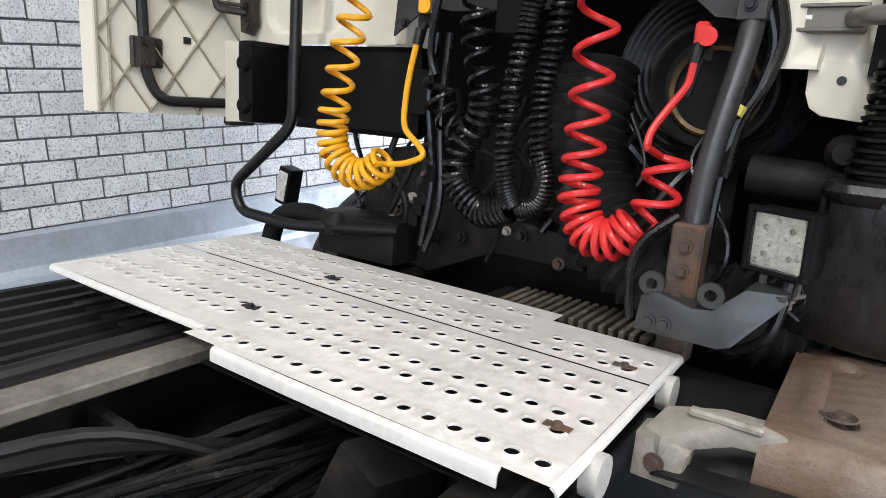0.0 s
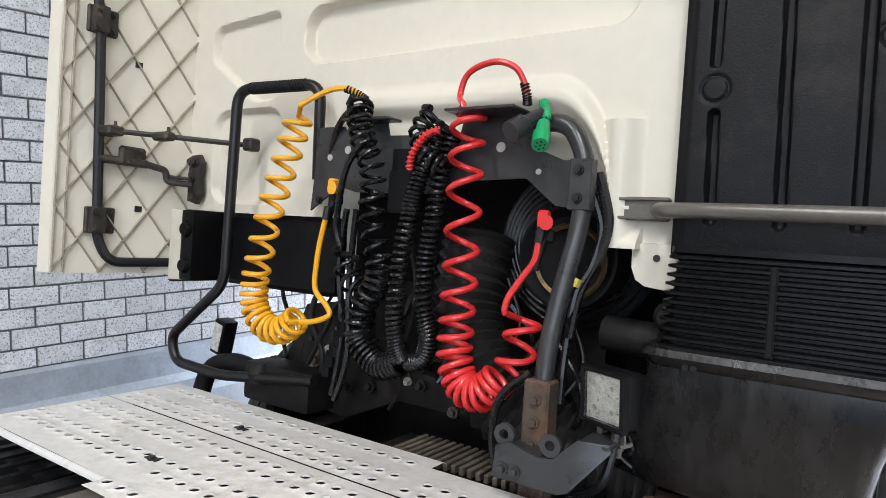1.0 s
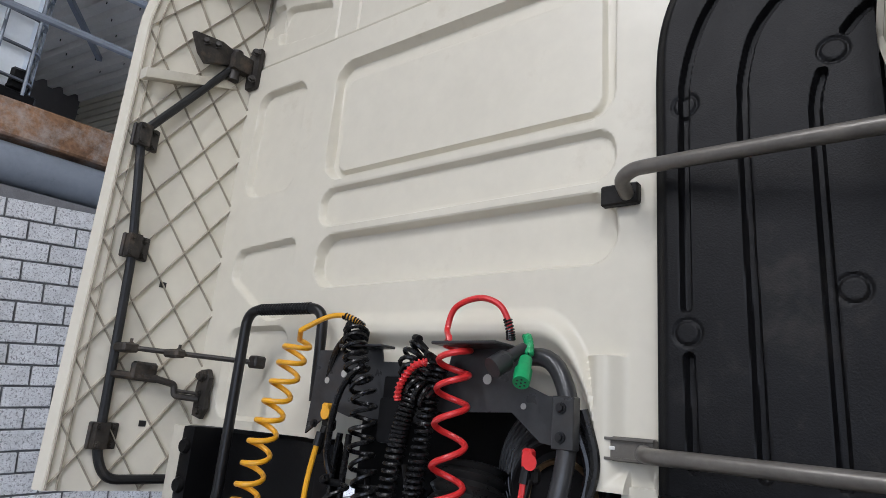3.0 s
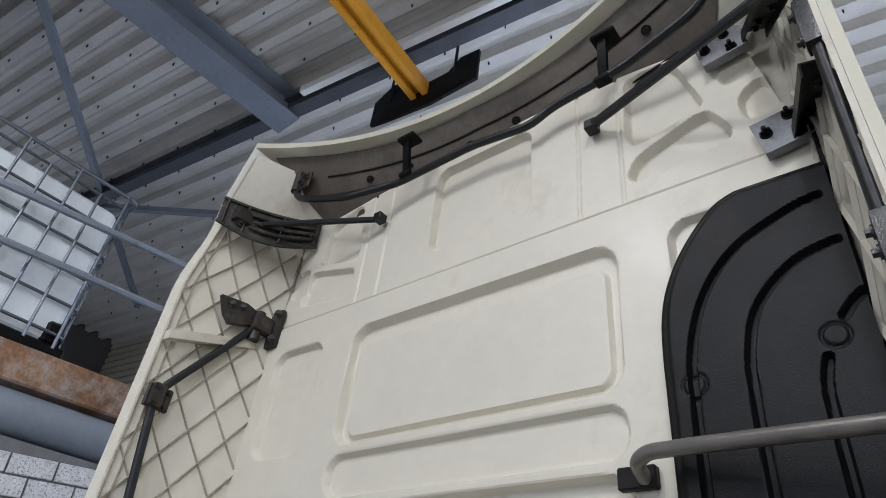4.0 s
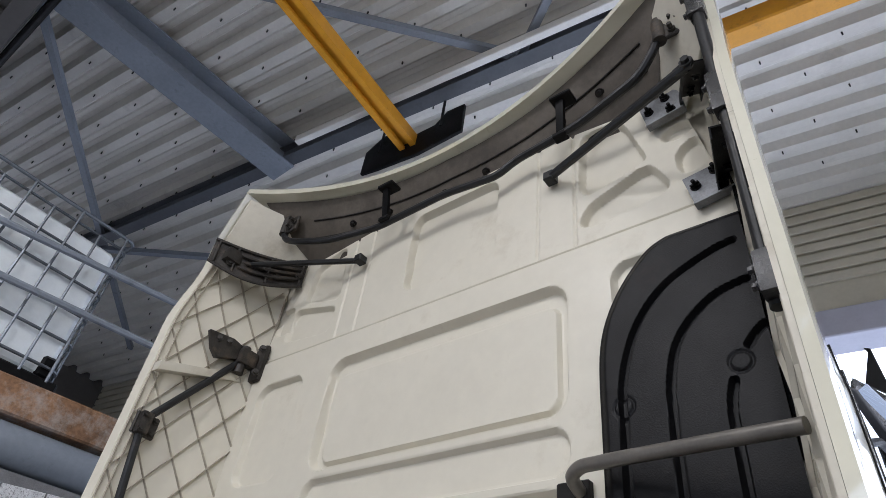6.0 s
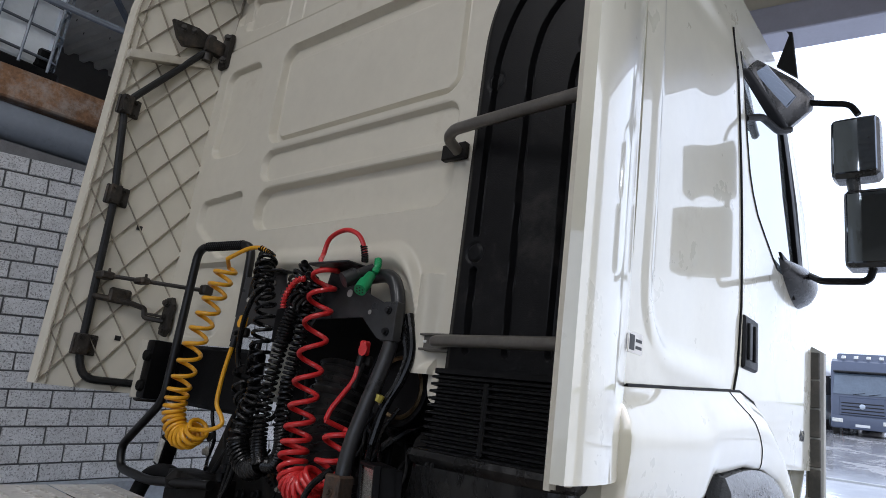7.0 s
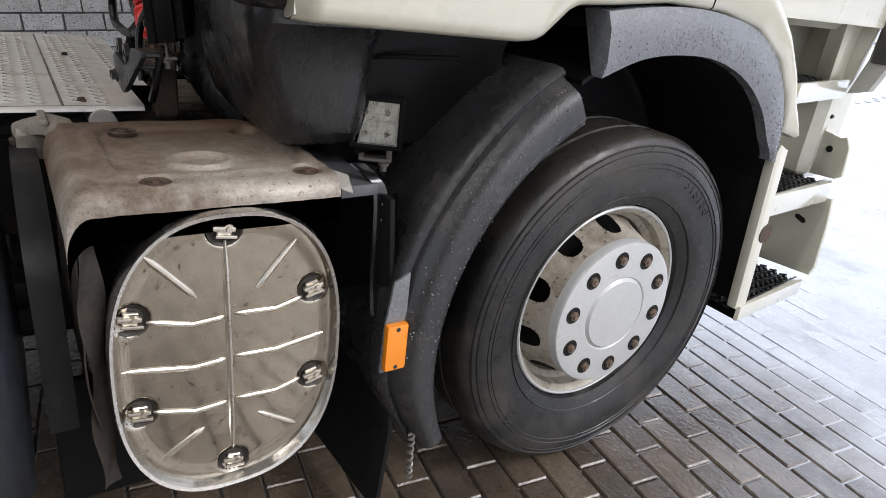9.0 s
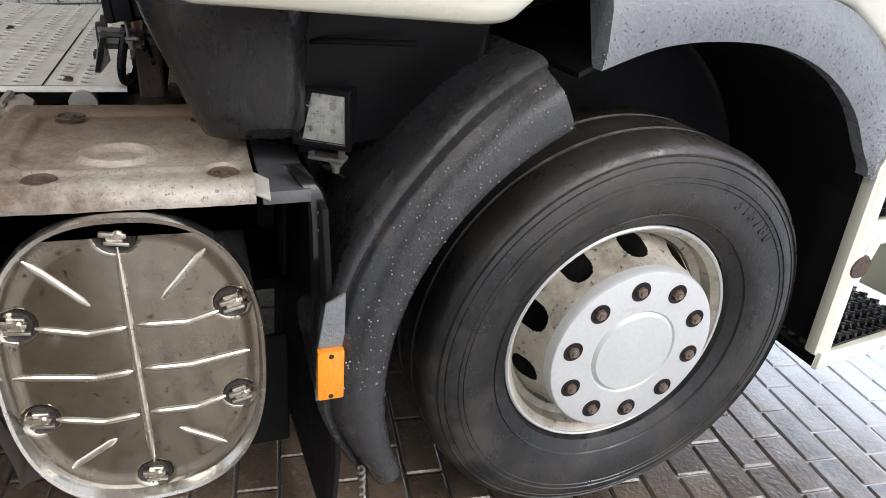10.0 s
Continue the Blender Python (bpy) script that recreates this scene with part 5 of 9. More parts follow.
for x, y, z in ((-0.938, -0.162, 3.545), (0.973, -0.172, 3.525)):
    bm = NB()
    tube(bm, [(x, y, z - 0.05), (x, y, z + 0.05)], 0.0225, 14)
    tube(bm, [(x, y, z + 0.045), (x, y, z + 0.075)], 0.0165, 12)
    bx(bm, (x - 0.012, y - 0.004, z - 0.048), (x + 0.085, y + 0.012, z + 0.042), 0.004)
    for dx, dz in ((0.045, -0.026), (0.05, 0.022), (0.072, 0.0)):
        bolt(bm, (x + dx, y - 0.004, z + dz), (0, -1, 0), 0.009, 0.022)
    part("tube_clamp", bm, CASTING, truck, "dark clamp sleeve with bolts")
for x in (-0.30, 0.555):
    bm = NB()
    slab(bm, [(x - 0.02, -0.075, 3.36), (x + 0.012, -0.075, 3.36), (x + 0.040, -0.13, 3.48), (x + 0.008, -0.13, 3.48)], (0, -0.018, 0), 0.003)
    bx(bm, (x - 0.01, -0.165, 3.475), (x + 0.075, -0.10, 3.492), 0.004)
    bx(bm, (x - 0.035, -0.10, 3.345), (x + 0.02, -0.06, 3.366), 0.004)
    part("roof_stay", bm, BLACK_PLASTIC, truck, "black perforated roof stay")
PLATE_STEEL = surf("bare_grey_plate", (0.20, 0.205, 0.215), 0.5, metal=0.4, vary=0.2, scale=14, bump=0.1, bump_scale=70, dirt=(0.10, 0.10, 0.10), dirt_amount=0.2, dirt_scale=20)
# right upper strut, plates and bracket
bm = NB()
tube(bm, [(0.485, -0.035, 3.225), (1.06, -0.30, 3.09)], 0.016, 10)
bx(bm, (0.455, -0.05, 3.205), (0.495, -0.005, 3.245), 0.004)
slab(bm, [(1.02, -0.283, 3.115), (1.075, -0.308, 3.105), (1.085, -0.312, 3.080), (1.075, -0.308, 3.062), (1.02, -0.283, 3.085)], (0, -0.010, 0), 0.002)
bolt(bm, (1.065, -0.318, 3.085), (0, -1, 0), 0.013, 0.012)
part("upper_strut", bm, DARK_STEEL, truck, "dark tubular strut")
for x, z in ((0.90, 3.335), (1.0, 2.92)):
    bm = NB()
    slab(bm, [(x - 0.08, -0.012, z + 0.05), (x + 0.06, -0.012, z + 0.07), (x + 0.075, -0.012, z - 0.055), (x - 0.055, -0.012, z - 0.075)], (0, -0.012, 0), 0.003)
    pl = part("steel_plate", bm, PLATE_STEEL, truck, "grey steel plate with black bolts")
    for dx, dz in ((-0.045, 0.0), (0.015, 0.038), (0.028, -0.03)):
        bm = bolt(NB(), (x + dx, -0.024, z + dz), (0, -1, 0), 0.011, 0.008)
        tube(bm, [(x + dx, -0.03, z + dz), (x + dx, -0.052, z + dz)], 0.006, 8)
        bx(bm, (x + dx - 0.014, -0.040, z + dz - 0.004), (x + dx + 0.014, -0.032, z + dz + 0.004), 0.001, rot=Matrix.Rotation(dx * 9, 3, "Y"))
        part("plate_bolt", bm, BLACK_PLASTIC, pl)
    part("plate_lip", slab(NB(), [(x - 0.055, -0.012, z - 0.075), (x + 0.075, -0.012, z - 0.055), (x + 0.075, -0.012, z - 0.061), (x - 0.055, -0.012, z - 0.081)], (0, -0.030, 0), 0.001), PLATE_STEEL, pl)
def channel(a, b, wide, deep):
    """A folded channel arm between two places."""
    a, b = V(a), V(b)
    run = (b - a).normalized()
    side = run.cross(V((0, 0, 1))).normalized()
    up = side.cross(run).normalized()
    bm = NB()
    for p, q, t in ((-wide, -wide + 0.004, deep), (wide - 0.004, wide, deep), (-wide, wide, 0.004)):
        slab(bm, [a + side * p, a + side * q, b + side * q, b + side * p], up * -t)
    for k in (0.12, 0.30, 0.88):
        bolt(bm, a.lerp(b, k) - up * (deep if k > 0.5 else 0.004), -up, 0.008, 0.010)
    return bm


part("strut_bracket", channel((0.995, -0.025, 3.335), (1.085, -0.30, 3.10), 0.034, 0.030), BLACK_PLASTIC, truck, "black folded channel arm")
part("strut_bracket", channel((1.045, -0.025, 2.905), (1.112, -0.315, 2.79), 0.032, 0.034), BLACK_PLASTIC, truck, "black folded channel arm")
bm = NB()
tube(bm, [(1.128, -0.335, 3.38), (1.128, -0.335, 2.84)], 0.0165, 12)
tube(bm, [(1.128, -0.335, 2.86), (1.122, -0.31, 2.25)], 0.0155, 12)
frame_tube = part("fairing_frame", bm, DARK_STEEL, truck, "dark upright tube behind the right fairing")
for z0, z1 in ((3.235, 3.385), (2.80, 2.945), (2.26, 2.36)):
    bm = NB()
    bx(bm, (1.104, -0.359, z0), (1.150, -0.311, z1), 0.012, seg=2)
    for z in (z0 + 0.03, z1 - 0.03):
        bolt(bm, (1.104, -0.335, z), (-1, 0, 0), 0.009, 0.010)
    part("sleeve_clamp", bm, GREY_PLASTIC, frame_tube, "grey sleeve clamp with bolts")

# ---------- black rear panel, bars, bellows and duct ----------
PANEL_EDGE = [(0.633, 1.40)] + [(p.x, p.y) for p in spline([(0.633, 2.33, 0), (0.637, 2.42, 0), (0.652, 2.50, 0), (0.682, 2.575, 0), (0.722, 2.640, 0), (0.768, 2.695, 0), (0.812, 2.732, 0), (0.87, 2.752, 0)], 3)] + [(1.30, 2.752), (1.30, 1.40)]
PANEL_GROOVES = [
    spline([(1.025, 2.647, 0), (0.964, 2.634, 0), (0.84, 2.575, 0), (0.755, 2.475, 0), (0.708, 2.34, 0), (0.700, 2.19, 0), (0.698, 1.812, 0)], 5),
    [V((0.702, 1.71, 0)), V((0.707, 1.506, 0))],
    spline([(1.035, 2.520, 0), (0.95, 2.496, 0), (0.87, 2.425, 0), (0.831, 2.333, 0), (0.818, 2.16, 0), (0.828, 1.502, 0)], 5),
    [V((1.05, 2.385, 0)), V((1.03, 2.37, 0)), V((1.008, 2.343, 0))],
    spline([(0.962, 2.262, 0), (0.947, 2.19, 0), (0.947, 2.0, 0), (0.949, 1.503, 0)], 5),
]
PANEL_GROOVES = [[(p.x, p.y) for p in g] for g in PANEL_GROOVES]
GROOVE_BOX = [(min(p[0] for p in g) - 0.02, max(p[0] for p in g) + 0.02, min(p[1] for p in g) - 0.02, max(p[1] for p in g) + 0.02) for g in PANEL_GROOVES]


def panel_depth(x, z):
    d = -outline_dist(x, z, PANEL_EDGE)
    y = -0.054 - 0.016 * ease(0.0, 0.030, d)
    for g, (xa, xb, za, zb) in zip(PANEL_GROOVES, GROOVE_BOX):
        if xa < x < xb and za < z < zb:
            y += 0.020 * ease(0.0125, 0.005, line_dist(x, z, g))
    for bxx, bz in ((0.700, 1.760), (0.984, 1.832), (0.703, 2.255), (0.984, 2.305)):
        r = math.hypot(x - bxx, z - bz)
        if r < 0.05:
            y += 0.0035 * ease(0.031, 0.027, r) - 0.005 * ease(0.024, 0.019, r)
    return y, d


def panel_left(z):
    for (ax, az), (bx_, bz) in zip(PANEL_EDGE, PANEL_EDGE[1:-2]):
        if az <= z <= bz:
            return ax + (bx_ - ax) * (z - az) / (bz - az)
    return 0.87


bm = NB()


def panel_point(u, v):
    z = 1.43 + (2.751 - 1.43) * v
    xl = panel_left(z)
    x = xl + (1.055 - xl) * u
    return (x, panel_depth(x, z)[0] if 0 < u and v < 1 else 0.01, z)


sheet(bm, 150, 360, panel_point)
part("air_duct_panel", bm, surf("grained_duct_plastic", (0.008, 0.008, 0.0087), 0.42, spec=0.17, vary=0.22, scale=5, bump=0.22, bump_scale=260, dirt=(0.05, 0.045, 0.04), dirt_amount=0.16, dirt_scale=5), truck, "black moulded air duct panel with curved grooves")
bm = NB()
tube(bm, fillet([(0.60, -0.035, 1.525), (0.62, -0.10, 1.52), (0.70, -0.125, 1.52), (1.09, -0.19, 1.515)], 0.03), 0.0155, 12)
bar1 = part("grab_bar", bm, TUBE_GREY, truck, "scuffed grey grab bar")
bracket = part("bar_bracket", bx(NB(), (0.515, -0.028, 1.502), (0.62, -0.006, 1.552), 0.004), TUBE_GREY, bar1)
part("slot", bx(NB(), (0.523, -0.0295, 1.524), (0.536, -0.027, 1.532), 0.0012), WHITE, bracket)
for z in (1.507, 1.547):
    part("bracket_flange", bx(NB(), (0.515, -0.036, z - 0.003), (0.62, -0.028, z + 0.003), 0.001), TUBE_GREY, bracket)
bm = NB()
tube(bm, fillet([(0.56, -0.03, 2.085), (0.565, -0.085, 2.10), (0.60, -0.105, 2.112), (0.70, -0.127, 2.104), (1.10, -0.215, 2.065)], 0.03), 0.0165, 12)
bar2 = part("grab_bar", bm, TUBE_GREY, truck, "scuffed grey upper grab bar")
part("bar_bracket", bx(NB(), (0.495, -0.03, 2.065), (0.585, -0.006, 2.115), 0.004), SOOT, bar2)
# bellows: stacked round-cornered ribs
bm = NB()


def rrect(cx, cy, hx, hy, r, z, n=5):
    pts = []
    for k, (sx, sy) in enumerate(((1, 1), (-1, 1), (-1, -1), (1, -1))):
        for j in range(n + 1):
            a = math.pi / 2 * (k + j / n)
            pts.append((cx + sx * (hx - r) + r * math.cos(a), cy + sy * (hy - r) + r * math.sin(a), z))
    return pts


def loft(bm, rings, cap=True):
    R = [[bm.verts.new(p) for p in ring] for ring in rings]
    n = len(R[0])
    for A, B in zip(R, R[1:]):
        for k in range(n):
            bm.faces.new((A[k], A[(k + 1) % n], B[(k + 1) % n], B[k]))
    if cap:
        bm.faces.new(R[0][::-1])
        bm.faces.new(R[-1])
    return bm


rings = [rrect(0.855, -0.01, 0.206, 0.122, 0.04, 1.452), rrect(0.855, -0.01, 0.206, 0.122, 0.04, 1.440)]
nb = 11
for k in range(nb):
    z = 1.437 - k * 0.0172
    grow = 0.010 * k / nb
    rings += [rrect(0.855 - grow / 2, -0.01, 0.196 + grow, 0.115, 0.04, z), rrect(0.855 - grow / 2, -0.01, 0.210 + grow, 0.129, 0.045, z - 0.0035), rrect(0.855 - grow / 2, -0.01, 0.210 + grow, 0.129, 0.045, z - 0.0085), rrect(0.855 - grow / 2, -0.01, 0.196 + grow, 0.115, 0.04, z - 0.012)]
bellows = part("intake_bellows", loft(NB(), rings), surf("shiny_bellows_rubber", (0.006, 0.006, 0.0065), 0.36, spec=0.16, vary=0.2, scale=8, bump=0.1, bump_scale=90, dirt=(0.02, 0.019, 0.017), dirt_amount=0.12, dirt_scale=9), truck, "black ribbed rubber intake bellows")
part("moulding_seam", bx(NB(), (0.826, -0.141, 1.262), (0.842, -0.12, 1.425), 0.004), BLACK_RUBBER, bellows)
HOUSING = surf("scuffed_black_housing", (0.012, 0.012, 0.0123), 0.26, spec=0.45, vary=0.3, scale=6, bump=0.3, bump_scale=60, dirt=(0.034, 0.033, 0.031), dirt_amount=0.30, dirt_scale=9, stretch=(1, 1, 0.25))
rings = [rrect(0.842, -0.008, 0.212, 0.118, 0.04, 1.262), rrect(0.840, -0.010, 0.232, 0.140, 0.05, 1.256), rrect(0.840, -0.010, 0.236, 0.144, 0.05, 1.243), rrect(0.840, -0.010, 0.232, 0.140, 0.05, 1.232), rrect(0.838, -0.008, 0.222, 0.130, 0.05, 1.222), rrect(0.838, -0.008, 0.222, 0.130, 0.05, 1.20)]
for z, x0, x1, y0, y1 in ((1.16, 0.605, 1.03, -0.128, 0.12), (1.10, 0.56, 1.012, -0.106, 0.12), (1.04, 0.50, 1.002, -0.084, 0.12), (0.99, 0.50, 0.99, -0.066, 0.12), (0.966, 0.60, 0.965, -0.055, 0.115), (0.953, 0.68, 0.935, -0.04, 0.105), (0.946, 0.73, 0.90, -0.01, 0.09)):
    rings.append(rrect((x0 + x1) / 2, (y0 + y1) / 2, (x1 - x0) / 2, (y1 - y0) / 2, 0.04, z))
housing = part("air_filter_body", loft(NB(), rings), HOUSING, truck, "scuffed black intake housing")
for x in (0.70, 0.715, 0.80):
    part("housing_clip", bolt(NB(), (x, -0.150, 1.228 if x < 0.75 else 1.215), (0, -1, 0), 0.004, 0.004), DARK_STEEL, housing)

# ribbed rubber gaiter in the gap between fairing and cab side
bm = NB()
bx(bm, (1.050, -0.040, 2.08), (1.088, 0.014, 2.95), 0.003)
for k in range(14):
    bx(bm, (1.055, -0.043, 2.10 + k * 0.06), (1.094, 0.017, 2.118 + k * 0.06), 0.003)
part("gap_gaiter", bm, BLACK_RUBBER, truck, "black ribbed rubber gaiter")


# ---------- rack behind the cab with air and power hoses ----------
RY = -0.065
bm = NB()
slab(bm, [(-0.365, RY, 1.49), (-0.345, RY, 1.725), (-0.255, RY, 1.725), (-0.235, RY, 1.70), (-0.215, RY, 1.735), (-0.105, RY, 1.735), (-0.095, RY, 1.695), (0.125, RY, 1.69), (0.135, RY, 1.735), (0.315, RY, 1.735), (0.325, RY, 1.655), (0.40, RY, 1.625), (0.43, RY, 1.625), (0.43, RY, 1.52), (0.385, RY, 1.525), (0.31, RY, 1.585), (0.10, RY, 1.575), (0.08, RY, 1.545), (-0.20, RY, 1.545), (-0.26, RY, 1.56)], (0, -0.006, 0), 0.0)
rack = part("hose_rack", bm, RACK_STEEL, truck, "dark grey folded steel hose rack")
boxes("rack_flange", [((0.135, RY - 0.10, 1.728), (0.315, RY, 1.735)), ((-0.215, RY - 0.06, 1.728), (-0.06, RY, 1.735)), ((0.425, RY - 0.035, 1.515), (0.475, RY - 0.002, 1.625))], RACK_STEEL, rack, 0.002)
PALE_HOLE = surf("pale_hole", (0.42, 0.41, 0.38), 0.6, vary=0.1)
for x, z, r in ((-0.235, 1.66, 0.011), (0.24, 1.657, 0.012), (-0.30, 1.64, 0.009), (0.34, 1.60, 0.007), (-0.16, 1.70, 0.008)):
    part("rack_hole", lathe(NB(), [(0.0, -0.0075), (r, -0.0075), (r, -0.003)], (x, RY, z), "y", 14), PALE_HOLE, rack)
bolts("rack_bolt", [(x, RY - 0.036 if x > 0.42 else RY - 0.006, z) for x, z in ((0.447, 1.60), (0.447, 1.54), (-0.06, 1.60), (-0.33, 1.52), (0.10, 1.62), (0.0, 1.62))], (0, -1, 0), 0.008, 0.008, DARK_STEEL, rack)
post = part("rack_tube", tube(NB(), fillet([(0.30, -0.05, 1.71), (0.40, -0.055, 1.715), (0.452, -0.065, 1.62), (0.452, -0.08, 1.49), (0.432, -0.125, 1.32), (0.425, -0.15, 1.22), (0.425, -0.16, 1.08)], 0.06), 0.021, 14), RACK_STEEL, truck, "thick bent grey rack tube")
bm = NB()
bx(bm, (0.395, -0.19, 0.90), (0.452, -0.135, 1.16), 0.005)
for z in (0.98, 1.03, 1.075, 1.12):
    bolt(bm, (0.423, -0.19, z), (0, -1, 0), 0.009, 0.008)
part("rusty_post", bm, RUSTY, truck, "rusty square post with bolts")
bm = NB()
slab(bm, [(0.372, -0.262, 0.972), (0.380, -0.268, 1.036), (0.405, -0.266, 1.048), (0.465, -0.258, 1.030), (0.495, -0.255, 1.034), (0.54, -0.25, 1.078), (0.598, -0.238, 1.080), (0.603, -0.24, 1.066), (0.535, -0.268, 0.982), (0.515, -0.27, 0.974)], (0, 0.012, 0), 0.003)
bx(bm, (0.385, -0.256, 1.018), (0.47, -0.15, 1.030), 0.003)
bx(bm, (0.54, -0.242, 1.066), (0.60, -0.17, 1.078), 0.003)
for q in ((0.398, -0.266, 0.995), (0.425, -0.266, 0.995)):
    bolt(bm, q, (0, -1, 0), 0.009, 0.010)
for x in (0.392, 0.49):
    bm2 = lathe(NB(), [(0.022, -0.005), (0.010, -0.005), (0.010, 0.005), (0.022, 0.005), (0.022, -0.005)], (x, -0.252, 1.058), "y", 16)
    part("ring_lug", bm2, RACK_STEEL, truck)
part("post_bracket", bm, RACK_STEEL, truck, "grey steel bracket at the post foot")
# handrail
part("handrail", tube(NB(), fillet([(-0.365, -0.05, 1.58), (-0.37, -0.055, 1.855), (-0.675, -0.10, 1.85), (-0.685, -0.10, 1.25), (-0.955, -0.09, 1.05), (-0.925, -0.09, 0.97), (-0.70, -0.085, 0.96), (-0.32, -0.06, 1.005)], 0.055, 7), 0.0165, 12), surf("black_rail_paint", (0.008, 0.008, 0.0085), 0.36, spec=0.4, vary=0.12, scale=10), truck, "black bent tube handrail")
a, b = V((-0.42, -0.062, 1.8542)), V((-0.625, -0.0926, 1.8508))
bm = tube(NB(), [a.lerp(b, k / 108) for k in range(109)], lambda t: 0.0178 + 0.0013 * math.sin(t * 2 * math.pi * 18), 12)
part("rail_grip", bm, BLACK_RUBBER, truck, "ribbed black grip on the handrail")
# marker lamp on a stem, left
bm = NB()
bx(bm, (-0.90, 0.03, 0.985), (-0.845, 0.085, 1.105), 0.008, seg=2, rot=Matrix.Rotation(radians(12), 3, "Y"))
side_lamp = part("side_lamp", bm, BLACK_PLASTIC, truck, "black lamp on a stem")
part("side_lamp_lens", bx(NB(), (-0.893, 0.022, 0.997), (-0.852, 0.031, 1.093), 0.004, rot=Matrix.Rotation(radians(12), 3, "Y")), LENS, side_lamp)


def hose(name, pts, r, mat, label, group="", seg=9):
    return single(name, tube(NB(), pts, r, seg), mat, label, "hose", group)


def coiled_hose(name, top, turns, tail, r, mat, label, group):
    """A coiled hose: straight top with a wound sleeve, coil, and a straight tail with its ferrule."""
    low = min(p.z for p in turns)
    root = thing(name, (turns[0].x, turns[0].y, low), label, "hose", group)
    part("top_line", tube(NB(), top + turns[:1], r, 9), mat, root)
    part("coil", tube(NB(), turns, r, 9), mat, root)
    part("tail", tube(NB(), turns[-1:] + tail, r, 9), mat, root)
    wound = coil([top[0], top[3], top[7]], r + 0.0015, [(0, 0), (1, 9)], per=10)
    part("wound_sleeve", tube(NB(), wound, 0.0025, 6), BLACK_HOSE, root, "black wound sleeve")
    part("ferrule", tube(NB(), [tail[-1], tail[-1] + V((0.004, 0.004, 0.035))], r + 0.003, 10), DARK_STEEL, root, "dark steel ferrule")
    return root


def coiled_lead(turns, r, label):
    """A coiled power lead with a moulded sleeve at its top end."""
    root = thing("power_lead", (turns[0].x, turns[0].y, min(p.z for p in turns)), label, "hose", "power leads")
    part("coil", tube(NB(), turns, r, 7), BLACK_HOSE, root)
    part("moulded_sleeve", tube(NB(), [turns[0], turns[2], turns[4], turns[6]], r + 0.004, 9), BLACK_RUBBER, root)
    return root


# red air hose
red_axis = [(0.182, -0.13, 1.735), (0.187, -0.135, 1.60), (0.190, -0.135, 1.40), (0.190, -0.135, 1.25), (0.194, -0.14, 1.165), (0.225, -0.145, 1.105), (0.275, -0.145, 1.10), (0.312, -0.14, 1.135)]
red_line = spline([(0.315, -0.10, 1.745), (0.31, -0.105, 1.785), (0.29, -0.12, 1.825), (0.24, -0.13, 1.84), (0.175, -0.13, 1.82), (0.155, -0.13, 1.77), (0.185, -0.16, 1.742)], 6)
red_coil = coil(red_axis, 0.037, [(0, 0.2), (0.62, 10.2), (0.75, 13.2), (1.0, 18.2)])
red_up = coil([(0.322, -0.135, 1.12), (0.348, -0.13, 1.20), (0.352, -0.12, 1.27)], 0.036, [(0, 0.0), (1.0, 2.6)])
red_end = spline([(0.318, -0.15, 1.285), (0.320, -0.14, 1.315), (0.342, -0.125, 1.36), (0.365, -0.115, 1.40), (0.37, -0.11, 1.44)], 6)
coiled_hose("air_hose", red_line, red_coil[4:] + red_up[6:], red_end, 0.0075, RED, "bright red coiled air hose hanging from the rack", "air hoses")
# yellow air hose
yel_axis = [(-0.345, -0.15, 1.75), (-0.365, -0.155, 1.68), (-0.395, -0.16, 1.58), (-0.425, -0.165, 1.48), (-0.452, -0.165, 1.37), (-0.470, -0.165, 1.27), (-0.465, -0.16, 1.20), (-0.42, -0.155, 1.155), (-0.36, -0.15, 1.155), (-0.31, -0.15, 1.19)]
yel_coil = coil(yel_axis, 0.034, [(0, 0.0), (0.5, 8.5), (0.66, 13.0), (1.0, 21.0)])
yel_top = spline([(-0.155, -0.10, 1.785), (-0.20, -0.12, 1.812), (-0.255, -0.14, 1.808), (-0.325, -0.17, 1.768)], 6)
yel_end = spline([(-0.298, -0.155, 1.185), (-0.25, -0.145, 1.192), (-0.208, -0.135, 1.213), (-0.225, -0.13, 1.237), (-0.268, -0.13, 1.275), (-0.270, -0.13, 1.34), (-0.262, -0.13, 1.40), (-0.247, -0.13, 1.465)], 6)
coiled_hose("air_hose", yel_top, yel_coil[5:], yel_end, 0.0075, YELLOW, "yellow coiled air hose hanging from the rack", "air hoses")
# black power leads
blk_a = coil([(-0.165, -0.11, 1.775), (-0.148, -0.13, 1.73), (-0.131, -0.13, 1.67), (-0.094, -0.13, 1.596), (-0.086, -0.13, 1.478), (-0.055, -0.13, 1.365), (-0.064, -0.125, 1.306), (-0.110, -0.12, 1.240), (-0.115, -0.12, 1.165), (-0.043, -0.12, 1.105), (0.030, -0.125, 1.125)], 0.030, [(0, 0.0), (0.3, 8.0), (0.6, 17.0), (0.78, 22.0), (1.0, 36.0)])
coiled_lead(blk_a, 0.0062, "black coiled power lead hanging from the rack")
blk_b = coil([(0.118, -0.125, 1.70), (0.075, -0.135, 1.62), (0.052, -0.14, 1.55), (0.039, -0.14, 1.486), (0.020, -0.14, 1.372), (0.014, -0.14, 1.245), (0.026, -0.14, 1.17), (0.045, -0.14, 1.130)], 0.0195, [(0, 0.0), (0.4, 17.0), (1.0, 46.0)], per=12)
coiled_lead(blk_b, 0.0050, "dense black coiled power lead")
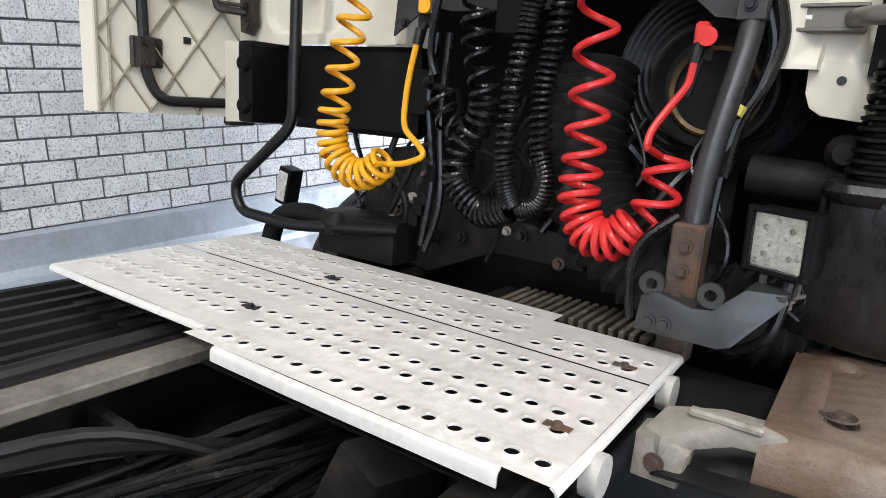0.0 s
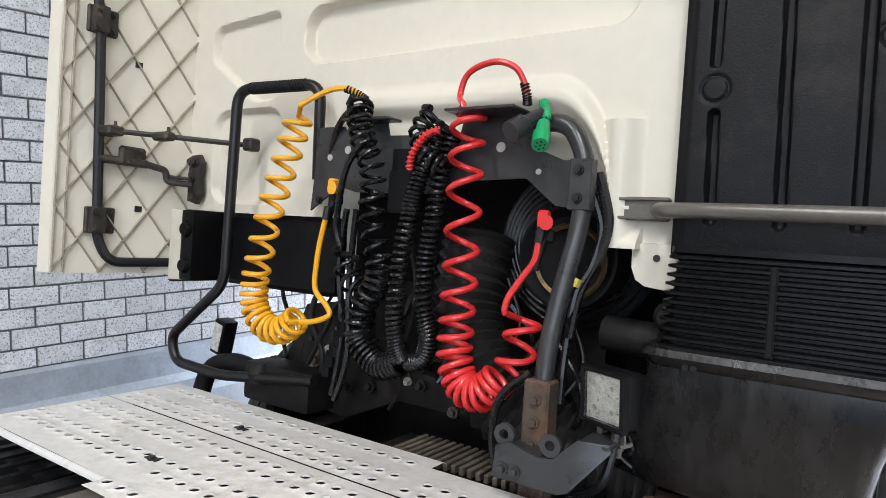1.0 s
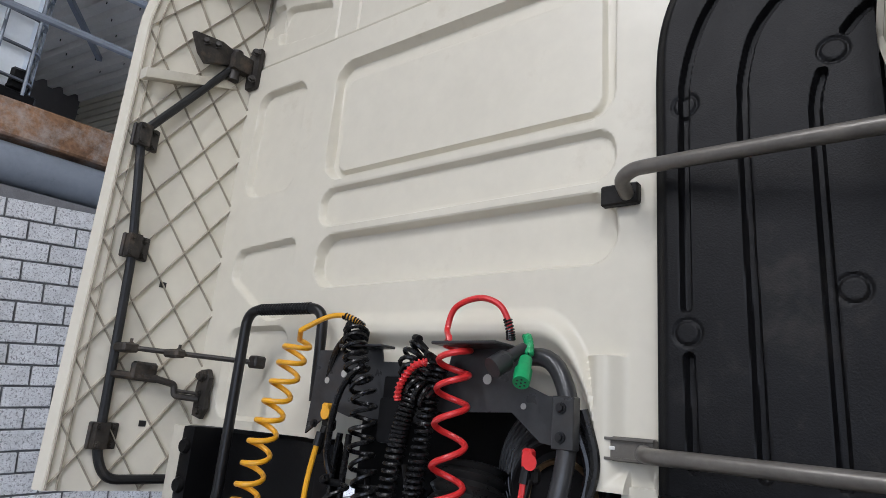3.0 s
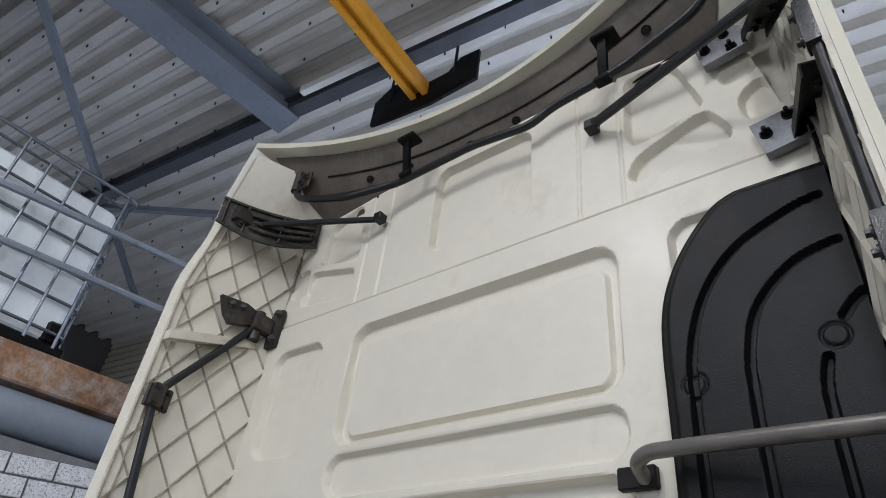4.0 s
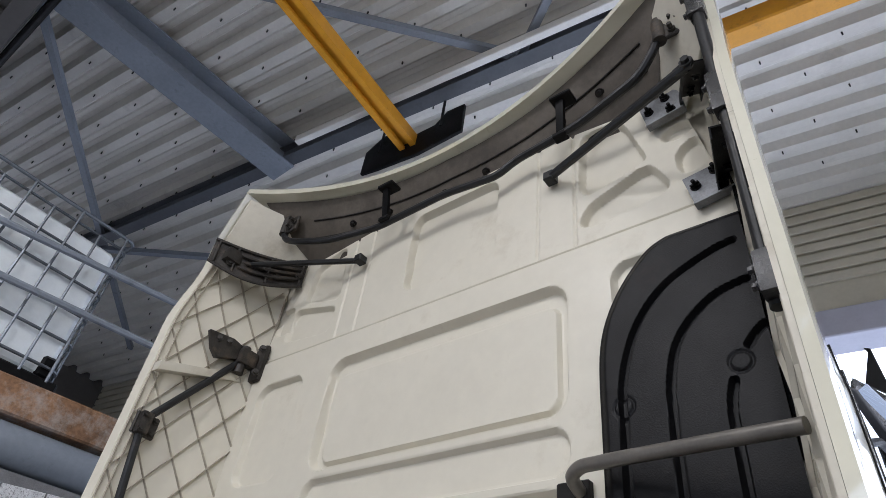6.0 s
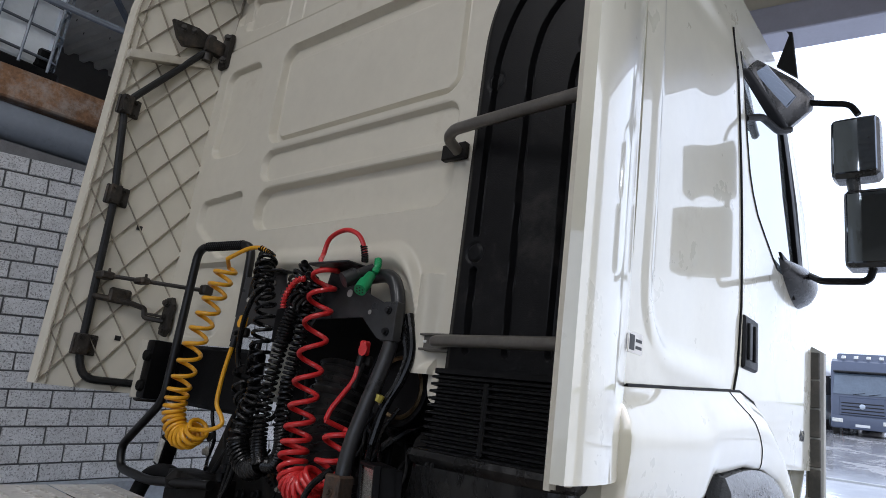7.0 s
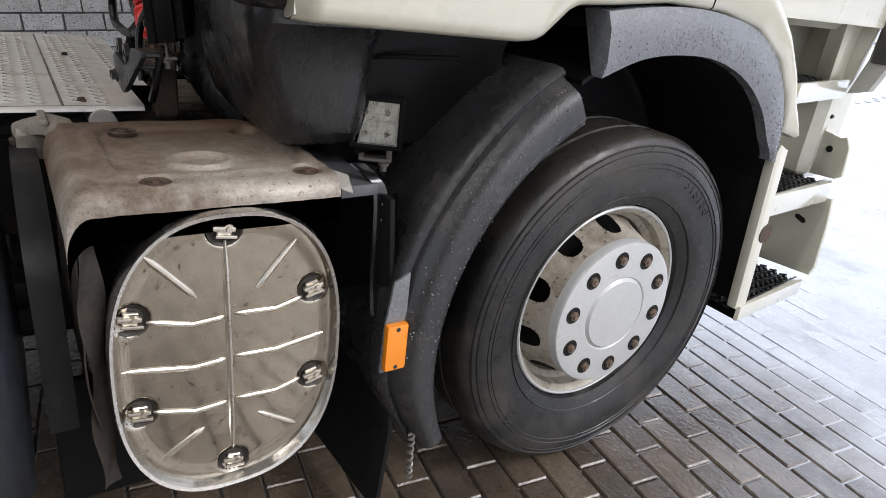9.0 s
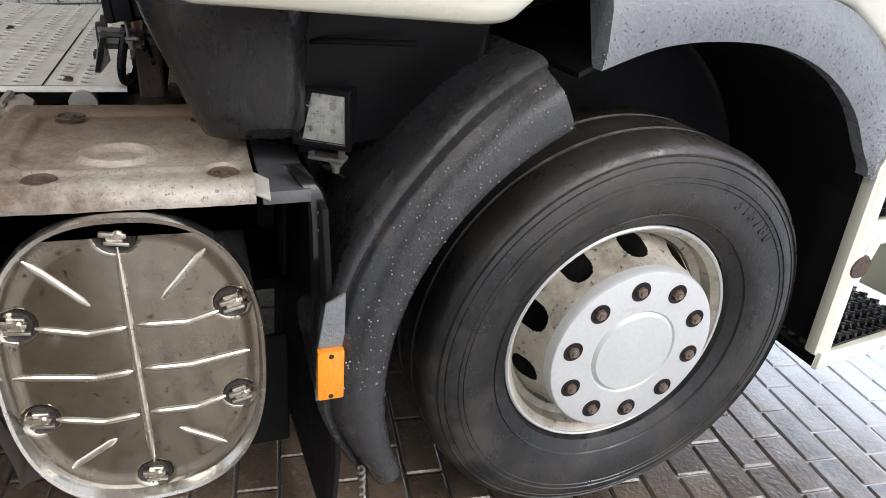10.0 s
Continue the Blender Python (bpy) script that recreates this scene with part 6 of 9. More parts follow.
blk_c = coil([(0.128, -0.11, 1.68), (0.108, -0.12, 1.58), (0.094, -0.12, 1.462), (0.081, -0.12, 1.364), (0.088, -0.12, 1.256), (0.105, -0.12, 1.19), (0.090, -0.12, 1.14), (0.052, -0.125, 1.128)], 0.0195, [(0, 0.0), (1.0, 48.0)], per=12)
coiled_lead(blk_c, 0.0050, "dense black coiled power lead beside the red hose")
blk_d = coil([(-0.205, -0.09, 1.39), (-0.192, -0.09, 1.33), (-0.16, -0.09, 1.295), (-0.125, -0.09, 1.265), (-0.135, -0.09, 1.20), (-0.10, -0.09, 1.155)], 0.033, [(0, 0.0), (1.0, 6.5)])
coiled_lead(blk_d, 0.0055, "loose thin black coiled lead")
blk_e = coil([(0.07, -0.11, 1.735), (0.05, -0.13, 1.69), (0.08, -0.14, 1.63), (0.12, -0.13, 1.60)], 0.026, [(0, 0.0), (1.0, 9.0)], per=12)
coiled_lead(blk_e, 0.006, "black lead bundled on the rack")
for pts in ([(-0.14, -0.10, 1.77), (-0.20, -0.10, 1.765), (-0.27, -0.08, 1.72), (-0.31, -0.06, 1.64)],
            [(-0.10, -0.14, 1.68), (-0.155, -0.15, 1.62), (-0.185, -0.145, 1.54), (-0.205, -0.13, 1.45), (-0.195, -0.12, 1.40)],
            [(0.46, -0.05, 1.56), (0.485, -0.045, 1.48), (0.475, -0.06, 1.40), (0.45, -0.08, 1.33), (0.44, -0.09, 1.20), (0.44, -0.10, 1.10)],
            [(0.40, -0.17, 1.17), (0.35, -0.19, 1.12), (0.335, -0.20, 1.06), (0.345, -0.20, 0.97)],
            [(0.595, -0.19, 1.09), (0.58, -0.21, 1.00), (0.53, -0.21, 0.96), (0.50, -0.20, 0.965)],
            [(-0.245, -0.05, 1.50), (-0.26, -0.05, 1.35), (-0.235, -0.05, 1.15), (-0.25, -0.06, 0.98)],
            [(-0.21, -0.05, 1.50), (-0.22, -0.05, 1.30), (-0.20, -0.06, 1.10), (-0.23, -0.07, 0.97)]):
    hose("cable", spline(pts, 8), 0.009, BLACK_HOSE, "black cable on the rack", "rack cables", 8)
hose("corrugated_conduit", spline([(0.468, -0.04, 1.60), (0.497, -0.04, 1.50), (0.485, -0.05, 1.42), (0.455, -0.07, 1.34), (0.445, -0.09, 1.24)], 10), 0.0125, BLACK_HOSE, "black corrugated conduit beside the rack tube", "rack cables", 10)
wrapped = spline([(0.125, -0.16, 1.685), (0.10, -0.17, 1.678), (0.075, -0.172, 1.655), (0.055, -0.17, 1.625), (0.047, -0.165, 1.595)], 8)
root = thing("wrapped_hose", wrapped[-1], "short red hose with a wound sleeve", "hose", "air hoses")
part("tube", tube(NB(), wrapped, 0.0066, 9), RED, root)
part("wound_sleeve", tube(NB(), coil(wrapped[::8], 0.0078, [(0, 0), (1, 13)], per=10), 0.0026, 6), RED, root)
single("cable_tape", tube(NB(), [(0.453, -0.095, 1.372), (0.447, -0.098, 1.355)], 0.017, 10), surf("yellow_tape", (0.62, 0.52, 0.10), 0.5), "yellow tape round the conduit", "tape")

# couplings and plugs
plug = thing("green_plug", (0.375, -0.12, 1.63), "green round electric plug hanging at the rack", "plug")
bm = NB()
lathe(bm, [(0.0, -0.05), (0.024, -0.05), (0.026, -0.02), (0.026, 0.0), (0.021, 0.005), (0.019, 0.05), (0.010, 0.06), (0.0, 0.06)], (0, 0, 0), "z", 20)
bmesh.ops.transform(bm, matrix=Matrix.Translation((0.372, -0.135, 1.672)) @ Matrix.Rotation(radians(-42), 4, "X") @ Matrix.Rotation(radians(-14), 4, "Y") @ Matrix.Scale(0.76, 4), verts=bm.verts)
part("plug_body", bm, GREEN, plug)
bm = NB()
for k in range(7):
    a = k * math.pi / 3
    r = 0.013 if k < 6 else 0
    lathe(bm, [(0.0, -0.0515), (0.0035, -0.0515)], (r * math.cos(a), r * math.sin(a), 0), "z", 8)
bmesh.ops.transform(bm, matrix=Matrix.Translation((0.372, -0.135, 1.672)) @ Matrix.Rotation(radians(-42), 4, "X") @ Matrix.Rotation(radians(-14), 4, "Y") @ Matrix.Scale(0.76, 4), verts=bm.verts)
part("pin_hole", bm, INK, plug)
part("plug_lead", tube(NB(), coil([(0.362, -0.096, 1.714), (0.352, -0.08, 1.735), (0.340, -0.07, 1.757)], 0.002, [(0, 0), (1, 7)], per=8), 0.010, 8), GREEN, plug)
bm = NB()
lathe(bm, [(0.0, -0.04), (0.024, -0.04), (0.024, 0.0), (0.016, 0.01), (0.014, 0.06)], (0, 0, 0), "z", 18, close=False)
bmesh.ops.transform(bm, matrix=Matrix.Translation((0.325, -0.135, 1.695)) @ Matrix.Rotation(radians(-55), 4, "X") @ Matrix.Rotation(radians(20), 4, "Y"), verts=bm.verts)
single("socket", bm, RACK_STEEL, "black round electric socket on the rack", "socket")
for name, at, mat in (("red", (0.375, -0.10, 1.49), RED), ("yellow", (-0.248, -0.105, 1.555), YELLOW)):
    tap = thing("air_coupling", (at[0], at[1], at[2] - 0.11), "%s dummy coupling cap with a metal hose coupling" % name, "coupling", "air couplings")
    bm = NB()
    bx(bm, V(at) + V((-0.012, -0.015, -0.02)), V(at) + V((0.012, 0.012, 0.022)), 0.005)
    lathe(bm, [(0.0, -0.022), (0.017, -0.022), (0.012, -0.012)], V(at) + V((0.014, 0.0, -0.005)), "y", 12)
    part("cap", bm, mat, tap)
    bm = NB()
    bx(bm, V(at) + V((-0.022, 0.0, -0.05)), V(at) + V((0.02, 0.025, -0.018)), 0.006)
    tube(bm, [V(at) + V((0.0, 0.0, -0.04)), V(at) + V((-0.012, -0.01, -0.11))], 0.011, 10)
    part("coupling_body", bm, SOOT, tap)
for at, w in (((-0.30, -0.03, 1.36), 0.03), ((-0.015, -0.10, 1.545), 0.035), ((-0.02, -0.09, 1.60), 0.03)):
    single("connector_box", bx(NB(), V(at) - V((w, 0.02, 0.055)), V(at) + V((w, 0.02, 0.055)), 0.01, seg=2), BLACK_PLASTIC, "black connector box on the rack", "connector", "connectors")


# ---------- work lamps ----------
def work_lamp(at, turn, tilt, label):
    root = thing("work_lamp", V(at) - V((0, 0, 0.07)), label, "work lamp", "work lamps")
    m = Matrix.Translation(at) @ Matrix.Rotation(radians(turn), 4, "Z") @ Matrix.Rotation(radians(tilt), 4, "X")

    def put(name, bm, mat, lab=""):
        bmesh.ops.transform(bm, matrix=m, verts=bm.verts)
        return part(name, bm, mat, root, lab)

    bm = bx(NB(), (-0.053, -0.012, -0.053), (0.053, 0.03, 0.053), 0.008, seg=2)
    for k in range(5):
        put("cooling_fin", bx(NB(), (-0.045 + k * 0.02, 0.029, -0.045), (-0.037 + k * 0.02, 0.05, 0.045), 0.002), BLACK_PLASTIC)
    put("housing", bm, BLACK_PLASTIC)
    bm = NB()
    loops = [[bm.verts.new((sx * w, y, sz * w)) for sx, sz in ((1, 1), (-1, 1), (-1, -1), (1, -1))] for w, y in ((0.054, -0.010), (0.056, -0.013), (0.056, -0.025), (0.0535, -0.028), (0.049, -0.028), (0.0465, -0.025), (0.0465, -0.010))]
    for A, B in zip(loops, loops[1:] + loops[:1]):
        for k in range(4):
            bm.faces.new((A[k], A[(k + 1) % 4], B[(k + 1) % 4], B[k]))
    put("bezel", bm, BLACK_PLASTIC)
    for i in (-1, 1):
        for k in (-1, 1):
            put("reflector_cell", bx(NB(), (i * 0.0228 - 0.0227, -0.0165, k * 0.0228 - 0.0227), (i * 0.0228 + 0.0227, -0.0125, k * 0.0228 + 0.0227), 0.0004), LENS)
            put("reflector", lathe(NB(), [(0.0, -0.001), (0.003, -0.001), (0.005, -0.003), (0.0055, -0.003)], (i * 0.0225, -0.0165, k * 0.0225), "y", 14), ALU_DULL)
    put("lens", bx(NB(), (-0.046, -0.0245, -0.046), (0.046, -0.0220, 0.046), 0.0008), LAMP_GLASS, "clear ribbed lens")
    bm = NB()
    for sx in (-1, 1):
        bx(bm, (sx * 0.030 - 0.006, 0.0, -0.085), (sx * 0.030 + 0.006, 0.006, -0.05), 0.001)
    bx(bm, (-0.036, -0.005, -0.092), (0.036, 0.025, -0.084), 0.002)
    bolt(bm, (0.02, 0.0, -0.092), (0, 0, -1), 0.008, 0.015)
    put("bracket", bm, TUBE_GREY)
    put("lead", tube(NB(), spline([(0.0, 0.03, -0.05), (0.03, 0.03, -0.10), (0.0, 0.02, -0.115), (-0.02, 0.01, -0.10), (0.02, 0.04, -0.14)], 6), 0.004, 6), BLACK_HOSE)
    return root


work_lamp((0.575, -0.18, 1.155), -25, 4, "square work lamp with a frosted lens at the rack foot")
work_lamp((0.965, 0.155, 1.008), 58, 4, "square work lamp with a clear lens beside the wheel arch")

part("lamp_guard", tube(NB(), fillet([(0.93, 0.075, 0.985), (0.945, 0.085, 1.125), (1.00, 0.14, 1.145), (1.03, 0.30, 1.15)], 0.02), 0.005, 8), BLACK_PLASTIC, truck, "thin bent black rod")

# ---------- dark engine bay behind the rack ----------
single("engine_block", bx(NB(), (-0.38, 0.25, 0.72), (0.42, 1.5, 1.30), 0.05, seg=2), SOOT, "oily dark engine block under the cab", "engine")
bay = thing("engine_bay_parts", (0, 0.1, 0.8), "oily dark pipes, housings and plates of the engine bay", "engine parts")
prof = [(0.215, 0.20)]
for k in range(6):
    R0, h0 = 0.212 - 0.021 * k, 0.115 - 0.021 * k
    prof += [(R0, h0 + 0.030), (R0 + 0.006, h0 + 0.022), (R0 + 0.006, h0 + 0.010), (R0 - 0.004, h0 + 0.002), (R0 - 0.012, h0 + 0.006)]
prof += [(0.095, 0.0), (0.0, 0.0)]
part("ribbed_hose", lathe(NB(), prof, (0.335, 0.075, 1.435), "y", 48), surf("worn_ribbed_rubber", (0.018, 0.018, 0.0185), 0.30, spec=0.5, vary=0.3, scale=9, bump=0.2, bump_scale=60, dirt=(0.05, 0.045, 0.04), dirt_amount=0.15, dirt_scale=9), bay, "wide black ribbed rubber hose")
bm = NB()
lathe(bm, [(0.0, 0.02), (0.10, 0.02), (0.118, -0.002), (0.125, 0.0), (0.13, 0.1)], (0.37, 0.05, 1.41), "y", 36)
part("pulley_housing", bm, BLACK_RUBBER, bay, "black round housing")
bm = NB()
lathe(bm, [(0.080, -0.002), (0.088, -0.008), (0.094, -0.002)], (0.375, 0.06, 1.40), "y", 36)
part("brass_ring", bm, surf("tarnished_brass", (0.16, 0.115, 0.06), 0.45, metal=0.7, vary=0.3, scale=12), bay, "tarnished brass-coloured rim")
pipe_run = spline([(0.10, 0.10, 1.44), (0.12, 0.04, 1.24), (0.22, 0.0, 1.08), (0.40, 0.02, 0.98), (0.62, 0.06, 0.95)], 26)
part("corrugated_pipe", tube(NB(), pipe_run, lambda t: 0.092 + 0.008 * math.sin(t * 2 * math.pi * 26), 24), surf("oily_corrugated_rubber", (0.020, 0.0195, 0.019), 0.30, spec=0.5, vary=0.3, scale=14, bump=0.2, bump_scale=40, dirt=(0.05, 0.042, 0.035), dirt_amount=0.2, dirt_scale=11), bay, "thick black corrugated pipe")
part("cross_pipe", tube(NB(), [(0.46, 0.10, 1.24), (0.66, 0.10, 1.23)], 0.042, 14), SOOT, bay)
bm = NB()
slab(bm, [(0.60, 0.06, 1.30), (0.66, 0.06, 1.33), (0.66, 0.06, 1.20), (0.60, 0.06, 1.18)], (0, -0.04, 0), 0.008)
lathe(bm, [(0.0, -0.03), (0.02, -0.03), (0.028, -0.02), (0.035, 0.0)], (0.625, 0.02, 1.30), "y", 16)
part("mount_arm", bm, SOOT, bay)
bm = NB()
slab(bm, [(-0.62, 0.12, 0.92), (-0.50, 0.12, 1.20), (-0.38, 0.12, 1.22), (-0.20, 0.10, 1.08), (0.12, 0.10, 1.05), (0.15, 0.10, 0.97), (-0.1, 0.10, 0.97), (-0.3, 0.10, 0.88)], (0, -0.05, 0), 0.01)
part("liner_plate", bm, SOOT, bay, "black liner plate with bolts")
bolts("liner_bolt", [(-0.13, 0.04, 1.12), (-0.10, 0.04, 1.09), (-0.16, 0.04, 1.07), (-0.22, 0.04, 1.13), (-0.45, 0.06, 1.10), (-0.40, 0.06, 1.02)], (0, -1, 0), 0.011, 0.012, DARK_STEEL, bay)
DUSTY_FIN = surf("dusty_fin_metal", (0.10, 0.085, 0.065), 0.7, metal=0.2, vary=0.35, scale=14, bump=0.4, bump_scale=70, dirt=(0.22, 0.18, 0.13), dirt_amount=0.35, dirt_scale=16)
finned = part("finned_plate", bx(NB(), (-0.05, -0.10, 0.88), (0.42, 0.05, 0.897), 0.004), SOOT, bay, "finned dirty metal plate")
boxes("fin", [((0.02 + k * 0.022, -0.13, 0.895), (0.032 + k * 0.022, 0.02, 0.915)) for k in range(16)], DUSTY_FIN, finned, 0.002)
# Added black sheet; stands for the dark depth of the bay.
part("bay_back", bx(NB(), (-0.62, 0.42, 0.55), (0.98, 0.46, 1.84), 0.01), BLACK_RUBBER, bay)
rb = random.Random(23)
for k in range(26):
    x, y, z = rb.uniform(-0.55, 0.40), rb.uniform(-0.02, 0.16), rb.uniform(0.93, 1.05)
    pts = [V((x, y, z))]
    for q in range(4):
        pts.append(pts[-1] + V((rb.uniform(-0.10, 0.10), rb.uniform(-0.03, 0.06), rb.uniform(0.02, 0.13))))
    part("bay_pipe", tube(NB(), spline(pts, 6), rb.choice((0.005, 0.007, 0.009, 0.013)), 8), (BLACK_HOSE, SOOT, BLACK_RUBBER, DARK_STEEL)[k % 4], bay)
for k in range(18):
    q = (rb.uniform(-0.55, 0.15), rb.uniform(0.02, 0.05), rb.uniform(0.96, 1.16))
    part("fitting", bolt(NB(), q, (rb.uniform(-0.3, 0.3), -1, rb.uniform(-0.2, 0.4)), rb.uniform(0.007, 0.013), 0.014), (RUSTY, ALU_DULL, DARK_STEEL)[k % 3], bay)
for k in range(5):
    x, z = -0.30 + 0.012 * k, 1.02 + 0.03 * k
    part("connector", bx(NB(), (x, -0.06, z), (x + 0.028, -0.03, z + 0.05), 0.006), BLACK_PLASTIC, bay)
part("left_mount", bx(NB(), (-0.62, -0.06, 0.90), (-0.34, 0.06, 1.02), 0.02, seg=2), SOOT, bay)
part("grease_knob", lathe(NB(), [(0.0, 0.0), (0.04, 0.0), (0.045, 0.03), (0.02, 0.06), (0.0, 0.06)], (-0.55, -0.05, 0.96), "z", 14), SOOT, bay)
part("wheel_arch_left", tube(NB(), fillet([(-0.84, -0.05, 0.86), (-0.84, -0.02, 0.96), (-0.74, 0.0, 0.99), (-0.60, 0.0, 0.97)], 0.05), 0.03, 12), BLACK_RUBBER, bay)


# ---------- chassis ----------
def rail(x, label):
    bm = NB()
    w = 0.07 if x < 0 else -0.07
    o = [(0, 0.60), (w, 0.60), (w, 0.608), (w * 0.12, 0.608), (w * 0.12, 0.862), (w, 0.862), (w, 0.87), (0, 0.87)]
    slab(bm, [(x + a, -3.6, z) for a, z in o], (0, 5.4, 0), 0.0)
    return part("frame_rail", bm, SOOT, chassis, label)


chassis = thing("chassis", (0, -1.0, 0.5), "dirty steel ladder chassis with cables and pipes", "chassis")
rail(-0.385, "dirty steel frame rail")
rail(0.385, "dirty steel frame rail")
# Added plate, not a known part: gives the dark below the rails.
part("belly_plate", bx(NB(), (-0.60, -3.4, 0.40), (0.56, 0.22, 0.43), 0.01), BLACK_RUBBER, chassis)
for y in (-1.7, -2.9):
    part("cross_member", tube(NB(), [(-0.38, y, 0.73), (0.38, y, 0.73)], 0.05, 12), SOOT, chassis)
part("pale_profile", bx(NB(), (-0.345, -3.5, 0.845), (-0.268, -0.66, 0.872), 0.004), GRIMY_ALU, chassis, "dull aluminium profile along the rail")
ribbed = part("ribbed_cover", bx(NB(), (-0.95, -3.2, 0.78), (-0.40, -0.55, 0.81), 0.004), BLACK_PLASTIC, chassis, "black ribbed plastic cover beside the rail")
boxes("rib", [((-0.92 + k * 0.066, -3.2, 0.80), (-0.875 + k * 0.066, -0.55, 0.855)) for k in range(8)], BLACK_PLASTIC, ribbed, 0.012)
part("grey_edge_strip", tube(NB(), [(-0.40, -3.2, 0.865), (-0.385, -0.62, 0.872)], 0.018, 10), DARK_STEEL, chassis)
random.seed(4)
for k in range(9):
    x = -0.22 + 0.055 * k + random.uniform(-0.02, 0.02)
    z = 0.62 + random.uniform(0, 0.14)
    pts = [(x, -3.4, z), (x + random.uniform(-0.05, 0.05), -2.2, z + random.uniform(-0.04, 0.04)), (x + random.uniform(-0.06, 0.06), -1.4, z + random.uniform(-0.05, 0.08)), (x * 0.8, -0.8, z + 0.02), (x * 0.6, -0.3, z + 0.05)]
    part("chassis_cable", tube(NB(), spline(pts, 8), 0.008 + 0.004 * (k % 3), 8), BLACK_HOSE if k % 3 else DARK_STEEL, chassis)
rc = random.Random(31)
for k in range(14):
    x, z = -0.335 + 0.02 * (k % 5), 0.66 + 0.022 * (k % 8)
    bow = rc.uniform(-0.05, 0.09)
    pts = [(x, -3.3, z), (x + rc.uniform(0, 0.05), -1.9, z - rc.uniform(0, 0.05)), (x + bow, -1.35, z + rc.uniform(-0.02, 0.04)), (x + bow + 0.10, -0.95, z + rc.uniform(-0.03, 0.05)), (x + 0.22 + bow, -0.62, 0.74 + rc.uniform(-0.05, 0.05)), (0.05 + 0.02 * k - 0.14, -0.25, 0.80)]
    part("chassis_cable", tube(NB(), spline(pts, 8), rc.choice((0.006, 0.008, 0.011, 0.014)), 8), (BLACK_HOSE, BLACK_HOSE, SOOT, DARK_STEEL)[k % 4], chassis)
for k in range(10):
    y = -2.6 + 0.2 * k
    part("rail_bolt", bolt(NB(), (-0.376, y, 0.70 + 0.05 * (k % 3)), (1, 0, 0), 0.012, 0.012), RUSTY, chassis)
for y in (-1.15, -0.86):
    part("cable_clip", bx(NB(), (-0.35, y, 0.66), (-0.22, y + 0.02, 0.80), 0.006), SOOT, chassis)
part("gearbox", bx(NB(), (-0.20, -0.55, 0.42), (0.22, 0.35, 0.80), 0.06, seg=2), surf("oily_gearbox", (0.030, 0.026, 0.022), 0.6, metal=0.3, vary=0.3, scale=10, bump=0.3, bump_scale=50, dirt=(0.16, 0.11, 0.06), dirt_amount=0.3, dirt_scale=9), chassis, "oily gearbox housing")
bm = NB()
slab(bm, [(0.05, -0.75, 0.70), (0.10, -0.72, 0.84), (0.16, -0.70, 0.78), (0.14, -0.70, 0.66)], (0.05, 0.12, 0), 0.012)
lathe(bm, [(0.0, -0.03), (0.035, -0.03), (0.04, 0.0), (0.04, 0.05), (0.0, 0.05)], (0.22, -0.72, 0.72), "z", 14)
part("linkage", bm, SOOT, chassis, "oily gear linkage")

# ---------- perforated aluminium step plate ----------
PZ = 0.930


HOLE_ROWS = [-0.735 + 0.135 * k + d for k in range(5) for d in (-0.025, 0.025)]


def perforated(bm, x0, x1, y0, y1, px=0.0420, r=0.0108):
    """A sheet with staggered pairs of rows of holes, each hole in a raised round collar."""
    rows = [(q, y) for q, y in enumerate(HOLE_ROWS) if y0 + 0.016 < y < y1 - 0.016]
    cuts, at = [], y0
    for q, y in rows:
        if y - 0.024 > at + 1e-4:
            cuts.append((at, y - 0.024, None))
        cuts.append((max(at, y - 0.024), min(y + 0.024, y1), (q, y)))
        at = min(y + 0.024, y1)
    if at < y1 - 1e-4:
        cuts.append((at, y1, None))
    for ya, yb, row in cuts:
        if row is None:
            bm.faces.new([bm.verts.new(p) for p in ((x0, ya, PZ), (x1, ya, PZ), (x1, yb, PZ), (x0, yb, PZ))])
            continue
        start = math.ceil(x0 / px) * px + (px / 2 if row[0] % 2 else 0.0)
        marks = [start + k * px for k in range(int((x1 - x0) / px) + 2)]
        edges = [x0] + [m for m in marks if x0 + 1e-4 < m < x1 - 1e-4] + [x1]
        for xa, xb in zip(edges, edges[1:]):
            corners = [V((xa, ya, PZ)), V((xb, ya, PZ)), V((xb, yb, PZ)), V((xa, yb, PZ))]
            if xb - xa < px * 0.9:
                bm.faces.new([bm.verts.new(p) for p in corners])
                continue
            c = V(((xa + xb) / 2, row[1], PZ))
            rings = []
            for grow, up in ((1.55, 0.0), (1.30, 0.0016), (1.10, 0.0025), (1.00, 0.0023), (0.97, 0.0010), (0.97, -0.0015)):
                rings.append([bm.verts.new(c + V((math.cos(a), math.sin(a), 0)) * r * grow + V((0, 0, up))) for a in (-math.pi * 0.75 + 2 * math.pi * k / 12 for k in range(12))])
            cs = [bm.verts.new(p) for p in corners]
            for A, B in zip(rings, rings[1:]):
                for k in range(12):
                    m = (k + 1) % 12
                    bm.faces.new((A[k], A[m], B[m], B[k]))
            for q in range(4):
                a, b = cs[q], cs[(q + 1) % 4]
                i = 3 * q
                bm.faces.new((a, rings[0][(i + 1) % 12], rings[0][i % 12]))
                bm.faces.new((a, b, rings[0][(i + 2) % 12], rings[0][(i + 1) % 12]))
                bm.faces.new((b, rings[0][(i + 3) % 12], rings[0][(i + 2) % 12]))
    return bm


WORN_WHITE = surf("worn_white_plastic", (0.42, 0.41, 0.385), 0.55, vary=0.12, scale=14, dirt=(0.18, 0.16, 0.13), dirt_amount=0.25, dirt_scale=18)
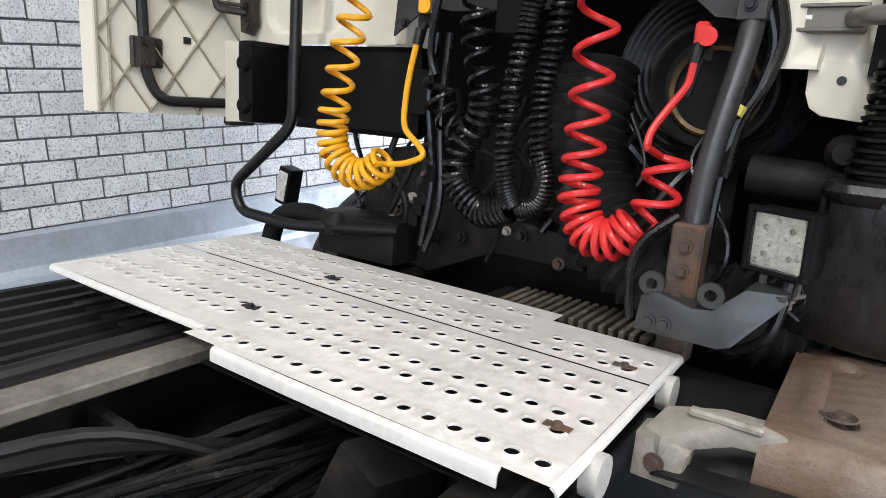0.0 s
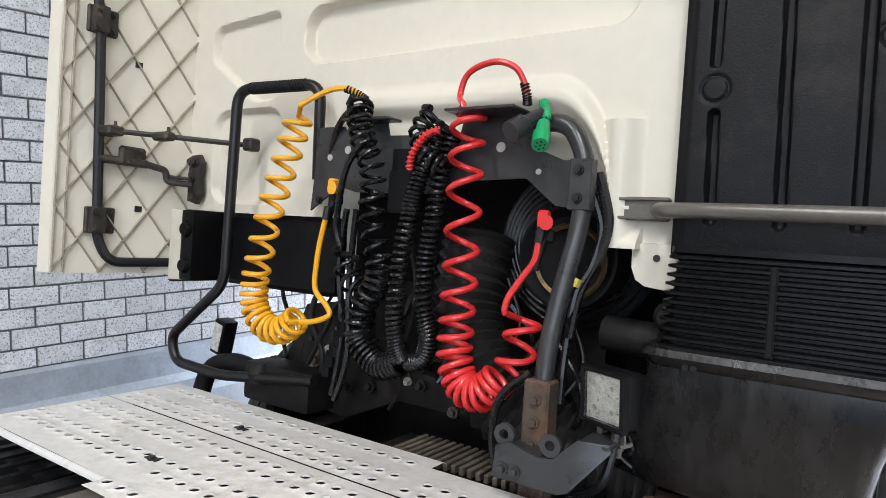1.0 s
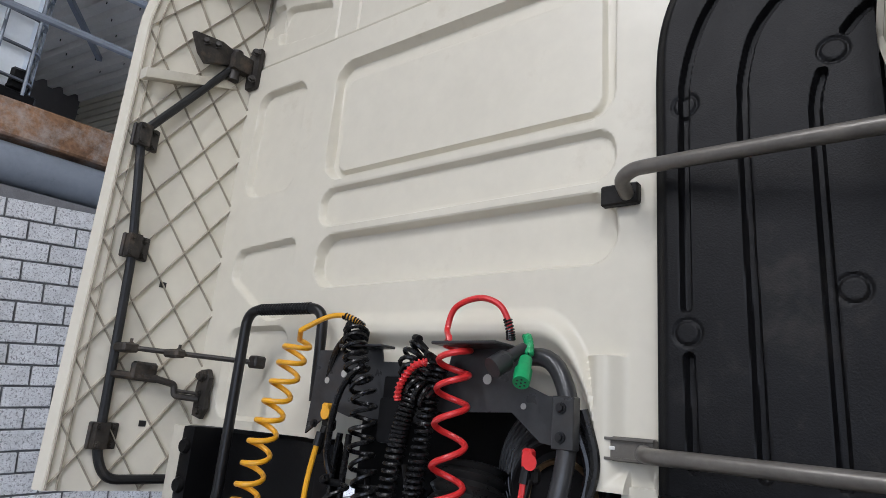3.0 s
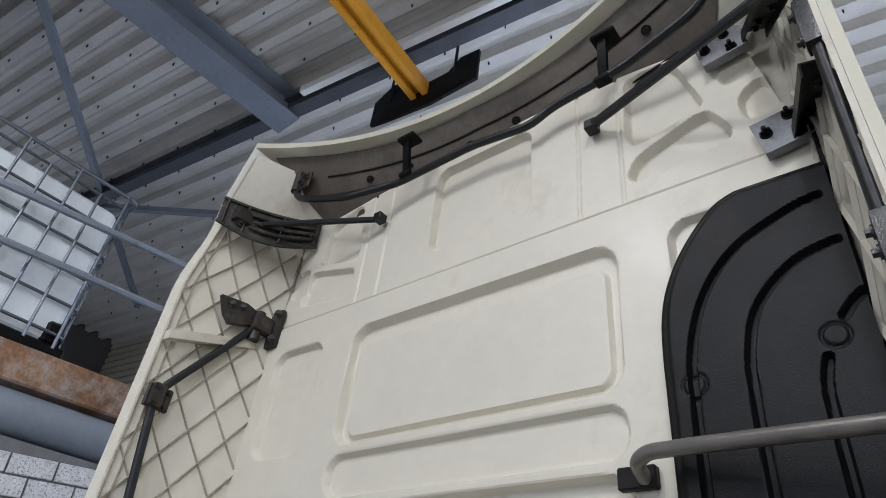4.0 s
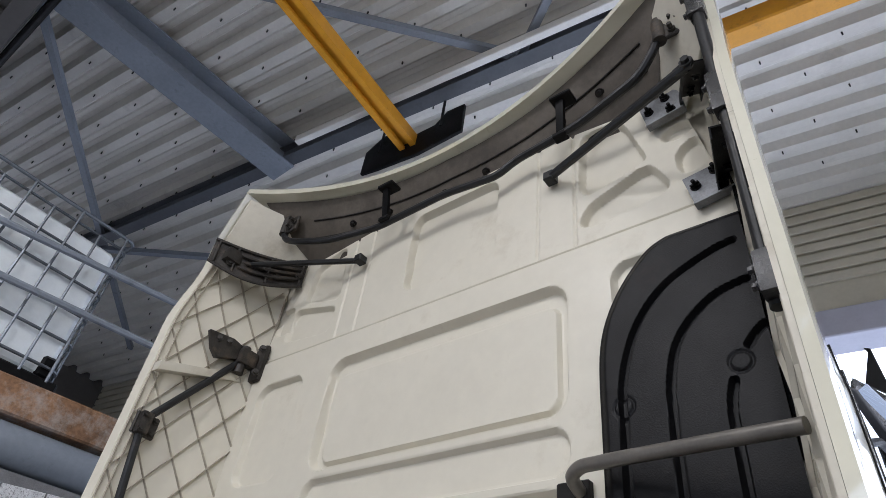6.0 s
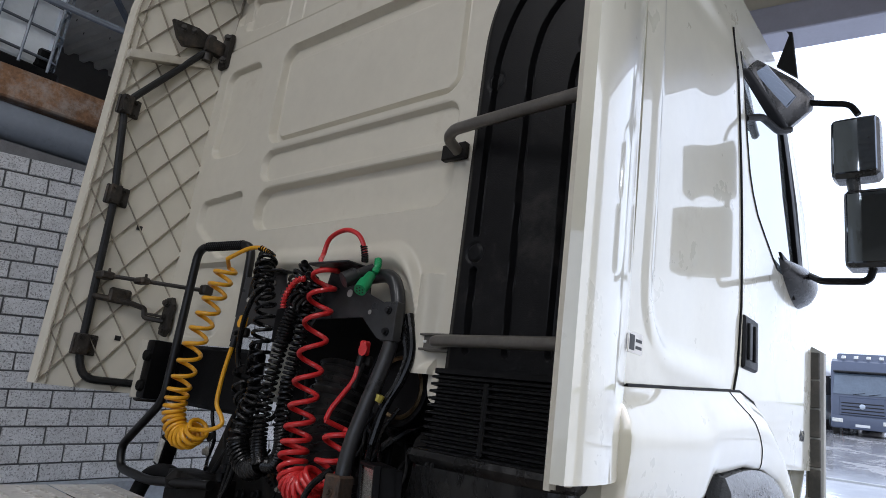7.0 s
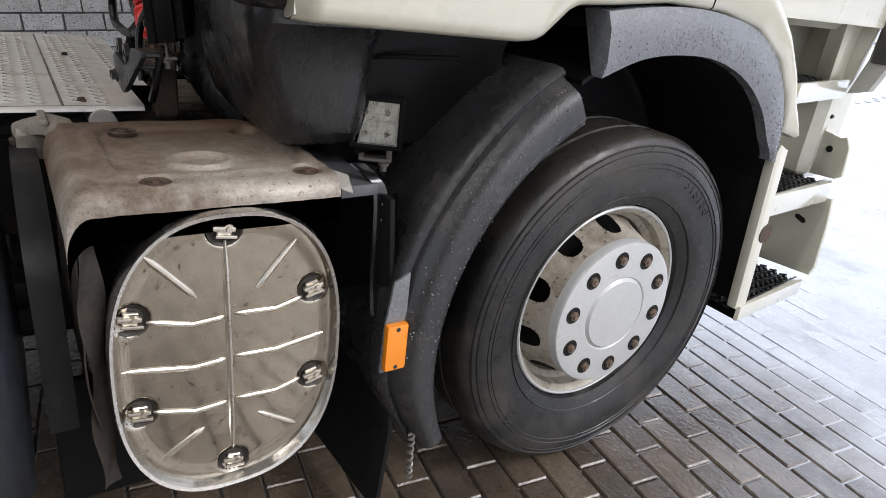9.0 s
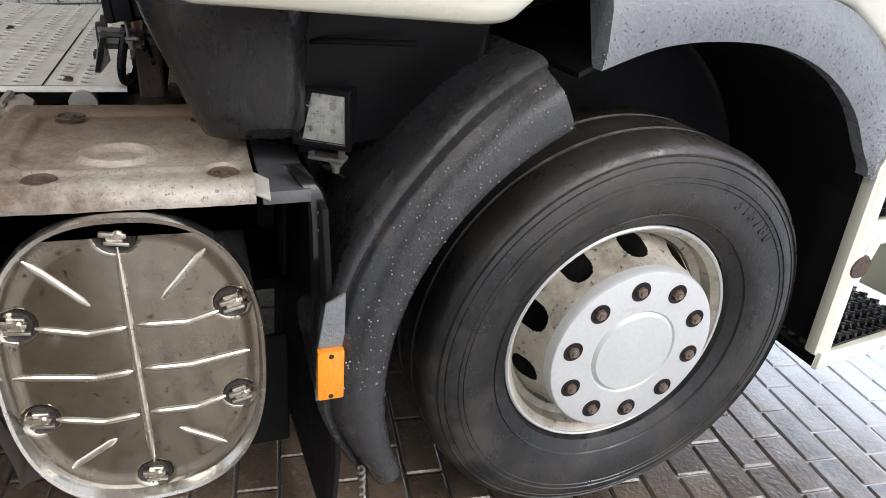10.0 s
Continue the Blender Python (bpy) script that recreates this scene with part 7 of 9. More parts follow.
deck = thing("step_plate", (-0.17, -0.45, 0.9), "perforated aluminium step plate across the chassis", "step plate")
for x0, x1, y0, y1 in ((-0.235, 0.447, -0.748, -0.392), (-0.79, -0.235, -0.700, -0.392), (-0.79, 0.20, -0.386, -0.165), (0.20, 0.447, -0.386, -0.215)):
    part("tread_plate", perforated(NB(), x0, x1, y0, y1), ALU, deck, angle=50)


def rolled_lip(a, b, out, drop):
    """A sheet edge that bends over and hangs down between two ends."""
    a, b, out = V(a), V(b), V(out)
    bm = NB()
    prof = [(0.0, 0.0), (0.004, -0.0006), (0.0075, -0.003), (0.0095, -0.007), (0.010, -drop), (0.0075, -drop), (0.0065, -0.007), (0.0, -0.003)]
    R = [[bm.verts.new(p + out * q + V((0, 0, z))) for q, z in prof] for p in (a, a.lerp(b, 0.33) + V((0, 0, -0.0015)), a.lerp(b, 0.66) + V((0, 0, -0.001)), b)]
    for A, B in zip(R, R[1:]):
        for k in range(len(prof)):
            m = (k + 1) % len(prof)
            bm.faces.new((A[k], A[m], B[m], B[k]))
    bm.faces.new(R[0])
    bm.faces.new(R[-1][::-1])
    return bm


for a, b, out, drop in (((-0.15, -0.748, PZ), (0.385, -0.748, PZ), (0, -1, 0), 0.024), ((-0.79, -0.700, PZ), (-0.236, -0.700, PZ), (0, -1, 0), 0.012), ((0.447, -0.747, PZ), (0.447, -0.216, PZ), (1, 0, 0), 0.012)):
    part("plate_lip", rolled_lip(a, b, out, drop), ALU, deck)
part("joint_strip", bx(NB(), (-0.79, -0.392, 0.918), (0.447, -0.386, PZ - 0.004), 0.0), ALU_DULL, deck)
for x, y in ((-0.30, -0.325), (-0.262, -0.586), (0.392, -0.345), (0.395, -0.615)):
    bm = NB()
    bolt(bm, (x, y, PZ), (0, 0, 1), 0.007, 0.006)
    bx(bm, (x - 0.020, y - 0.008, PZ + 0.0005), (x + 0.020, y + 0.008, PZ + 0.003), 0.001)
    part("clamp_bolt", bm, RUSTY if x > 0 else DARK_STEEL, deck)
# Added sheet: its black stands for the shade under the plate's holes.
part("under_sheet", bx(NB(), (-0.74, -0.69, 0.845), (0.43, -0.17, 0.850)), BLACK_RUBBER, deck, "dark sheet added under the step plate for the shade in its holes")
for y in (-0.63, -0.31):
    part("support_tube", tube(NB(), [(-0.75, y, 0.893), (0.455, y, 0.893)], 0.030, 14), DARK_STEEL, deck)
    part("end_cap", tube(NB(), [(0.447, y, 0.893), (0.470, y, 0.893)], 0.0305, 14), WORN_WHITE, deck, "white plastic end cap")

# ---------- silencer with its cover ----------
silencer = thing("silencer", (1.0, -0.18, 0.27), "stainless exhaust silencer box with a round-cornered ribbed end cap", "silencer")


def egg(t, k=1.0, x=1.1, n=2.5):
    c, s = math.cos(t), math.sin(t)
    return V((x, -0.193 + 0.212 * k * math.copysign(abs(c) ** (2 / n), c), 0.592 + 0.300 * k * math.copysign(abs(s) ** (2 / n), s)))


SEG = 72
bm = NB()
R = []
for x, k in ((0.35, 1.0), (1.085, 1.0)):
    R.append([bm.verts.new(egg(2 * math.pi * i / SEG, k * 0.985, x)) for i in range(SEG)])
for i in range(SEG):
    bm.faces.new((R[0][i], R[0][(i + 1) % SEG], R[1][(i + 1) % SEG], R[1][i]))
part("shell", bm, DARK_STEEL, silencer)
bm = NB()
R = [[bm.verts.new(egg(2 * math.pi * i / SEG, k, x)) for i in range(SEG)] for x, k in ((1.07, 1.0), (1.106, 1.012), (1.120, 1.0), (1.118, 0.975), (1.098, 0.955))]
for A, B in zip(R, R[1:]):
    for i in range(SEG):
        bm.faces.new((A[i], A[(i + 1) % SEG], B[(i + 1) % SEG], B[i]))
part("end_rim", bm, CHROME, silencer, "bright rolled rim")


BEADS = []
for z0, yl, yr in ((0.680, 0.142, 0.142), (0.588, 0.190, 0.190), (0.488, 0.142, 0.142)):
    BEADS += [[(-0.197 - yl, z0 + 0.014), (-0.265, z0 - 0.005), (-0.206, z0)], [(-0.188, z0 + 0.003), (-0.108, z0 - 0.002), (-0.197 + yr, z0 + 0.012)]]
BEADS += [[(-0.201, 0.832), (-0.195, 0.365)], [(-0.335, 0.820), (-0.254, 0.728)], [(-0.069, 0.819), (-0.145, 0.728)], [(-0.143, 0.441), (-0.060, 0.384)], [(-0.331, 0.385), (-0.250, 0.438)]]
CLIPS = [(-0.202, 0.852), (-0.032, 0.708), (-0.364, 0.703), (-0.028, 0.502), (-0.362, 0.506), (-0.195, 0.336)]


def cap_point(u, v):
    t, k = 2 * math.pi * u, 0.957 * v
    p = egg(t, max(k, 0.001), 1.0)
    x = 1.098 - 0.004 * ease(0.98, 0.86, v)
    x += 0.005 * ease(1.0, 0.0, v)
    dc = min(math.hypot(p.y - a, p.z - b) for a, b in CLIPS)
    x -= 0.007 * ease(0.034, 0.024, dc)
    return (x, p.y, p.z)


bm = NB()
sheet(bm, 300, 110, cap_point)
bmesh.ops.remove_doubles(bm, verts=bm.verts, dist=0.00005)
end_cap = part("end_cap", bm, STAINLESS, silencer, "stained stainless end cap with pressed beads")


def cap_x(y, z):
    k = (abs((y + 0.193) / 0.212) ** 2.5 + abs((z - 0.592) / 0.300) ** 2.5) ** 0.4 / 0.957
    return 1.098 - 0.004 * ease(0.98, 0.86, k) + 0.005 * ease(1.0, 0.0, k)


BEAD_STEEL = surf("worn_bead_steel", (0.62, 0.58, 0.50), 0.30, metal=0.95, vary=0.1, scale=20, dirt=(0.18, 0.13, 0.08), dirt_amount=0.12, dirt_scale=9)
for line in BEADS:
    pts = []
    for (ya, za), (yb, zb) in zip(line, line[1:]):
        pts += [(cap_x(ya + (yb - ya) * q / 8, za + (zb - za) * q / 8) - 0.001, ya + (yb - ya) * q / 8, za + (zb - za) * q / 8) for q in range(8 if (yb, zb) != line[-1] else 9)]
    part("bead", tube(NB(), pts, lambda t: 0.0066 * min(1, 0.35 + 9 * min(t, 1 - t)), 10), BEAD_STEEL, end_cap)
for y, z in CLIPS:
    x = cap_x(y, z)
    tilt = Matrix.Rotation(radians(14 if y > -0.19 else -8), 3, "X")
    # A dark brown disc lies in each clip's recess.
    part("clip_recess", lathe(NB(), [(0.0, -0.0055), (0.023, -0.0055), (0.0285, -0.001), (0.031, 0.0005), (0.0285, -0.007)], (x, y, z), "x", 22), CASTING, silencer, "dark round recess")
    bm = NB()
    bx(bm, (x - 0.006, y - 0.013, z - 0.015), (x + 0.004, y + 0.013, z + 0.015), 0.002, rot=tilt)
    bx(bm, (x + 0.002, y - 0.022, z + 0.001), (x + 0.011, y + 0.018, z + 0.010), 0.003, rot=tilt, seg=2)
    bx(bm, (x + 0.002, y - 0.017, z - 0.014), (x + 0.009, y + 0.021, z - 0.007), 0.003, rot=tilt, seg=2)
    bolt(bm, (x + 0.008, y + 0.006, z + 0.0055), (1, 0, 0), 0.006, 0.006)
    part("clip", bm, BEAD_STEEL, silencer, "bent steel retaining clip")

cover = thing("heat_cover", (0.88, -0.2, 0.87), "weathered pale heat cover with rust stains on the silencer", "cover")


def cover_point(u, v):
    y = -0.445 + 0.462 * u ** 1.25
    s = v * 0.56
    x = 0.615 + min(s, 0.47)
    z = 0.935 - 0.004 * ease(0.5, 0.0, v)
    over = max(s - 0.45, 0)
    if over > 0:
        a = min(over / 0.05, 1) * math.pi / 2
        x = 1.065 + 0.035 * math.sin(a)
        z = 0.935 - 0.035 * (1 - math.cos(a)) - max(over - 0.05, 0) * 0.75
    q = min(max((-0.405 - y) / 0.04, 0), 1)
    z -= 0.075 * (1 - math.sqrt(max(1 - q * q, 0)))
    sd = rr_dist(x, y, 0.84, -0.185, 0.165, 0.165, 0.05)
    z -= 0.008 * ease(0.007, -0.005, sd)
    z += 0.004 * ease(0.020, 0.0, abs(sd - 0.020))
    for bxx, by in ((1.04, -0.03), (1.045, -0.30), (0.70, -0.30), (0.70, -0.05)):
        z -= 0.010 * ease(0.030, 0.020, math.hypot(x - bxx, y - by))
    r = math.hypot((x - 0.93), (y + 0.20) * 0.85)
    z += 0.009 * ease(0.010, 0.002, abs(r - 0.048)) - 0.004 * ease(0.010, 0.002, abs(r - 0.028))
    z += 0.0010 * math.sin(x * 31 + y * 12) * math.sin(y * 23) + 0.0006 * math.sin(x * 83 - y * 47) * math.sin(y * 91 + x * 20)
    return (x, y, z)


bm = NB()
sheet(bm, 130, 150, cover_point, thick=0.003, into=(0, 0, -1))
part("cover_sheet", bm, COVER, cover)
for x, y in ((1.04, -0.03), (1.045, -0.30), (0.70, -0.30)):
    bm = NB()
    bolt(bm, (x, y, 0.9295), (0, 0, 1), 0.010, 0.005)
    lathe(bm, [(0.0, 0.0), (0.019, 0.0), (0.024, 0.004), (0.026, 0.002)], (x, y, 0.9295), "z", 20)
    part("rusty_bolt", bm, RUSTY, cover)
part("foil_corner", slab(NB(), [(1.052, 0.014, 0.937), (1.098, 0.014, 0.916), (1.104, 0.040, 0.905), (1.078, 0.040, 0.932)], (0, 0, -0.004), 0.001), ALU_DULL, cover, "bent foil corner")
SHIELD = surf("stained_dark_shield", (0.042, 0.036, 0.030), 0.6, metal=0.2, vary=0.35, scale=9, bump=0.3, bump_scale=40, dirt=(0.15, 0.125, 0.10), dirt_amount=0.25, dirt_scale=5)
bm = NB()
sheet(bm, 24, 16, lambda u, v: (0.62 + 0.455 * u, -0.428 - 0.010 * math.sin(v * math.pi) + 0.003 * math.sin(u * 17 + v * 9), 0.866 - 0.02 * u * u - (0.47 - 0.10 * u) * v), thick=0.003, into=(0, 1, 0))
part("side_shield", bm, SHIELD, cover, "stained dark heat shield hanging beside the silencer")
bm = NB()
sheet(bm, 8, 24, lambda u, v: (1.085 - 0.02 * v - 0.02 * u, -0.434 + 0.035 * u + 0.006 * math.sin(v * 15 + u * 4), 0.885 - 0.56 * v), thick=0.003, into=(-1, 0, 0))
part("side_bracket", bm, SHIELD, cover, "stained bent side bracket")
CAST = surf("pale_cast_metal", (0.30, 0.275, 0.235), 0.6, metal=0.2, vary=0.18, scale=12, bump=0.35, bump_scale=60, dirt=(0.10, 0.07, 0.05), dirt_amount=0.35, dirt_scale=12)
cast = thing("cast_bracket", (0.53, -0.42, 0.86), "pale cast metal bracket beside the step plate", "bracket")
part("bracket_arm", slab(NB(), [(0.470, -0.475, 0.905), (0.485, -0.420, 0.925), (0.560, -0.385, 0.930), (0.650, -0.375, 0.928), (0.650, -0.425, 0.928), (0.585, -0.440, 0.928), (0.535, -0.470, 0.918), (0.500, -0.495, 0.905)], (0, 0, -0.034), 0.010), CAST, cast)
part("bracket_foot", slab(NB(), [(0.462, -0.492, 0.83), (0.530, -0.492, 0.83), (0.538, -0.488, 0.885), (0.505, -0.490, 0.902), (0.462, -0.490, 0.895)], (0, 0.07, 0), 0.010), CAST, cast)
part("bracket_rib", bx(NB(), (0.520, -0.445, 0.925), (0.62, -0.428, 0.938), 0.004), CAST, cast)
bm = NB()
bolt(bm, (0.495, -0.492, 0.862), (0, -1, 0), 0.010, 0.008)
part("bracket_bolt", bm, RUSTY, cast)
LEDGE = surf("grey_sheet_metal", (0.115, 0.118, 0.125), 0.42, metal=0.4, vary=0.2, scale=9, dirt=(0.05, 0.045, 0.04), dirt_amount=0.3, dirt_scale=9)
single("grey_ledge", slab(NB(), [(0.78, 0.030, 0.906), (1.075, 0.030, 0.906), (1.070, 0.112, 0.906), (0.84, 0.115, 0.906)], (0, 0, -0.024), 0.002), LEDGE, "dark grey steel ledge behind the cover", "bracket")

# ---------- front wheel ----------
HUB = V((1.0, 0.831, 0.501))
wheel = thing("front_wheel", (1.0, 0.835, 0.0), "front truck wheel with a silver ten-nut hub cover", "wheel")
tp = [(0.305, 0.085), (0.315, 0.108), (0.335, 0.120), (0.370, 0.138), (0.405, 0.147), (0.440, 0.148), (0.462, 0.142), (0.470, 0.139), (0.478, 0.137), (0.492, 0.128), (0.500, 0.116), (0.506, 0.10), (0.507, 0.055), (0.498, 0.052), (0.498, 0.044), (0.507, 0.041), (0.507, -0.041), (0.498, -0.044), (0.498, -0.052), (0.507, -0.055), (0.506, -0.13), (0.495, -0.15), (0.46, -0.165), (0.40, -0.17), (0.33, -0.15), (0.30, -0.12)]
tp = [(0.291 + (r - 0.303) * (0.499 - 0.291) / (0.507 - 0.303), x) for r, x in tp]
tyre = part("tyre", lathe(NB(), tp, HUB, "x", 96), TYRE, wheel, "worn black tyre with dusty sidewall")
for R0, x, h in ((0.455, 0.1412, 0.0022), (0.333, 0.1265, 0.0016), (0.469, 0.1385, 0.0022), (0.415, 0.1480, 0.0016), (0.427, 0.1485, 0.0016)):
    part("sidewall_ring", lathe(NB(), [(R0 - 0.003, x - 0.002), (R0, x + h), (R0 + 0.003, x - 0.002)], HUB, "x", 96), TYRE, tyre)
size_text = bpy.data.curves.new("size_mark", "FONT")
size_text.extrude = 0.0012
size_text.size = 0.042
size_text.align_x = "CENTER"
for k, ch in enumerate("315/80"):
    size_text.body = ch
    holder = bpy.data.objects.new("holder", size_text)
    scene.collection.objects.link(holder)
    bpy.context.view_layer.update()
    bm = NB()
    bm.from_mesh(holder.evaluated_get(bpy.context.evaluated_depsgraph_get()).to_mesh())
    bpy.data.objects.remove(holder)
    a = radians(62 - 4.1 * k)
    m = Matrix.Translation(HUB + V((0.1470, 0.388 * math.cos(a), 0.388 * math.sin(a)))) @ Matrix.Rotation(a - math.pi / 2, 4, "X") @ Matrix.Rotation(radians(90), 4, "Z") @ Matrix.Rotation(radians(90), 4, "X")
    bmesh.ops.transform(bm, matrix=m, verts=bm.verts)
    part("size_mark", bm, TYRE, tyre, flat=True)
bpy.data.curves.remove(size_text)
rp = [(0.256, -0.12), (0.258, 0.035), (0.275, 0.045), (0.279, 0.070), (0.289, 0.084), (0.294, 0.094), (0.290, 0.099), (0.284, 0.094), (0.272, 0.080), (0.268, 0.050), (0.252, 0.038), (0.248, -0.10)]
rim_ob = part("rim", lathe(NB(), rp, HUB, "x", 80), WHEEL_DIRTY, wheel, "dirty silver painted rim")
part("rim_lip", lathe(NB(), [(0.2855, 0.0925), (0.2860, 0.0985), (0.2905, 0.1010), (0.2950, 0.0975), (0.2952, 0.0930)], HUB, "x", 80), WHEEL_WHITE, rim_ob, "paler outer lip of the rim")


def dish(u, v):
    a = 2 * math.pi * u
    prof_r = [0.252, 0.244, 0.232, 0.222, 0.216, 0.212]
    prof_x = [0.020, 0.038, 0.070, 0.100, 0.120, 0.135]
    f = v * 5
    i = min(int(f), 4)
    r = prof_r[i] + (prof_r[i + 1] - prof_r[i]) * (f - i)
    x = prof_x[i] + (prof_x[i + 1] - prof_x[i]) * (f - i)
    return HUB + V((x, r * math.cos(a), r * math.sin(a)))


def hole_keep(u, v):
    k = (u * 10) % 1 - 0.5
    return math.hypot(k * 0.148, (v - 0.36) * 0.125) > 0.034


bm = NB()
sheet(bm, 500, 54, dish, hole_keep)
part("wheel_disc", bm, WHEEL_DIRTY, wheel, "brake-dust-stained wheel disc with hand holes")
bm = NB()
lathe(bm, [(0.0, 0.0), (0.25, 0.0), (0.25, -0.02)], HUB + V((-0.02, 0, 0)), "x", 40)
part("brake_drum", bm, SOOT, wheel)
bm = NB()
lathe(bm, [(0.214, 0.118), (0.215, 0.148), (0.211, 0.155), (0.204, 0.157), (0.112, 0.157), (0.108, 0.1535), (0.104, 0.157), (0.100, 0.161), (0.03, 0.163), (0.0, 0.163)], HUB, "x", 72)
hubcap = part("hub_cover", bm, WHEEL_WHITE, wheel, "silver hub cover plate")
for k in range(10):
    a = radians(26 + 36 * k)
    p = HUB + V((0.157, 0.1675 * math.cos(a), 0.1675 * math.sin(a)))
    # Flat dark disc: the shade of a nut's recess put into colour.
    bm = NB()
    lathe(bm, [(0.0, 0.0008), (0.0215, 0.0008), (0.0235, 0.0016), (0.0245, 0.0004)], p, "x", 20)
    part("nut_recess", bm, SOOT, hubcap)
    bm = NB()
    bmesh.ops.create_cone(bm, cap_ends=True, segments=6, radius1=0.0135, radius2=0.0125, depth=0.008, matrix=Matrix.Translation(p + V((0.004, 0, 0))) @ Matrix.Rotation(radians(90), 4, "Y") @ Matrix.Rotation(a, 4, "Z"))
    bmesh.ops.create_cone(bm, cap_ends=True, segments=12, radius1=0.0075, radius2=0.0065, depth=0.006, matrix=Matrix.Translation(p + V((0.010, 0, 0))) @ Matrix.Rotation(radians(90), 4, "Y"))
    part("wheel_nut", bm, NUT, hubcap)
copy_thing(wheel, Matrix.Translation((-1.0, 0.835, 0.0)) @ Matrix.Rotation(math.pi, 4, "Z"))
single("axle_beam", tube(NB(), [(0.95, 0.835, 0.5), (-0.95, 0.835, 0.5)], 0.06, 12), SOOT, "dirty front axle beam", "axle")

# ---------- mudguard and wheel arch ----------
GUARD = [(0.592, 1.130), (0.594, 1.160), (0.604, 1.176), (0.622, 1.182), (0.655, 1.182), (0.672, 1.176), (0.684, 1.160), (0.694, 1.142), (0.700, 1.134), (0.705, 1.142), (0.712, 1.146), (0.720, 1.138), (0.724, 1.112), (0.722, 1.06), (0.716, 0.72)]


def guard_point(u, v):
    """Along the arc, and across the mudguard's profile of (radius, x)."""
    i = round(v * (len(GUARD) - 1))
    r, x = GUARD[i]
    a = radians(118 + 84 * u)
    wide = 1 + 0.10 * ease(0.30, 0.0, u)
    r = 0.592 + (r - 0.592) * wide - (r - 0.592) * 0.35 * ease(0.75, 1.0, u)
    return (x, 0.835 + r * math.cos(a), 0.507 + r * math.sin(a))


guard = part("mudguard", sheet(NB(), 40, len(GUARD) - 1, guard_point), GREY_PLASTIC, truck, "dark grey plastic rear mudguard section", angle=50)


def rain(parent, spots, seed):
    """Beads of rain standing on a surface, as one heap of tiny domes."""
    rr = random.Random(seed)
    bm = NB()
    for p in spots:
        r = rr.choice((0.0010, 0.0013, 0.0017, 0.0022))
        bmesh.ops.create_icosphere(bm, subdivisions=1, radius=r, matrix=Matrix.Translation(p))
    tagged(part("rain_film", bm, DROP, parent, "beads of rain"), kind="stuff")


DROP = surf("rain_drop", (0.20, 0.205, 0.21), 0.06, spec=0.9, vary=0.05, coat=1.0)
rr = random.Random(7)
rain(guard, [V(guard_point(rr.uniform(0.0, 0.7), rr.choice((3, 4, 5, 6)) / (len(GUARD) - 1))) + V((0.0005, rr.uniform(-0.012, 0.012), rr.uniform(-0.012, 0.012))) for _ in range(260)], 1)
bm = NB()
o_ = [(0.60, 1.272), (0.72, 1.288), (0.86, 1.297), (1.0, 1.290), (1.16, 1.259), (1.29, 1.187), (1.375, 1.087), (1.405, 0.98), (1.405, 0.905)]
i_ = [(0.60, 1.135), (0.72, 1.178), (0.855, 1.192), (1.0, 1.182), (1.14, 1.135), (1.25, 1.06), (1.325, 0.97), (1.360, 0.93), (1.372, 0.905)]
o_ = [(p.x, p.y) for p in spline([(a, b, 0) for a, b in o_], 5)]
i_ = [(p.x, p.y) for p in spline([(a, b, 0) for a, b in i_], 5)]
R = []
for x, k in ((1.06, 0.0), (1.134, 0.0), (1.150, 0.25), (1.158, 0.75), (1.150, 1.0), (1.118, 1.0)):
    R.append([bm.verts.new((x, a[0] + (b[0] - a[0]) * k, a[1] + (b[1] - a[1]) * k)) for a, b in zip(o_, i_)])
for A, B in zip(R, R[1:]):
    for i in range(len(A) - 1):
        bm.faces.new((A[i], A[i + 1], B[i + 1], B[i]))
bm.faces.new([r[0] for r in R])
bm.faces.new([r[-1] for r in R][::-1])
arch = part("arch_trim", bm, TRIM, truck, "grey plastic wheel arch trim beaded with rain")
spots = []
for _ in range(520):
    q = rr.randrange(len(o_))
    k = rr.uniform(0.3, 0.95)
    spots.append(V((1.150 + 0.008 * ease(0.25, 0.75, k) - 0.008 * ease(0.75, 1.0, k), o_[q][0] + (i_[q][0] - o_[q][0]) * k + rr.uniform(-0.012, 0.012), o_[q][1] + (i_[q][1] - o_[q][1]) * k)))
rain(arch, spots, 2)
bm = NB()
sheet(bm, 30, 4, lambda u, v: (0.68 + 0.44 * v, 0.835 + 0.60 * math.cos(radians(-8 + 128 * u)) + 0.04, 0.56 + 0.64 * math.sin(radians(-8 + 128 * u))), thick=0.01, into=(0, 0, 1))
part("arch_liner", bm, BLACK_RUBBER, truck, "black wheel arch liner")
part("inner_arch_wall", bx(NB(), (0.62, 0.10, 0.50), (0.66, 1.5, 1.25), 0.01), BLACK_RUBBER, truck)
part("side_baffle", slab(NB(), [(0.95, 0.11, 0.93), (1.00, 0.11, 1.20), (1.00, 0.45, 1.19), (0.96, 0.40, 0.98)], (-0.02, 0, 0), 0.004), BLACK_PLASTIC, truck, "dark side baffle behind the lamp")
part("rear_flap", slab(NB(), [(0.40, 0.125, 0.88), (1.10, 0.125, 0.88), (1.135, 0.15, 0.32), (1.12, 0.14, 0.06), (0.42, 0.10, 0.06)], (0, 0.012, 0), 0.003), BLACK_RUBBER, truck, "black rubber mud flap")
bm = NB()
line = spline([(1.02, 0.085, 0.935), (1.05, 0.105, 0.915), (1.062, 0.122, 0.885), (1.064, 0.127, 0.80), (1.064, 0.128, 0.69), (1.085, 0.125, 0.61)], 8)
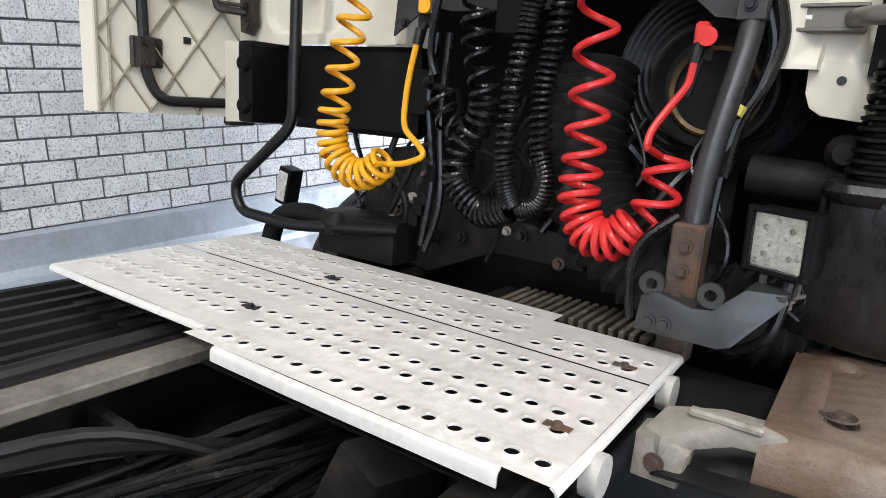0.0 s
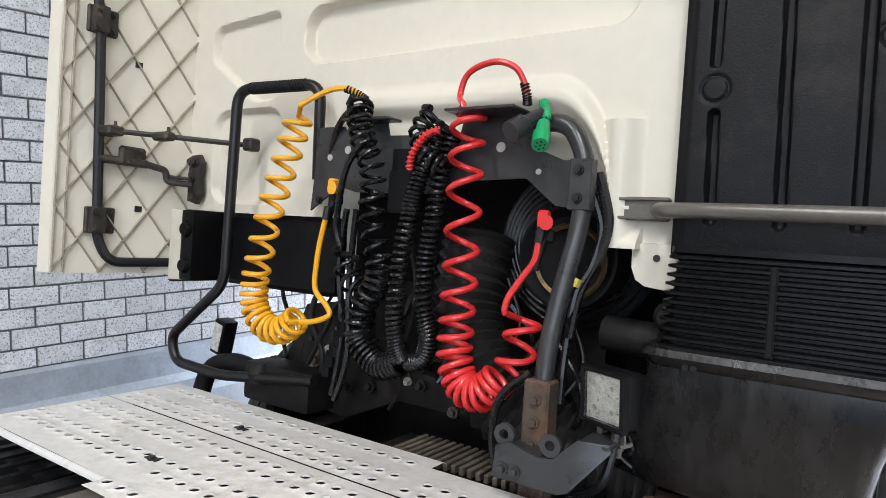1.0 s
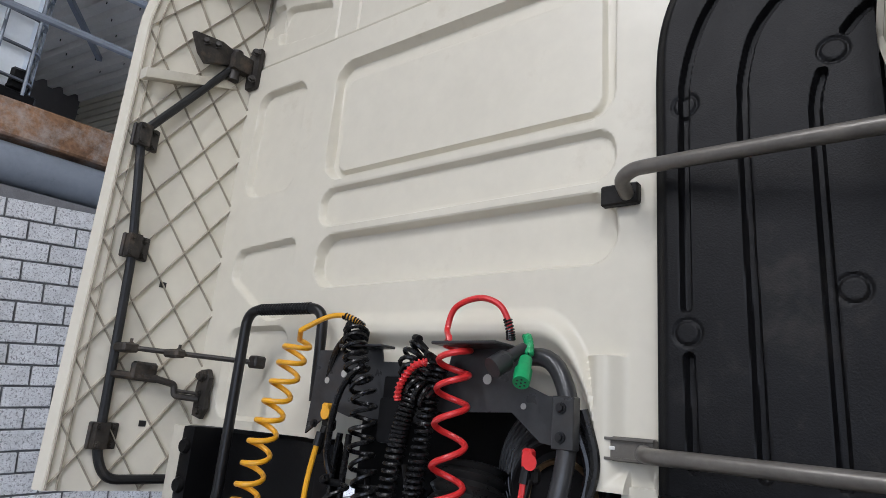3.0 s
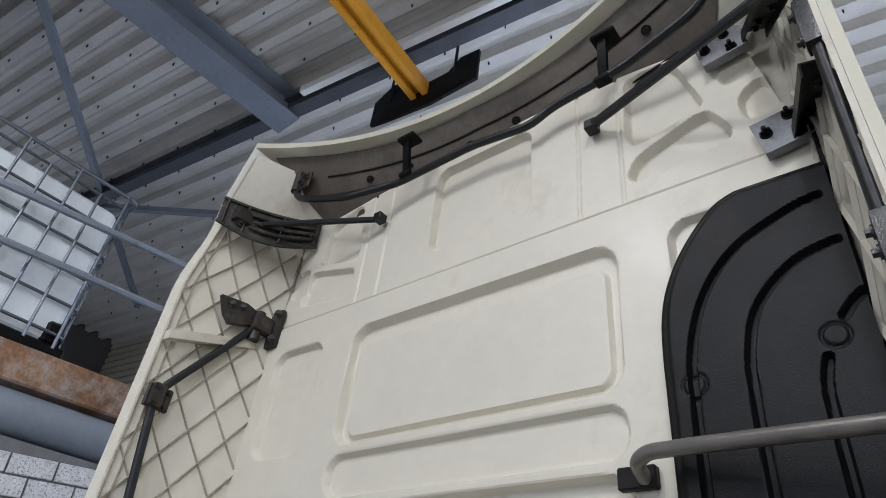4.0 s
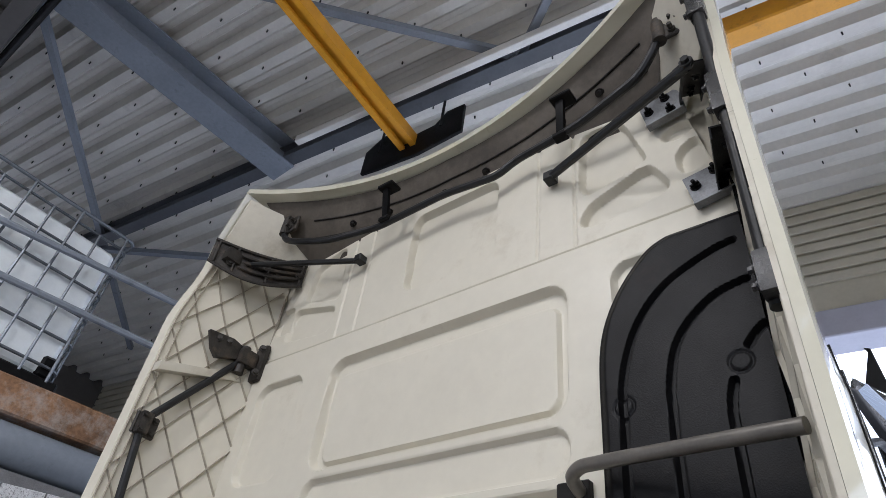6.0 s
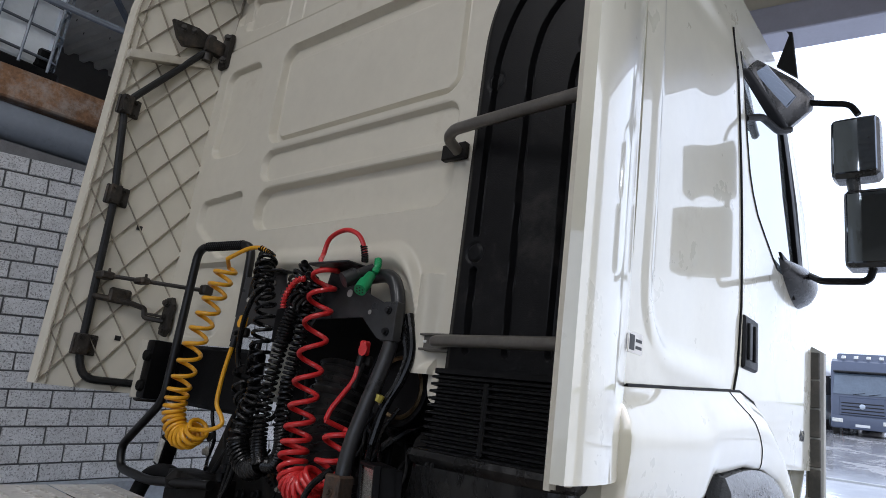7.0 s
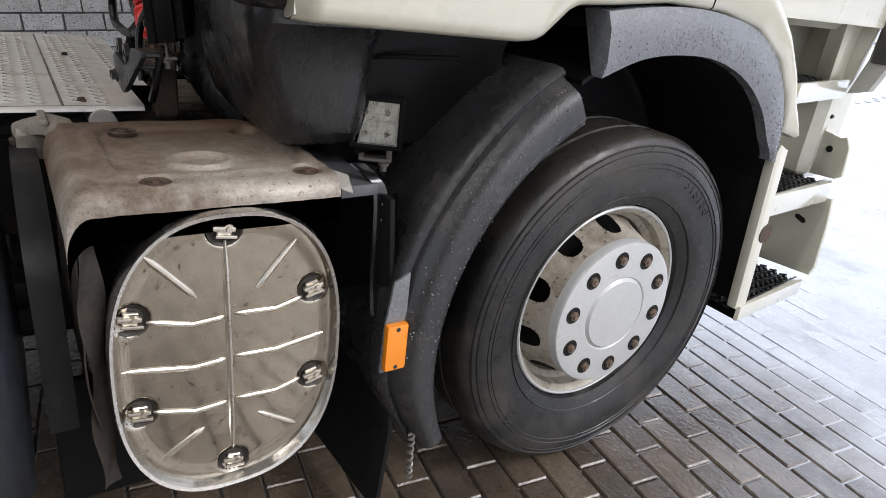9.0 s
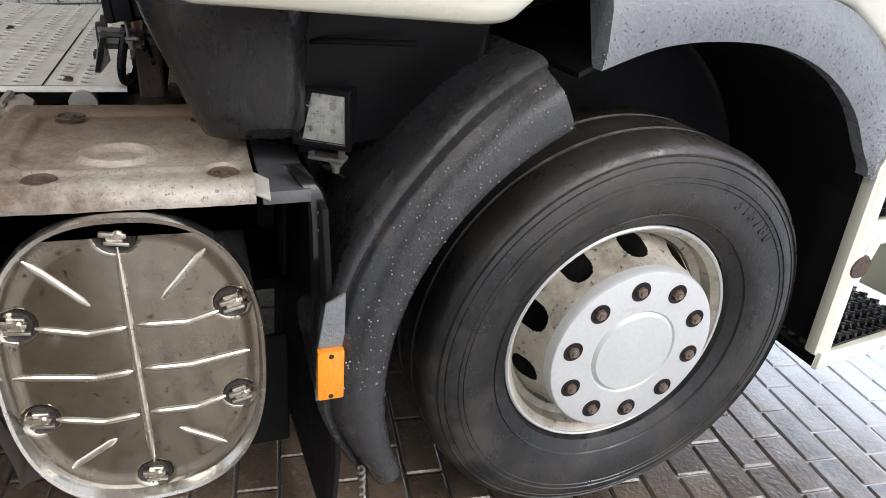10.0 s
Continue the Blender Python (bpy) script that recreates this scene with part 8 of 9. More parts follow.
edge = [[bm.verts.new(p + V((dx, dy, 0))) for p in line] for dx, dy in ((0.0, -0.017), (0.006, -0.012), (0.006, 0.012), (0.0, 0.017), (-0.004, 0.0))]
for A, B in zip(edge, edge[1:] + edge[:1]):
    for k in range(len(A) - 1):
        bm.faces.new((A[k], A[k + 1], B[k + 1], B[k]))
strap = part("flap_strap", bm, surf("glossy_black_strap", (0.007, 0.007, 0.0075), 0.16, spec=0.6, vary=0.2, scale=12), truck, "glossy black bent steel strap")
for z in (0.86, 0.825, 0.64):
    part("strap_hole", lathe(NB(), [(0.0, 0.0), (0.004, 0.0), (0.0045, -0.002)], (1.0706, 0.127, z), "x", 10), ALU_DULL, strap)
part("chain", tube(NB(), coil([(1.16, 0.20, 0.31), (1.16, 0.205, 0.18)], 0.006, [(0, 0), (1, 7)], per=8), 0.0035, 6), TUBE_GREY, truck, "short hanging chain")
reflector = thing("side_marker", (1.17, 0.13, 0.52), "orange side marker reflector on a grey bracket", "side marker")
part("marker_body", bx(NB(), (1.150, 0.107, 0.513), (1.168, 0.157, 0.624), 0.006, seg=2), ORANGE, reflector)
for z in (0.522, 0.614):
    part("screw", lathe(NB(), [(0.0, 0.0), (0.005, 0.0), (0.005, -0.003)], (1.1688, 0.132, z), "x", 10), INK, reflector)
part("marker_bracket", slab(NB(), [(1.142, 0.106, 0.50), (1.142, 0.160, 0.50), (1.142, 0.160, 0.735), (1.142, 0.124, 0.715), (1.142, 0.110, 0.62)], (0.008, 0, 0), 0.002), TRIM, reflector)

# Added sheet, not a known part: stands for the shade under the silencer.
part("under_shield", bx(NB(), (0.76, -0.50, 0.06), (0.78, 0.10, 0.40), 0.004), BLACK_RUBBER, truck, "black sheet added for the shade under the silencer")
# Two unseen plates, added to keep light out from under the cab.
part("under_tray", bx(NB(), (-0.62, 0.20, 0.40), (0.62, 1.9, 0.46), 0.02), BLACK_RUBBER, truck)
part("left_arch_wall", bx(NB(), (-0.70, 0.10, 0.35), (-0.64, 1.5, 1.00), 0.01), BLACK_RUBBER, truck)

# ---------- cab steps ----------
steps = thing("cab_steps", (1.08, 1.7, 0.38), "cream cab entry steps with black grating treads", "steps")
bm = NB()
slab(bm, [(1.155, 1.452, 0.935), (1.155, 1.405, 0.955), (1.155, 1.395, 0.93), (1.155, 1.445, 0.39), (1.155, 1.475, 0.375), (1.155, 1.505, 0.40)], (-0.035, 0, 0), 0.008)
part("rear_cheek", bm, CREAM, steps)
bm = NB()
slab(bm, [(0.86, 1.48, 0.35), (0.86, 1.95, 0.35), (0.84, 1.97, 1.15), (0.84, 1.48, 1.15)], (-0.02, 0, 0), 0.004)
part("back_panel", bm, CREAM, steps)
for z, high, y1, x0, x1, x2 in ((0.345, 0.055, 1.95, 0.86, 1.165, 1.122), (0.708, 0.074, 1.95, 0.88, 1.142, 1.102), (1.066, 0.062, 1.95, 0.84, 1.125, 1.04)):
    top = z + high
    bm = NB()
    slab(bm, [(x1 - 0.012, 1.455, z), (x1, 1.46, z), (x2, y1 - 0.035, z), (x2 - 0.020, y1, z), (x2 - 0.032, y1 - 0.01, z)], (0, 0, high), 0.005)
    part("step_nosing", bm, CREAM, steps, "cream front lip of the step")
    part("step_body", slab(NB(), [(x0, 1.462, z), (x1 - 0.010, 1.462, z), (x2 - 0.030, y1, z), (x0, y1, z)], (0, 0, high - 0.028), 0.003), BLACK_PLASTIC, steps)
    bm = NB()
    for i in range(13):
        x = x0 + 0.010 + i * 0.021
        for j in range(15):
            yy = 1.48 + j * 0.031 + (0.0155 if i % 2 else 0)
            edge = x1 - 0.030 - (x1 - x2) * (yy - 1.46) / (y1 - 1.46)
            if yy < y1 - 0.03 and x < edge:
                bx(bm, (x, yy, top - 0.026), (x + 0.006, yy + 0.026, top - 0.010), 0, rot=Matrix.Rotation(radians(38 if i % 2 else -38), 3, "Z"))
    slab(bm, [(x1 - 0.022, 1.47, top - 0.026), (x1 - 0.014, 1.47, top - 0.026), (x2 - 0.034, y1 - 0.01, top - 0.026), (x2 - 0.042, y1 - 0.01, top - 0.026)], (0, 0, 0.022))
    part("tread", bm, GREY_PLASTIC, steps, "black anti-slip grating tread")
for outline in ([(0.87, 0.40), (1.118, 0.415), (1.128, 0.45), (1.118, 0.62), (1.105, 0.715), (0.90, 0.715)], [(0.89, 0.775), (1.085, 0.785), (1.108, 0.80), (1.100, 0.90), (1.080, 0.938), (1.062, 0.930), (1.002, 0.942), (0.996, 0.985), (0.972, 0.975), (0.965, 0.945), (0.88, 0.942)], [(0.80, 1.085), (1.015, 1.085), (1.030, 1.12), (1.058, 1.31), (0.80, 1.31)]):
    part("front_cheek", slab(NB(), [(x, 1.95, z) for x, z in outline], (0, 0.022, 0), 0.006), CREAM, steps)
part("dark_flange", slab(NB(), [(0.875, 1.957, 0.94), (0.965, 1.957, 0.945), (1.005, 1.957, 0.99), (0.985, 1.957, 1.02), (0.885, 1.957, 1.02)], (0, 0.02, 0), 0.003), BLACK_PLASTIC, steps)
part("round_hole", lathe(NB(), [(0.0, -0.0015), (0.012, -0.0015), (0.013, 0.003)], (1.036, 1.95, 0.883), "y", 16), SOOT, steps)
part("oval_hole", slab(NB(), [(1.0, 1.9485, 0.622), (1.012, 1.9485, 0.624), (1.036, 1.9485, 0.616), (1.044, 1.9485, 0.604), (1.036, 1.9485, 0.595), (1.014, 1.9485, 0.603), (1.0, 1.9485, 0.610)], (0, 0.003, 0)), SOOT, steps)
part("access_hole", lathe(NB(), [(0.0, 0.003), (0.030, 0.003), (0.034, -0.004)], (1.156, 1.475, 0.66), "x", 20), RUSTY, steps, "brown round hole in the cheek")
part("splash_panel", slab(NB(), [(1.118, 1.40, 0.98), (0.70, 1.40, 0.98), (0.70, 1.47, 0.37), (1.118, 1.47, 0.40)], (0, 0.012, 0), 0.003), BLACK_RUBBER, steps, "black splash panel behind the wheel")
part("sill_panel", slab(NB(), [(0.86, 1.44, 1.09), (0.86, 1.97, 1.09), (0.86, 1.97, 1.31), (0.86, 1.44, 1.31)], (-0.03, 0, 0), 0.004), CREAM, steps)

# ---------- reagent tank with blue cap ----------
rt = thing("reagent_tank", (0.8, -0.9, 0.35), "black plastic reagent tank with a blue screw cap", "tank")
TANK_SKIN = surf("worn_tank_plastic", (0.012, 0.015, 0.019), 0.34, spec=0.5, vary=0.2, scale=6, bump=0.15, bump_scale=60, dirt=(0.045, 0.042, 0.038), dirt_amount=0.15, dirt_scale=6)


def tank_ring(x0, x1, y0, y1, r, z):
    return rrect((x0 + x1) / 2, (y0 + y1) / 2, (x1 - x0) / 2, (y1 - y0) / 2, r, z, 8)


body = part("tank_body", loft(NB(), [tank_ring(0.56, 1.125, -1.34, -0.555, 0.05, 0.36), tank_ring(0.545, 1.14, -1.36, -0.535, 0.06, 0.40), tank_ring(0.545, 1.14, -1.36, -0.535, 0.06, 0.74), tank_ring(0.55, 1.132, -1.355, -0.54, 0.07, 0.785), tank_ring(0.575, 1.11, -1.33, -0.556, 0.07, 0.815), tank_ring(0.62, 1.075, -1.29, -0.585, 0.06, 0.832), tank_ring(0.66, 1.03, -1.25, -0.62, 0.05, 0.836)]), TANK_SKIN, rt, angle=60)
part("filler_neck", lathe(NB(), [(0.085, -0.03), (0.082, 0.0), (0.070, 0.010), (0.062, 0.012), (0.060, 0.024), (0.04, 0.026)], (1.015, -0.620, 0.826), "z", 32), TANK_SKIN, rt)
prof = []
for k in range(64):
    a = 2 * math.pi * k / 64
    r = 0.0475 + 0.0040 * math.cos(8 * a) ** 3
    prof.append((r * math.cos(a), r * math.sin(a)))
rings = [[(1.015 + x * q, -0.620 + y * q, z) for x, y in prof] for q, z in ((1.06, 0.846), (1.06, 0.852), (1.0, 0.855), (1.0, 0.880), (0.95, 0.889), (0.86, 0.892))]
cap = part("cap", loft(NB(), rings), BLUE, rt, "blue ribbed screw cap")
part("cap_boss", lathe(NB(), [(0.031, 0.0), (0.030, 0.003), (0.024, 0.004), (0.0, 0.004)], (1.015, -0.620, 0.891), "z", 28), BLUE, cap)
bm = NB()
band = fillet([(0.50, 0, 0.855), (0.72, 0, 0.870), (0.86, 0, 0.838), (0.945, 0, 0.775), (0.95, 0, 0.40)], 0.07)
for ya, yb in ((-0.505, -0.455),):
    A = [[bm.verts.new((p.x + dx, y, p.z + dz)) for p in band] for y, dx, dz in ((ya, 0, 0), (yb, 0, 0), (yb, -0.006, -0.006), (ya, -0.006, -0.006))]
    for P, Q in zip(A, A[1:] + A[:1]):
        for k in range(len(P) - 1):
            bm.faces.new((P[k], P[k + 1], Q[k + 1], Q[k]))
part("tank_strap", bm, DARK_STEEL, rt, "dark steel strap over the tank end")
part("top_plate", bx(NB(), (0.60, -1.22, 0.833), (0.90, -0.66, 0.842), 0.004), SHIELD, rt, "dirty brown top plate")
part("overflow_pipe", tube(NB(), [(0.56, -0.95, 0.865), (0.66, -0.66, 0.868)], 0.010, 8), WHITE, rt)
part("tank_bracket", bx(NB(), (0.40, -1.30, 0.40), (0.545, -0.56, 0.46), 0.01), SOOT, rt)


# ---------- vehicles standing in the yard ----------
def yard_truck(x, y, w, h, turn, body, label, load, face):
    """A parked truck seen from its front."""
    z = ground_z(y)
    root = thing("parked_truck", (x, y, z - 0.03), label, "truck", "parked trucks")
    m = Matrix.Translation((x, y, z - 0.03)) @ Matrix.Rotation(radians(turn), 4, "Z")

    def put(name, bm, mat, lab="", par=None):
        bmesh.ops.transform(bm, matrix=m, verts=bm.verts)
        return part(name, bm, mat, par or root, lab)

    hw = w / 2
    zs, zt = h * 0.50, h * 0.80
    bm = slab(NB(), [(-hw, 0.02, 0.55), (-hw, 0.0, zs), (-hw, 0.16, zt), (-hw, 0.42, h * 0.95), (-hw, 0.8, h), (-hw, 2.0, h), (-hw, 2.05, 0.6)], (w, 0, 0), 0.06)
    put("cab", bm, body)
    screen = put("windscreen", slab(NB(), [(-hw + 0.10, -0.012, zs + 0.06), (hw - 0.10, -0.012, zs + 0.06), (hw - 0.16, 0.125, zt - 0.04), (-hw + 0.16, 0.125, zt - 0.04)], (0, -0.02, 0.003), 0.008), YARD_GLASS, "windscreen reflecting the sky")
    for k in (-0.35, 0.25):
        put("wiper", tube(NB(), [(k, -0.05, zs + 0.07), (k + 0.45, -0.035, zs + 0.16)], 0.012, 5), BLACK_PLASTIC, "", screen)
    grille = put("grille", bx(NB(), (-hw * 0.72, -0.03, 0.92), (hw * 0.72, 0.02, zs - 0.05), 0.03), face)
    for k in range(4):
        put("grille_bar", bx(NB(), (-hw * 0.66, -0.045, 1.0 + k * 0.15), (hw * 0.66, -0.025, 1.05 + k * 0.15), 0.01), DARK_STEEL, "", grille)
    put("badge", lathe(NB(), [(0.0, -0.01), (0.10, -0.01), (0.12, 0.0), (0.12, 0.02)], (0, -0.04, 1.35), "y", 16), GALV, "", grille)
    bumper = put("bumper", bx(NB(), (-hw, -0.12, 0.32), (hw, 0.25, 0.88), 0.07, seg=2), face)
    put("plate_panel", bx(NB(), (-0.28, -0.132, 0.42), (0.28, -0.118, 0.54), 0.006), WHITE, "", bumper)
    for q in (-1, 1):
        put("headlight", bx(NB(), (q * hw * 0.78 - 0.22, -0.14, 0.56), (q * hw * 0.78 + 0.22, -0.09, 0.76), 0.03), LENS)
        put("mirror", bx(NB(), (q * (hw + 0.17) - 0.12, 0.05, h * 0.50), (q * (hw + 0.17) + 0.12, 0.20, h * 0.74), 0.04, seg=2), BLACK_PLASTIC)
        put("mirror_arm", tube(NB(), [(q * hw, 0.2, h * 0.74), (q * (hw + 0.17), 0.14, h * 0.72)], 0.03, 6), BLACK_PLASTIC)
        for wy in (1.1, 5.6, 6.9):
            wheel_ob = put("wheel", lathe(NB(), [(0.0, -0.10), (0.28, -0.12), (0.30, -0.15), (0.5, -0.14), (0.52, -0.06), (0.52, 0.12), (0.3, 0.15), (0.0, 0.15)], (q * (hw - 0.16), wy, 0.52), "x", 24), TYRE)
            put("rim", lathe(NB(), [(0.0, 0.0), (0.12, 0.0), (0.26, 0.04), (0.28, 0.0)], (q * (hw - 0.005), wy, 0.52), "x", 18), GALV, "", wheel_ob)
        put("door_window", bx(NB(), (q * hw - 0.01, 0.35, zs + 0.08), (q * hw + 0.01, 1.25, zt - 0.10), 0.004), YARD_GLASS)
    put("visor", bx(NB(), (-hw + 0.12, -0.10, zt - 0.02), (hw - 0.12, 0.22, zt + 0.07), 0.03), DARK_STEEL)
    put("spoiler", slab(NB(), [(-hw + 0.2, 0.8, h - 0.02), (-hw + 0.2, 1.0, h + 0.28), (-hw + 0.2, 1.9, h + 0.42), (-hw + 0.2, 1.9, h - 0.02)], (w - 0.4, 0, 0), 0.05), body)
    put("load_body", slab(NB(), [(-hw, 2.5, 1.15), (-hw, 2.3, h * 0.94), (-hw, 8.6, h * 0.94), (-hw, 8.9, 1.15)], (w, 0, 0), 0.05), load)
    put("chassis_frame", bx(NB(), (-0.45, 1.9, 0.62), (0.45, 8.7, 1.0), 0.03), DARK_STEEL)
    for k in range(4):
        put("roof_lamp", bx(NB(), (-0.75 + k * 0.5 - 0.09, 0.55, h - 0.02), (-0.75 + k * 0.5 + 0.09, 0.72, h + 0.13), 0.03), LENS)
    return root


YARD_GLASS = surf("sky_lit_windscreen", (0.10, 0.13, 0.17), 0.08, vary=0.15, scale=1.5, coat=0.8)
SLATE = surf("slate_blue_paint", (0.075, 0.09, 0.135), 0.35, vary=0.06, coat=0.3)
PALE = surf("pale_truck_paint", (0.62, 0.66, 0.70), 0.35, vary=0.05, coat=0.3)
ORANGE_LOAD = surf("orange_tipper_paint", (0.55, 0.13, 0.04), 0.5, vary=0.12, dirt=(0.25, 0.12, 0.07), dirt_amount=0.2, dirt_scale=1.5)
DARK_LOAD = surf("dark_load_sheet", (0.05, 0.06, 0.085), 0.55, vary=0.15, scale=2)
SILVER = surf("silver_truck_paint", (0.36, 0.39, 0.44), 0.35, vary=0.05, coat=0.3)
yard_truck(-3.0, 34.0, 2.5, 3.6, 4, SLATE, "slate-blue truck standing on the wet yard", DARK_LOAD, SLATE)
yard_truck(-6.2, 36.5, 2.5, 3.5, -5, PALE, "pale grey tipper truck with an orange body on the yard", ORANGE_LOAD, SILVER)
TEAL = surf("teal_paint", (0.03, 0.17, 0.18), 0.5, vary=0.3, scale=3, dirt=(0.10, 0.07, 0.05), dirt_amount=0.3, dirt_scale=2)
loader = thing("yard_machine", (-8.5, 31, ground_z(31) - 0.03), "teal yard machine with dark wheels and frames", "machine")
gz = ground_z(31) - 0.03
part("body", bx(NB(), (-9.4, 31.0, gz + 0.7), (-7.9, 33.0, gz + 1.9), 0.1, seg=2), TEAL, loader)
part("cab", bx(NB(), (-9.2, 31.4, gz + 1.8), (-8.4, 32.6, gz + 2.7), 0.08), TEAL, loader)
for x, y in ((-9.3, 30.9), (-8.0, 30.9), (-9.3, 32.6), (-8.0, 32.6)):
    part("wheel", lathe(NB(), [(0.0, -0.15), (0.3, -0.15), (0.5, -0.1), (0.5, 0.1), (0.3, 0.15), (0.0, 0.15)], (x, y, gz + 0.5), "x", 20), TYRE, loader)
for k in range(4):
    part("arm", tube(NB(), [(-9.2 + 0.35 * k, 30.9, gz + 0.8), (-8.9 + 0.35 * k, 30.6, gz + 1.7 + 0.2 * (k % 2))], 0.06, 8), DARK_STEEL, loader)
VAN_Y = 26.5
vz = ground_z(VAN_Y) - 0.03
van = thing("parked_van", (-5.3, VAN_Y, vz), "white van with a bright green bonnet on the yard", "van")
mv = Matrix.Translation((-5.3, VAN_Y, vz)) @ Matrix.Rotation(radians(8), 4, "Z")


def van_part(name, bm, mat, lab=""):
    bmesh.ops.transform(bm, matrix=mv, verts=bm.verts)
    return part(name, bm, mat, van, lab)


bm = NB()
slab(bm, [(-0.95, 0.0, 0.45), (-0.95, -0.02, 1.0), (-0.95, 0.75, 1.30), (-0.95, 1.45, 2.15), (-0.95, 2.6, 2.2), (-0.95, 2.9, 0.5)], (1.9, 0, 0), 0.06)
van_part("cab", bm, WHITE)
bm = NB()
slab(bm, [(-0.80, 0.03, 1.045), (-0.55, -0.025, 0.80), (0.55, -0.025, 0.80), (0.80, 0.03, 1.045), (0.78, 0.68, 1.305), (-0.78, 0.68, 1.305)], (0, -0.012, 0.02), 0.004)
van_part("bonnet", bm, surf("bright_green_paint", (0.16, 0.62, 0.06), 0.35, vary=0.05), "bright green bonnet")
bm = NB()
slab(bm, [(-0.82, 0.79, 1.37), (0.82, 0.79, 1.37), (0.74, 1.40, 2.08), (-0.74, 1.40, 2.08)], (0, -0.02, 0.015))
van_part("windscreen", bm, YARD_GLASS)
van_part("bumper", bx(NB(), (-0.97, -0.12, 0.35), (0.97, 0.2, 0.70), 0.05, seg=2), BLACK_PLASTIC)
bm = NB()
for k in range(5):
    bx(bm, (-0.30 + k * 0.13, -0.045, 0.86), (-0.21 + k * 0.13, -0.03, 0.92))
van_part("badge_bars", bm, WHITE)
for s in (-1, 1):
    van_part("headlight", bx(NB(), (s * 0.78 - 0.14, -0.06, 0.74), (s * 0.78 + 0.14, 0.02, 0.95), 0.03), LENS)
    van_part("wheel", lathe(NB(), [(0.0, -0.1), (0.34, -0.1), (0.34, 0.1), (0.0, 0.1)], (s * 0.86, 0.95, 0.34), "x", 20), TYRE)
van_part("flatbed", bx(NB(), (-1.05, 3.0, 0.75), (1.05, 6.2, 1.25), 0.03), PALE)
single("yellow_marker_block", bx(NB(), (-5.15, 23.2, ground_z(23.2) - 0.03), (-4.85, 23.5, ground_z(23.2) + 0.5), 0.04), surf("pale_yellow", (0.75, 0.66, 0.30), 0.5), "pale yellow marker block on the yard", "marker")
single("yard_kerb", bx(NB(), (-30, 16.2, ground_z(16.2) - 0.10), (20, 16.55, ground_z(16.55) + 0.005), 0.01), surf("pale_concrete", (0.42, 0.42, 0.41), 0.7, vary=0.1, bump=0.2), "pale concrete channel across the yard", "kerb", kind="structure")
# grass bank far off
bm = NB()
sheet(bm, 60, 6, lambda u, v: (-160 + 320 * u, 75 + 10 * v, ground_z(75) - 0.1 + (1.6 + 0.5 * math.sin(u * 40)) * ease(0, 0.6, v)))
structure("grass_bank", bm, surf("dull_grass", (0.12, 0.15, 0.05), 0.9, vary=0.3, scale=0.5, bump=0.5, bump_scale=3), "dull green grass bank behind the yard", "backdrop")


# ---------- pavers, each a piece of the ground ----------
random.seed(11)
TURN_P = Matrix.Rotation(radians(-7), 4, "Z")
LP, WP = 0.218, 0.110


def paver_mesh(k):
    bm = NB()
    bx(bm, (-LP / 2 + 0.003, -WP / 2 + 0.003, -0.05), (LP / 2 - 0.003, WP / 2 - 0.003, 0.0), 0.005)
    rr = random.Random(k)
    for v in bm.verts:
        v.co.z += rr.uniform(-0.0012, 0.0012)
    me = bpy.data.meshes.new("paver")
    bm.to_mesh(me)
    bm.free()
    me.materials.append(PAVER)
    return me


PM = [paver_mesh(k) for k in range(5)]
near = []
for j in range(-40, 112):
    for i in range(-30, 40):
        c = TURN_P @ V(((i + (0.5 if j % 2 else 0.0)) * LP, j * WP, 0))
        near.append(c)
singles = [c for c in near if 0.80 < c.x < 2.15 and 0.25 < c.y < 2.75]
rest = [c for c in near if not (0.80 < c.x < 2.15 and 0.25 < c.y < 2.75) and -2.2 < c.x < 4.6 and -2.0 < c.y < 11.5]
for c in singles[:300]:
    ob = new("paver", PM[random.randrange(5)])
    ob.parent = ground
    ob.matrix_local = Matrix.Translation(c + V((0, 0, random.uniform(-0.002, 0.001)))) @ TURN_P
verts, faces = [], []
h = 0.004
for c in rest + singles[300:]:
    b0 = len(verts)
    dz = random.uniform(-0.002, 0.001)
    for s, z in ((0.003, -0.045), (0.003, -h), (0.007, 0.0)):
        for x, y in ((-1, -1), (1, -1), (1, 1), (-1, 1)):
            p = c + TURN_P.to_3x3() @ V((x * (LP / 2 - s), y * (WP / 2 - s), 0))
            verts.append((p.x, p.y, z + dz + ground_z(p.y)))
    for r in (0, 4):
        for k in range(4):
            faces.append((b0 + r + k, b0 + r + (k + 1) % 4, b0 + r + 4 + (k + 1) % 4, b0 + r + 4 + k))
    faces.append((b0 + 8, b0 + 9, b0 + 10, b0 + 11))
me = bpy.data.meshes.new("pavers")
me.from_pydata(verts, [], faces)
me.materials.append(PAVER)
ob = new("pavers", me)
ob.parent = ground
tagged(ob, kind="stuff")

# ---------- thin slush that fills the joints further out ----------
SLUSH = surf("wet_slush", (0.56, 0.58, 0.61), 0.30, vary=0.12, scale=3, bump=0.5, bump_scale=40, dirt=(0.26, 0.24, 0.22), dirt_amount=0.30, dirt_scale=1.6, coat=0.5)
verts, faces = [], []
nx, ny = 150, 230
